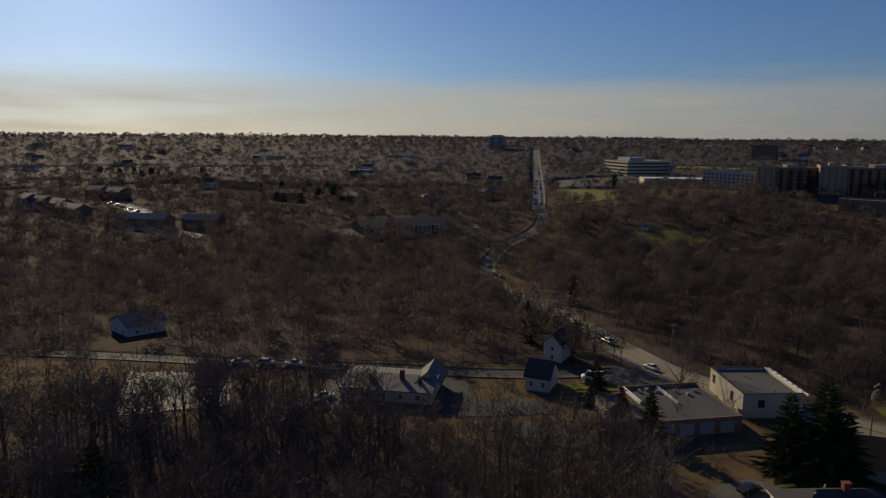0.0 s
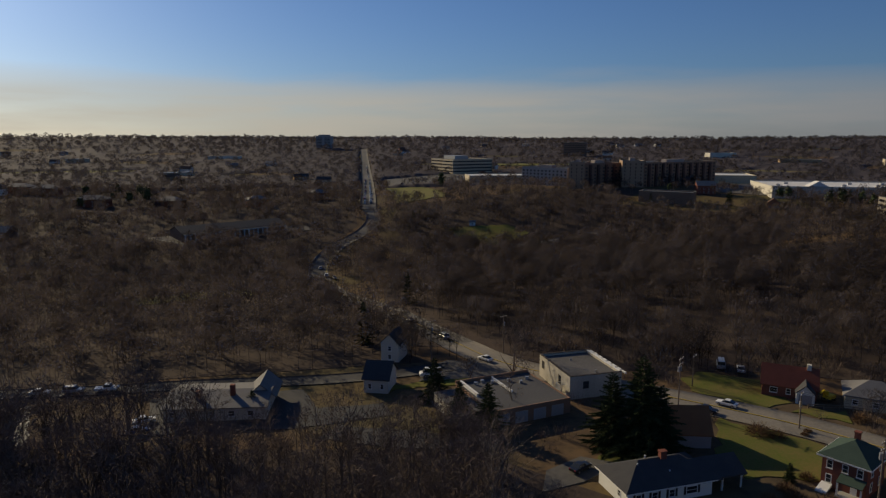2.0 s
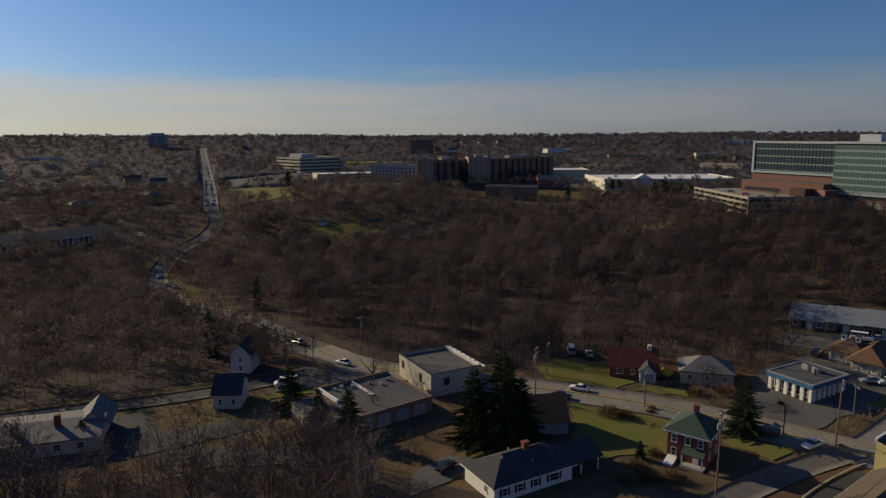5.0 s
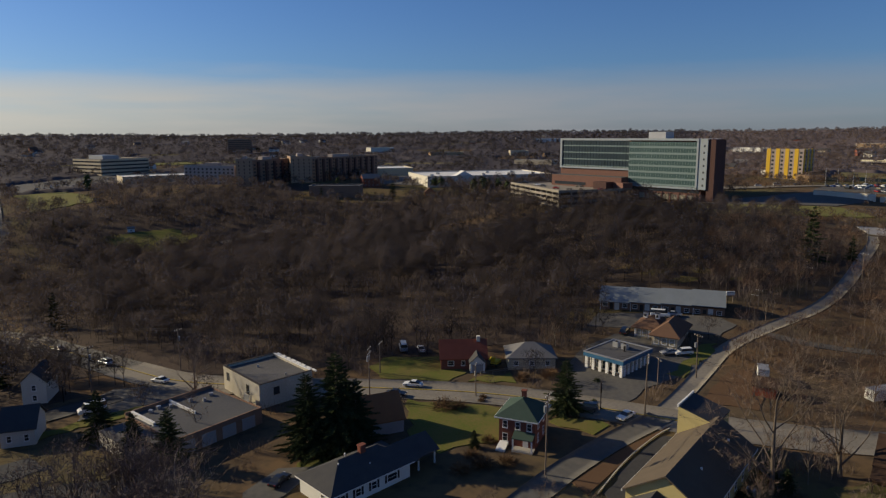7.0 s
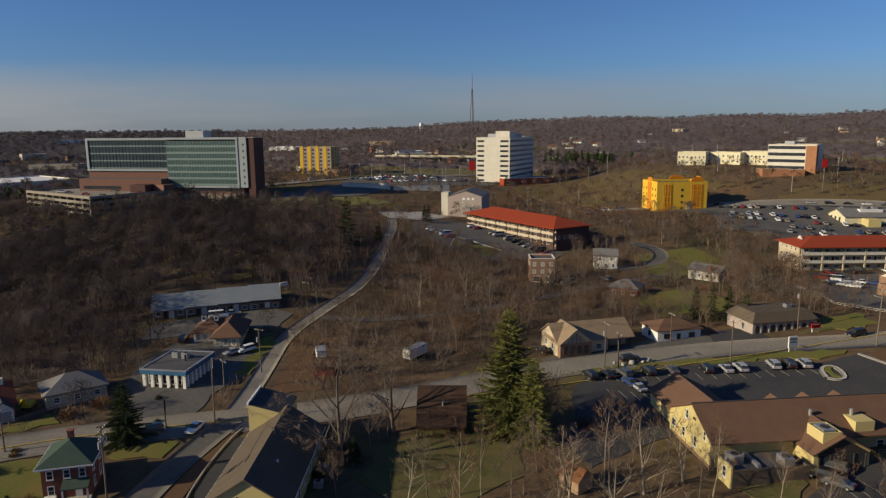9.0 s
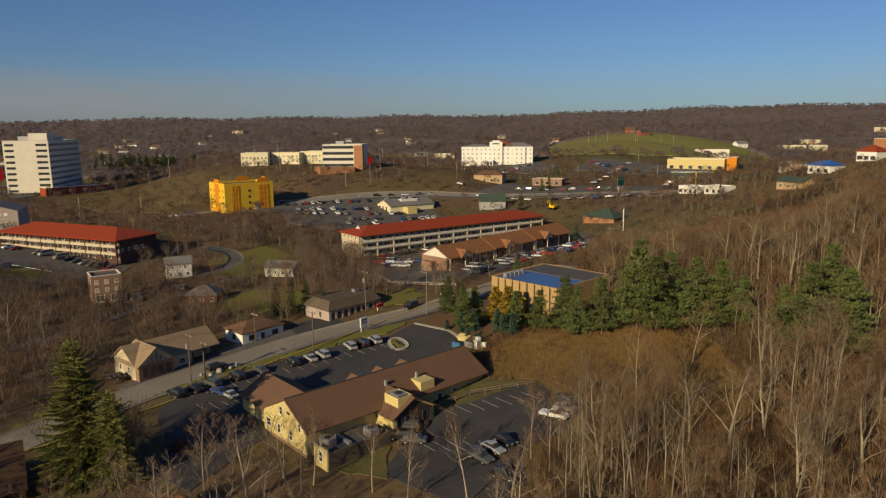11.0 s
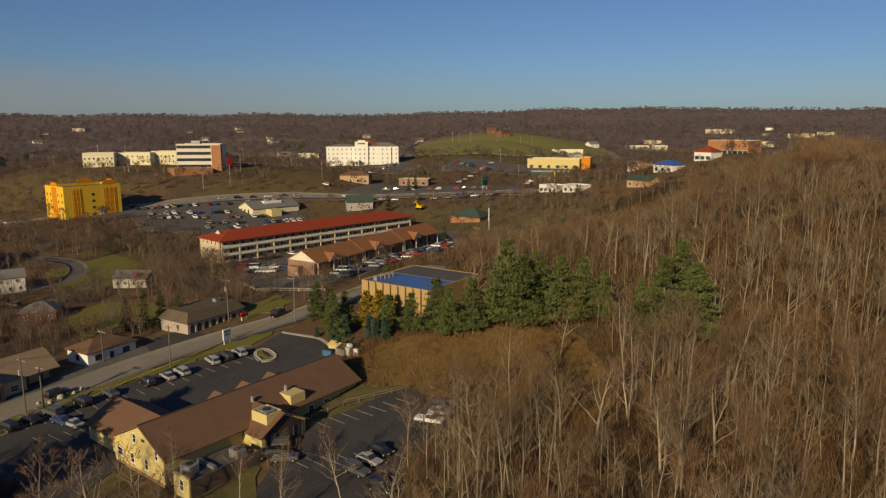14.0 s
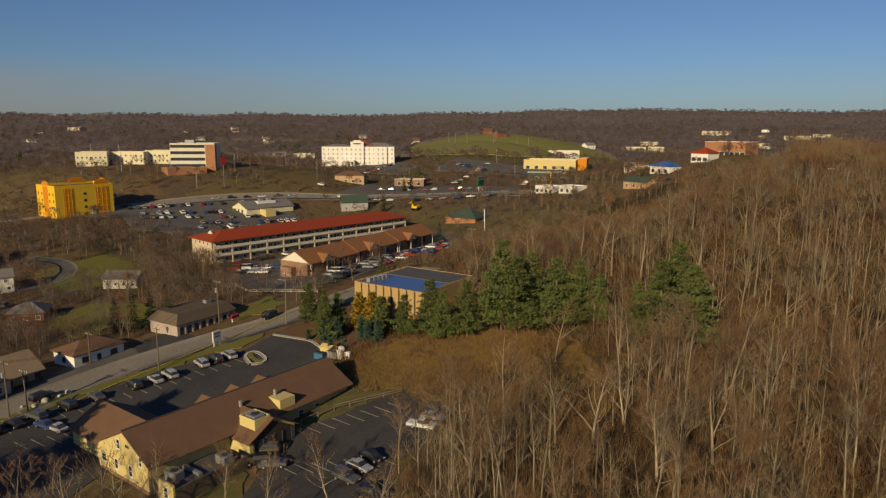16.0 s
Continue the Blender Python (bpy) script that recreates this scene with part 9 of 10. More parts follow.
for gap, stuff, lb in ((12.5, "brown_spray", "brown"), (14.0, "grey_spray", "greyish")):
    fx, fy = scatter(rng, (58, 150, 300, 640), gap)
    wood("woodland_retail", (fx, fy), half, rng, 0.3, 0.72, lb + " bare trees between the retail lots", ("bark", stuff))

# extra western trees, coloured dark in place of backlit shade
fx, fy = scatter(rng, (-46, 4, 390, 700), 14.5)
wood("woodland_middle", (fx, fy), half, rng, 0.55, 1.0, "leafless woodland beyond the valley, shade in its colour", ("dark_bark", "umber_stuff"))

# the wooded ravine and the valley; the darkest trees carry the slope's shade as colour
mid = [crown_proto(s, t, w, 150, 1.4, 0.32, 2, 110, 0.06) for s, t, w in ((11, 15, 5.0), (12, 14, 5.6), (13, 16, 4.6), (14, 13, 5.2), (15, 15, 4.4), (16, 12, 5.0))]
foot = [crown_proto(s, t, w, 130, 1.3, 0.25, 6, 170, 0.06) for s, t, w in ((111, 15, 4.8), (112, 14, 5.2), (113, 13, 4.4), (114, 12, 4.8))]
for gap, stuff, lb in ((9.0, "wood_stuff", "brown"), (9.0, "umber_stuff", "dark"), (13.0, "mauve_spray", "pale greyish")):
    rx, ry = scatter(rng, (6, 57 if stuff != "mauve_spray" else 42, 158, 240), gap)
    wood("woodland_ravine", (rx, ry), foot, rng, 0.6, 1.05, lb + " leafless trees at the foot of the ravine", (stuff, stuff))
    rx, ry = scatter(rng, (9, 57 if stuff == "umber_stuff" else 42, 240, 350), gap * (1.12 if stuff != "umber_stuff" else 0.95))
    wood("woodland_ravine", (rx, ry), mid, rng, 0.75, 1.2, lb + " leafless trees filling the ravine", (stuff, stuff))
    rx, ry = scatter(rng, (9, 37, 350, 425), gap * 1.1)
    wood("woodland_plateau", (rx, ry), mid, rng, 0.8, 1.2, lb + " leafless trees at the edge of the plateau", (stuff, stuff))
for gap, stuff, lb in ((15.0, "wood_stuff", "brown"), (19.0, "umber_stuff", "dark"), (15.0, "mauve_spray", "pale greyish")):
    rx, ry = scatter(rng, (6, 50, 425, 575), gap)
    wood("woodland_plateau", (rx, ry), half, rng, 0.6, 1.0, lb + " leafless trees among the houses on the plateau", (stuff, stuff))
rx, ry = scatter(rng, (37, 57, 350, 425), 6.0)
wood("woodland_plateau", (rx, ry), mid, rng, 0.3, 0.5, "young leafless trees below the parking deck", ("umber_stuff", "umber_stuff"))
rx, ry = scatter(rng, (57, 64, 230, 400), 7)
wood("woodland_ravine_east", (rx, ry), mid, rng, 0.5, 0.9, "leafless trees below the hospital", ("dark_bark", "wood_stuff"))
dim = [crown_proto(s, t, w, 90, 1.7, 0.4, 1, 40, 0.08) for s, t, w in ((21, 15, 5.2), (22, 14, 5.6), (23, 16, 4.8), (24, 13, 5.2))]
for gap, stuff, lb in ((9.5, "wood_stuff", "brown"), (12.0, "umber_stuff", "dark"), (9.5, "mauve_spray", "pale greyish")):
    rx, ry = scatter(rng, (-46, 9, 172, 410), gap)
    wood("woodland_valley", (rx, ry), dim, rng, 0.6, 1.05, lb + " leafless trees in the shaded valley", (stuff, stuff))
small = [fuzzy_proto(s, 15, 5.0, 200, 2.0, 0.055, 8, 0.15, 0.55, 0.4, 1.3) for s in (26, 27, 28)]
for gap, stuff, lb in ((6.6, "brown_stuff", "brown"), (7.6, "grey_stuff", "greyish")):
    rx, ry = scatter(rng, (57, 103, 112, 310), gap)
    wood("woodland_slope", (rx, ry), small, rng, 0.3, 0.72, f"thin {lb} leafless trees on the slope", ("bark", stuff))
rx, ry = scatter(rng, (103, 113, 185, 300), 5.4)
wood("woodland_slope", (rx, ry), small, rng, 0.4, 0.8, "thin brown leafless trees below the motel", ("bark", "brown_stuff"))
scr = [scrub_proto(s, 3.2, 2.2, 40, 0.04) for s in (31, 32, 33)]
for gap, stuff in ((6.0, "brown_stuff"), (7.0, "grey_stuff")):
    rx, ry = scatter(rng, (57, 104, 112, 400), gap)
    wood("scrub_slope", (rx, ry), scr, rng, 0.5, 1.3, "brown winter scrub on the slope", (stuff, stuff))
rx, ry = scatter(rng, (14, 57, 148, 205), 3.4)
wood("scrub_ravine", (rx, ry), scr, rng, 0.6, 1.4, "dark winter scrub at the foot of the ravine", ("mauve_stuff", "mauve_stuff"))
# the russet hillside
hill = [stuff_proto(s, t, 0.5, 0.9, 6, 11, 2, c, 0.18, 2.2, 0.022) for s, t, c in ((41, 17, 0.3), (42, 16, 0.4), (43, 18, 0.35), (44, 15, 0.25), (45, 17, 0.45))]
crest = [fuzzy_proto(s, 17, 3.8, 170, 2.0, 0.06, 6, 0.2, 0.58, 0.38, 1.3) for s in (141, 142, 143, 144)]
for a0, a1, r1, lo, hi in ((115, 119, 190, 0.35, 0.55), (119, 124, 285, 0.35, 0.55), (124, 131, 300, 0.4, 0.6), (131, 138, 250, 0.42, 0.65), (138, 146, 290, 0.5, 0.78), (146, 160, 330, 0.7, 1.05)):
    for gap, stuff, lb in ((8.8, "russet_stuff", "russet leafless trees on the hillside"), (10.0, "ash_stuff", "greyish leafless trees on the hillside"), (12.0, "brown_stuff", "dark brown leafless trees on the hillside")):
        rx, ry = scatter(rng, (a0, a1, 112, min(r1, 190)), gap)
        wood("woodland_hill", (rx, ry), hill, rng, lo, hi, lb, ("grey_stem", stuff))
        if r1 > 190:
            rx, ry = scatter(rng, (a0, a1, 190, r1), gap * 0.85)
            wood("woodland_hill", (rx, ry), crest, rng, lo, hi, lb, ("bark", stuff))
rx, ry = scatter(rng, (108, 162, 64, 124), 6.4)
wood("woodland_hill", (rx, ry), hill, rng, 0.6, 0.95, "slender pale-stemmed bare trees of the near hillside", ("pale_bark", "ash_stuff"))
giant = [stuff_proto(s, t, 0.7, 1.1, 6, 6, 3, 0.2, 0.3, 1.4, 0.03) for s, t in ((241, 16), (242, 15), (243, 17))]
rx, ry = scatter(rng, (112, 162, 122, 215), 12.0)
wood("woodland_hill", (rx, ry), giant, rng, 0.65, 1.0, "pale crooked bare trees standing over the hillside", ("grey_stem", "ash_stuff"))
thick = [scrub_proto(s, 3.4, 2.4, 80, 0.022) for s in (34, 35, 36)]
for gap, stuff, lb in ((3.6, "russet_stuff", "russet"), (4.4, "brown_stuff", "dark brown"), (5.0, "ash_stuff", "greyish")):
    rx, ry = scatter(rng, (104, 162, 60, 150), gap)
    wood("scrub_hill", (rx, ry), thick, rng, 0.6, 1.6, lb + " saplings and scrub below the trees", (stuff, stuff))
    rx, ry = scatter(rng, (113, 162, 150, 290), gap * 1.5)
    wood("scrub_hill", (rx, ry), scr, rng, 0.8, 1.6, lb + " saplings and scrub on the upper slope", (stuff, stuff))
rx, ry = scatter(rng, (-46, 20, 45, 136), 4.0)
wood("scrub_near", (rx, ry), thick, rng, 0.5, 1.2, "dark undergrowth below the wood", ("mauve_stuff", "mauve_stuff"))

near = [fuzzy_proto(s, 14, 3.4, 190, 1.5, 0.05, 8, 0.3) for s in (17, 18, 19, 20)]
rx, ry = scatter(rng, (-46, 15, 50, 124), 3.9)
wood("woodland_near", (rx, ry), near, rng, 0.75, 1.05, "dense bare trees of the near wood", ("dark_bark", "mauve_stuff"))
rx, ry = scatter(rng, (-46, -10, 112, 152), 5.2)
wood("woodland_near", (rx, ry), near, rng, 0.85, 1.25, "tall bare trees at the edge of the near wood", ("dark_bark", "mauve_stuff"))
rx, ry = scatter(rng, (-37, -17, 118, 144), 5.2)
wood("woodland_near", (rx, ry), near, rng, 1.05, 1.4, "tall bare trees screening the damp lot", ("dark_bark", "mauve_stuff"))
rx, ry = scatter(rng, (-10, 13, 114, 138), 5.0)
wood("woodland_near", (rx, ry), near, rng, 0.5, 0.8, "low bare trees at the edge of the near wood", ("dark_bark", "mauve_stuff"))

# single trees
oaks = [tree_proto(s, "tree", t, 0.5, 1.0, 8, 14, 3, c, r, "bark", "twig", "bare grey-brown deciduous tree", 1.2, 0.016) for s, t, c, r in ((51, 14, 0.3, 0.2), (52, 15, 0.4, 0.22), (53, 13, 0.25, 0.2), (54, 16, 0.45, 0.2))]
pales = [tree_proto(s, "tree", t, 0.45, 0.85, 8, 14, 3, c, r, "pale_bark", "russet_twig", "slender pale-barked bare tree with russet twigs", 1.2, 0.015) for s, t, c, r in ((61, 16, 0.35, 0.17), (62, 18, 0.45, 0.18), (63, 15, 0.3, 0.15), (64, 17, 0.5, 0.16))]
russets = [tree_proto(s, "tree", t, 0.5, 0.9, 9, 16, 3, c, r, "bark", "russet_twig", "brown-barked bare tree with dense russet twigs", 1.2, 0.014) for s, t, c, r in ((65, 15, 0.3, 0.15), (66, 16, 0.4, 0.15), (67, 14, 0.25, 0.14))]
broad = [tree_proto(s, "tree", t, 0.85, 1.2, 9, 7, 4, 0.08, 0.4, "bark", "twig", "broad bare tree with several rising stems", 1.1, 0.02) for s, t in ((71, 16), (72, 14))]
sycamores = [tree_proto(s, "tree", t, 0.7, 1.1, 7, 7, 3, 0.2, 0.3, "pale_bark", "twig", "pale-limbed sycamore with crooked bare branches", 1.2, 0.022) for s, t in ((81, 14), (82, 13))]
px, py = scatter(rng, (-44, 14, 52, 114), 8.6)
for i, (x, y) in enumerate(zip(px, py)):
    plant((oaks[i % 4] if i % 6 else sycamores[i % 2]), x, y, rng.uniform(0.75, 1.0), rng.uniform(0, 360), group="trees of the near wood")
px, py = scatter(rng, (110, 162, 60, 126), 7.4)
for i, (x, y) in enumerate(zip(px, py)):
    plant(russets[i % 3] if i % 5 in (0, 2, 3) else pales[i % 4] if i % 5 == 1 else sycamores[i % 2], x, y, rng.uniform(0.8, 1.1), rng.uniform(0, 360), group="trees of the hillside")
px, py = scatter(rng, (66, 112, 66, 92), 9.0)
for i, (x, y) in enumerate(zip(px, py)):
    plant(pales[i % 4] if i % 3 else sycamores[i % 2], x, y, rng.uniform(0.6, 0.85), rng.uniform(0, 360), group="trees behind the yards")
for x, y, s, p in ((102.3, 59.6, 1.25, broad[0]), (116.1, 54.9, 1.05, broad[1]), (43.5, 161, 0.8, broad[1]), (95.5, 63.5, 0.55, oaks[0]), (37, 138, 0.75, oaks[2]), (125, 118, 0.5, oaks[1]), (198, 75, 0.8, sycamores[0]), (205, 62, 0.95, broad[1]),
                   (190, 72, 0.7, oaks[1]), (186, 66, 0.75, oaks[2]), (180, 60, 0.7, oaks[3]), (174, 58, 0.7, oaks[0]), (168, 62, 0.7, oaks[1]), (196, 52, 0.8, oaks[3]), (206, 40, 0.8, oaks[2]), (176, 44, 0.7, pales[1]), (214, 30, 0.8, oaks[0]), (222, 26, 0.8, oaks[1]),
                   (204, 12, 0.8, oaks[2]), (200, -2, 0.6, oaks[3]), (116, -2, 0.35, oaks[0]), (104, 2, 0.55, oaks[1]), (99, 8, 0.6, sycamores[0]), (95, 14, 0.75, sycamores[1]), (91, 22, 0.8, pales[0]), (96, 4, 0.5, pales[2]), (122, 12, 0.5, oaks[2]), (128, 16, 0.45, oaks[1]),
                   (99, -8, 0.7, pales[3]), (94, -12, 0.8, pales[0]), (90, -20, 0.8, pales[1]), (88, -26, 0.75, pales[2]), (97, -34, 0.7, pales[3]), (104, -52, 0.6, pales[1]), (93.6, -78.5, 1.05, pales[1]), (84.5, -85, 1.0, pales[3]), (94.8, -104, 1.1, pales[0]), (110, -77, 0.9, pales[2]), (121, 128, 0.5, pales[0]), (124.5, 129, 0.55, oaks[1]), (128, 130, 0.6, pales[2]), (118, 126, 0.45, oaks[3]), (130, 126, 0.5, oaks[0]), (104, 10, 0.85, sycamores[0]), (106.5, 16, 0.75, pales[1]), (103, 22, 0.8, sycamores[1]), (100, 28, 0.75, oaks[2]), (97, 34, 0.8, pales[3]), (108, 27, 0.65, oaks[3]), (109, 4, 0.7, sycamores[1]), (105, 0, 0.75, pales[0]), (101, 15, 0.9, oaks[0]), (98, 21, 0.85, sycamores[0]), (94, 29, 0.8, oaks[1]), (92, 36, 0.85, pales[2]), (95, 42, 0.7, oaks[3]), (90, 44, 0.8, sycamores[1]), (60, 80, 0.5, oaks[0]), (66, 74, 0.55, oaks[1]), (71, 70, 0.5, oaks[2]), (92, 56, 0.5, oaks[3])):
    plant(p, x, y, s, rng.uniform(0, 360))

x, y = rng.uniform(205, 325, 170), rng.uniform(-252, -196, 170)
ok = free_places(x, y)
wood("woodland_hill", (x[ok], y[ok]), crest, rng, 0.3, 0.55, "russet leafless trees below the retail road", ("bark", "russet_stuff"))
evergreen = [crown_proto(s, t, w, 90, 2.0, 0.8) for s, t, w in ((151, 19, 3.6), (152, 17, 3.2), (153, 21, 3.8))]
ex, ey = [], []
for x, y, r, n in ((830, 66, 46, 26), (880, 40, 30, 12), (1010, 230, 50, 16), (760, -150, 30, 8), (960, -330, 50, 14), (640, 190, 24, 8), (560, -480, 30, 8), (330, 470, 26, 9), (290, 505, 24, 7), (348, 400, 16, 6), (-150, 560, 40, 9), (90, 640, 24, 6), (-330, 640, 50, 10), (420, -215, 14, 4)):
    ex.append(x + rng.normal(size=n) * r * 0.5), ey.append(y + rng.normal(size=n) * r * 0.5)
ex, ey = np.concatenate(ex), np.concatenate(ey)
ok = free_places(ex, ey)
wood("woodland_evergreen", (ex[ok], ey[ok]), evergreen, rng, 0.6, 1.0, "dark green clusters of far evergreens", ("needles", "needles"))
for x0, x1, y0, y1, n in ((236, 268, -44, -22, 26), (300, 340, -40, 20, 26), (440, 470, -60, 60, 22), (410, 440, 10, 110, 26), (520, 600, -110, -30, 26), (330, 372, 30, 80, 20), (430, 520, -130, -100, 18), (510, 560, -215, -120, 24), (420, 470, -260, -200, 14)):
    x, y = rng.uniform(x0, x1, n), rng.uniform(y0, y1, n)
    ok = free_places(x, y)
    wood("woodland_retail", (x[ok], y[ok]), crest, rng, 0.4, 0.7, "bare brown trees of the retail slopes", ("grey_stem", "brown_stuff"))

# conifers
spruces = [conifer_proto(s, "spruce", 19, 7.4, 24, "needles", "tall dark green spruce with drooping boughs", 0.8, 0.06, 0.25, 9, 0.1, 11) for s in (91, 92)]
small_spruces = [conifer_proto(s, "spruce", 19, 4.6, 14, "needles", "dark green spruce beyond the road", 0.75, 0.06, 0.2, 8, 0.3, 6) for s in (191, 192)]
pines = [pine_proto(s, 14, 3.9, "pine_needles", "full sunlit green pine tree") for s in (93, 94, 95)]
greens = [conifer_proto(s, "spruce", 20, 5.4, 36, "olive_needles", "very tall full olive green spruce above the yards", 0.5, 0.03, 0.1, 10, 0.085, 10) for s in (96, 99)]
cypress = [conifer_proto(97, "cypress", 5, 1.1, 12, "blue_needles", "small conical evergreen with blue green needles", 0.7, 0.02, -0.3, 10, 0.2, 12), conifer_proto(98, "cypress", 6, 1.5, 12, "gold_needles", "golden conical evergreen in the mulched bed", 0.7, 0.02, -0.3, 11, 0.22, 12)]
for x, y, s in ((55.5, 116.5, 1.0), (51, 119.5, 0.8), (58.5, 119, 0.72), (58, 114, 0.75), (100.3, 101.5, 0.62), (248, 120, 1.05), (75.6, 101.5, 0.2), (30, 132, 0.55), (25, 136, 0.5), (22, 150, 0.55), (9, 200, 0.7), (-18, 150, 0.3), (106, 62, 0.3), (104, 58, 0.25), (236, 38, 0.35), (229, 41, 0.3), (-60, 92, 0.8), (262, 112, 0.5), (196, -14, 0.55), (198, -10, 0.55), (201, -6, 0.5), (194, -18, 0.5), (346, 420, 0.9), (352, 410, 0.8), (300, 470, 0.7), (305, 475, 0.7),
                (250, 495, 0.6), (60, 470, 0.7), (66, 480, 0.6), (30, 262, 0.7), (322, 108, 0.5), (328, 112, 0.45), (390, -196, 0.5), (395, -204, 0.5), (250, -136, 0.5), (620, -60, 0.9), (806, 92, 1.1), (822, 84, 1.0), (812, 74, 1.2), (832, 66, 1.1), (818, 58, 0.95), (838, 48, 1.2), (824, 40, 1.1), (846, 34, 1.0), (802, 106, 0.9), (800, -57, 1.35), (640, 40, 0.9), (655, 50, 1.0), (664, 45, 0.9), (676, 60, 1.0), (-4, 230, 0.5), (-40, 250, 0.6), (348, -160, 0.5), (300, -268, 0.55), (262, -222, 0.4)):
    plant((spruces if math.hypot(x, y) < 160 else small_spruces)[int(x) % 2], x, y, s, rng.uniform(0, 360), group="dark spruces")
for k, (x, y, s) in enumerate(((121.5, 34, 1.16), (117.5, 29.0, 0.78))):
    plant(greens[k], x, y, s, rng.uniform(0, 360))
for x, y, s in ((171, -48, 0.75), (157.5, -46.6, 0.8), (160, -51, 0.7), (144.8, -61.3, 0.75), (139.9, -65.3, 1.0), (136, -66.5, 0.85), (133, -71, 1.0), (130.2, -78.5, 1.5), (127, -80, 1.3), (121.5, -87.1, 1.2), (119, -91.7, 1.1), (116, -95, 0.85), (100.5, -96.5, 1.3), (95.5, -100.2, 1.25), (103.4, -104.9, 1.35), (98, -103, 1.1), (129, -86, 1.2), (172, -52, 0.6), (150, -57.5, 0.7), (190, -78, 0.5), (108, -98, 0.8)):
    plant(pines[int(abs(x + y)) % 3], x, y, s, rng.uniform(0, 360), group="pines by the office")
for x, y, s, k in ((156, -46, 1, 0), (154.5, -48.5, 1.1, 0), (149.5, -52.5, 1.2, 0), (148, -53.5, 1.0, 0), (146, -55, 1.1, 0), (157.2, -55.6, 1.5, 1), (154, -57.6, 1.55, 1), (150.9, -58.9, 1.4, 1), (159, -43, 0.6, 0), (149, -44.5, 0.7, 0), (146.5, -46.5, 0.6, 0)):
    plant(cypress[k], x, y, s, rng.uniform(0, 360), group="evergreens in the bed")


def shrub(x, y, r, material, label, n=260):
    rs2 = np.random.default_rng(int(x * 7 + y * 3) % 9973)
    V, F = [], []
    for _ in range(n * 2):
        d = rs2.normal(size=3)
        d[2] = abs(d[2])
        d /= np.linalg.norm(d)
        sliver(V, F, d * np.array([r, r, r * 0.8]) * rs2.uniform(0.2, 0.9), (d + rs2.normal(size=3) * 0.5) * r * 0.4, 0.015 * r + 0.012, rs2)
    ob = new("shrub", mesh_from("shrub", np.array(V), np.array(F), material))
    ob.location = (x, y, height(x, y) + 0.1)
    return tagged(ob, label, "shrub", "shrubs")


for x, y, r, mt, lb in ((82, 119, 2.6, "russet_twig", "rounded bare russet shrub on the lawn"), (84.5, 117, 1.8, "russet_twig", "rounded bare russet shrub on the lawn"), (90.5, 116.6, 0.9, "russet_twig", "clipped brown shrub at the pole foot"), (92, 117.8, 0.9, "russet_twig", "clipped brown shrub at the pole foot"), (79, 101.5, 1.4, "russet_twig", "brown shrub beside the brick house"),
                        (76, 93, 2.0, "russet_twig", "tangled brown shrub beside the street"), (72, 95, 2.2, "russet_twig", "tangled brown shrub beside the street"), (68, 96, 2.0, "russet_twig", "tangled brown shrub beside the street"), (73, 99, 1.6, "russet_twig", "tangled brown shrub beside the street"), (108.5, 101, 0.7, "needles", "low green shrub at the crossing"), (118, 108, 0.9, "needles", "round green shrub by the columns"),
                        (112, 117, 2.4, "russet_twig", "reddish bare shrub by the house"), (106, 120, 2.0, "russet_twig", "reddish bare shrub by the house"), (143, -47, 1.2, "meadow", "dry grass clump by the meadow"), (160, -48, 1.0, "russet_twig", "russet shrub in the bed"), (164, -46, 0.9, "russet_twig", "russet shrub in the bed"), (98, 62, 1.6, "needles", "dark evergreen shrub by the hall"), (126, 20, 2.0, "twig", "bare shrub behind the lot"),
                        (238, -12, 2.6, "russet_twig", "red-leaved shrub by the bungalow"), (212, 24, 2.2, "russet_twig", "russet shrub by the bungalow"), (392, 30, 3.0, "russet_twig", "rust-coloured tree beyond the motel")):
    shrub(x, y, r, mt, lb)

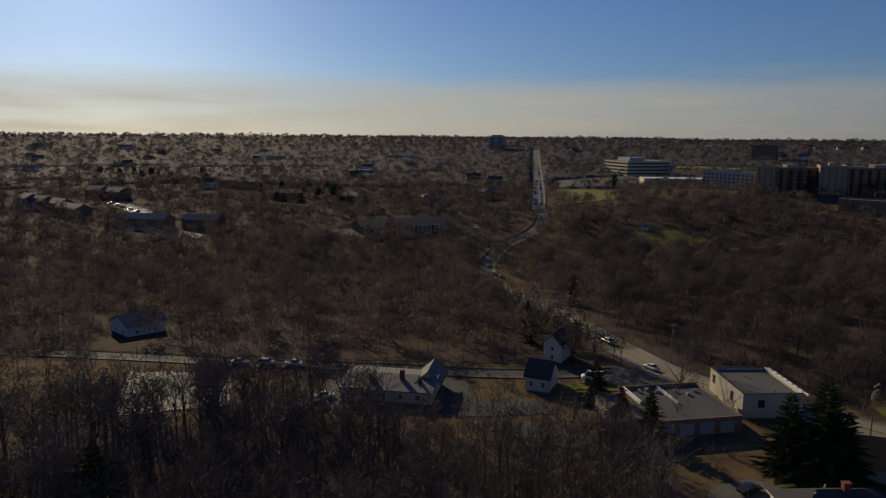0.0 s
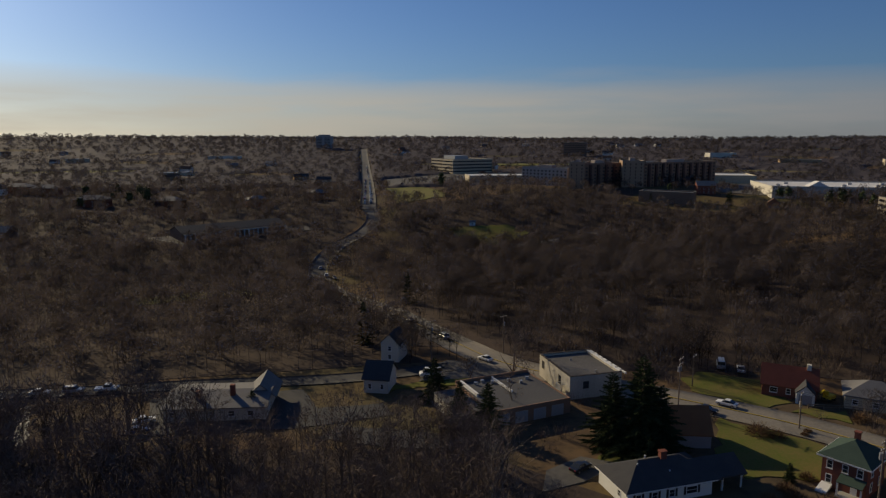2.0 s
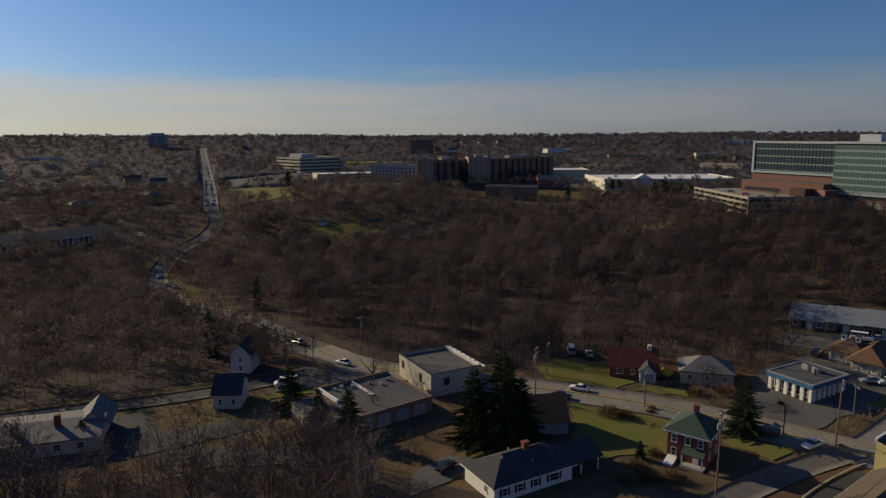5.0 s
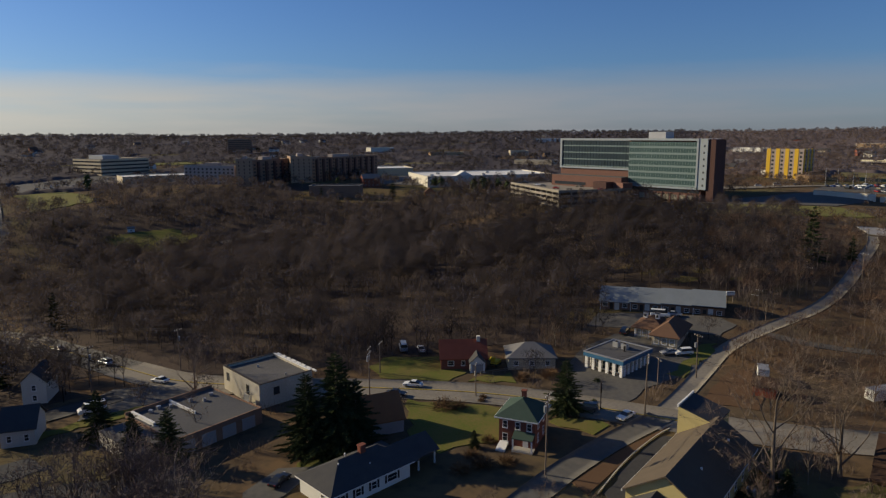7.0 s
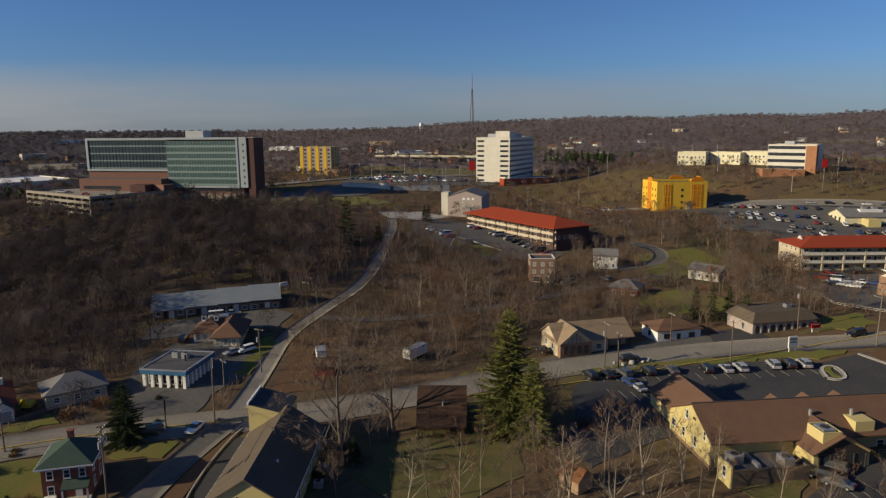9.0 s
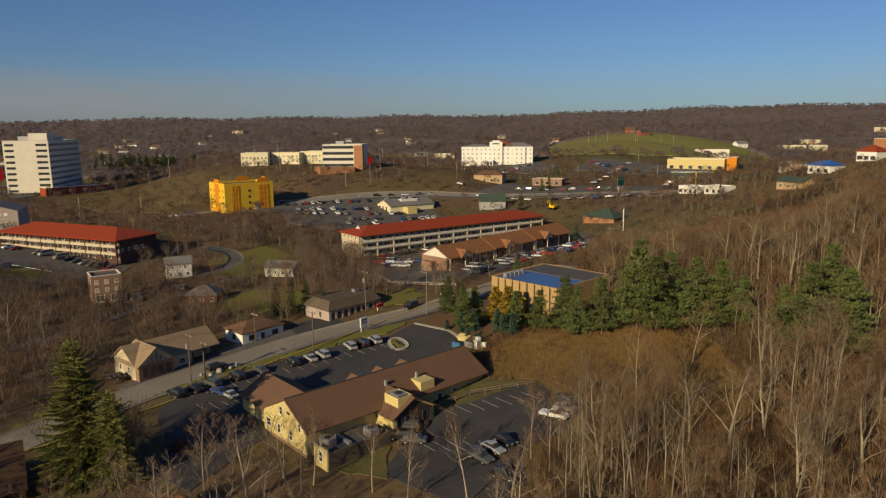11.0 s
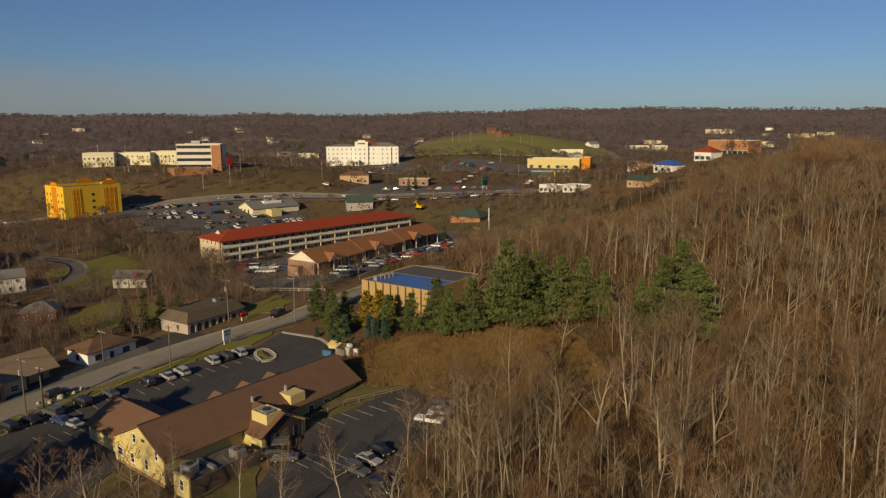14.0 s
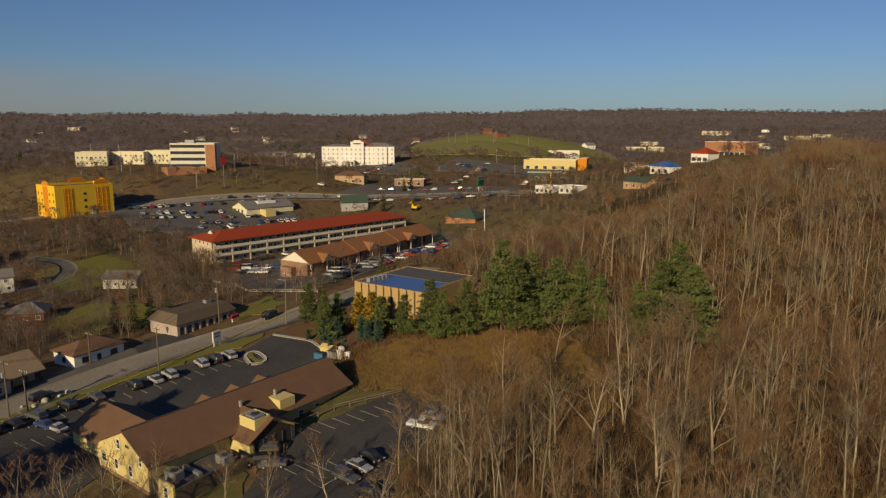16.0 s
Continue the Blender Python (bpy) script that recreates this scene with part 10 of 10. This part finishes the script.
gx, gy = [], []
for x0, x1, y0, y1, n in ((86, 148, -88, -41, 9000),):
    x, y = rng.uniform(x0, x1, n), rng.uniform(y0, y1, n)
    ok = in_area(x, y, [(141, -44), (147, -56), (137, -74), (116, -86), (92, -80), (88, -64), (104, -54), (122, -49), (128, -41)], 1.0)
    gx.append(x[ok]), gy.append(y[ok])
rim = [(141, -44), (147, -56), (137, -74), (116, -86), (92, -80), (88, -64), (104, -54), (122, -49)]
t = rng.uniform(0, len(rim) - 1.001, 260)
k = t.astype(int)
ends = np.array(rim)
p = ends[k] + (ends[k + 1] - ends[k]) * (t - k)[:, None] + rng.normal(size=(260, 2)) * 2.6
wood("scrub_meadow", (p[:, 0], p[:, 1]), thick, rng, 0.3, 0.9, "russet brambles and saplings round the meadow", ("russet_stuff", "russet_stuff"))
tuft = [scrub_proto(s, 1.1, 0.9, 7, 0.05) for s in (131, 132)]
gx, gy = np.concatenate(gx), np.concatenate(gy)
clump = np.array([noise.noise(Vector((x * 0.09, y * 0.09, 3.0))) for x, y in zip(gx, gy)]) > 0.08
wood("dry_grass", (gx[~clump], gy[~clump]), tuft, rng, 0.5, 1.3, "dry tawny grass of the meadow", ("meadow", "meadow"))
wood("dry_grass", (gx[clump], gy[clump]), tuft, rng, 0.6, 1.6, "dark russet grass clumps of the meadow", ("russet_stuff", "russet_stuff"))

# the belt of trees that screens the parking deck
belt = np.random.default_rng(733)
spots = [dm @ Vector((u, v, 0)) for u, v in zip(belt.uniform(-14, dL + 10, 70), belt.uniform(-34, -7, 70))]
wood("woodland_belt", (np.array([q.x for q in spots]), np.array([q.y for q in spots])), mid, belt, 0.4, 0.75, "bare brown trees in front of the parking deck", ("umber_stuff", "umber_stuff"))
rx, ry = scatter(belt, (42, 58, 200, 345), 9.0)
wood("woodland_belt", (rx, ry), mid, belt, 0.55, 0.9, "brown bare trees closing the ravine below the hospital", ("wood_stuff", "wood_stuff"))
# these trees are coloured dark for the shaded ravine slope
rx, ry = scatter(belt, (38, 57, 205, 345), 9.5)
wood("woodland_belt", (rx, ry), mid, belt, 0.6, 1.0, "bare trees closing the ravine below the hospital, shade in their colour", ("umber_stuff", "umber_stuff"))
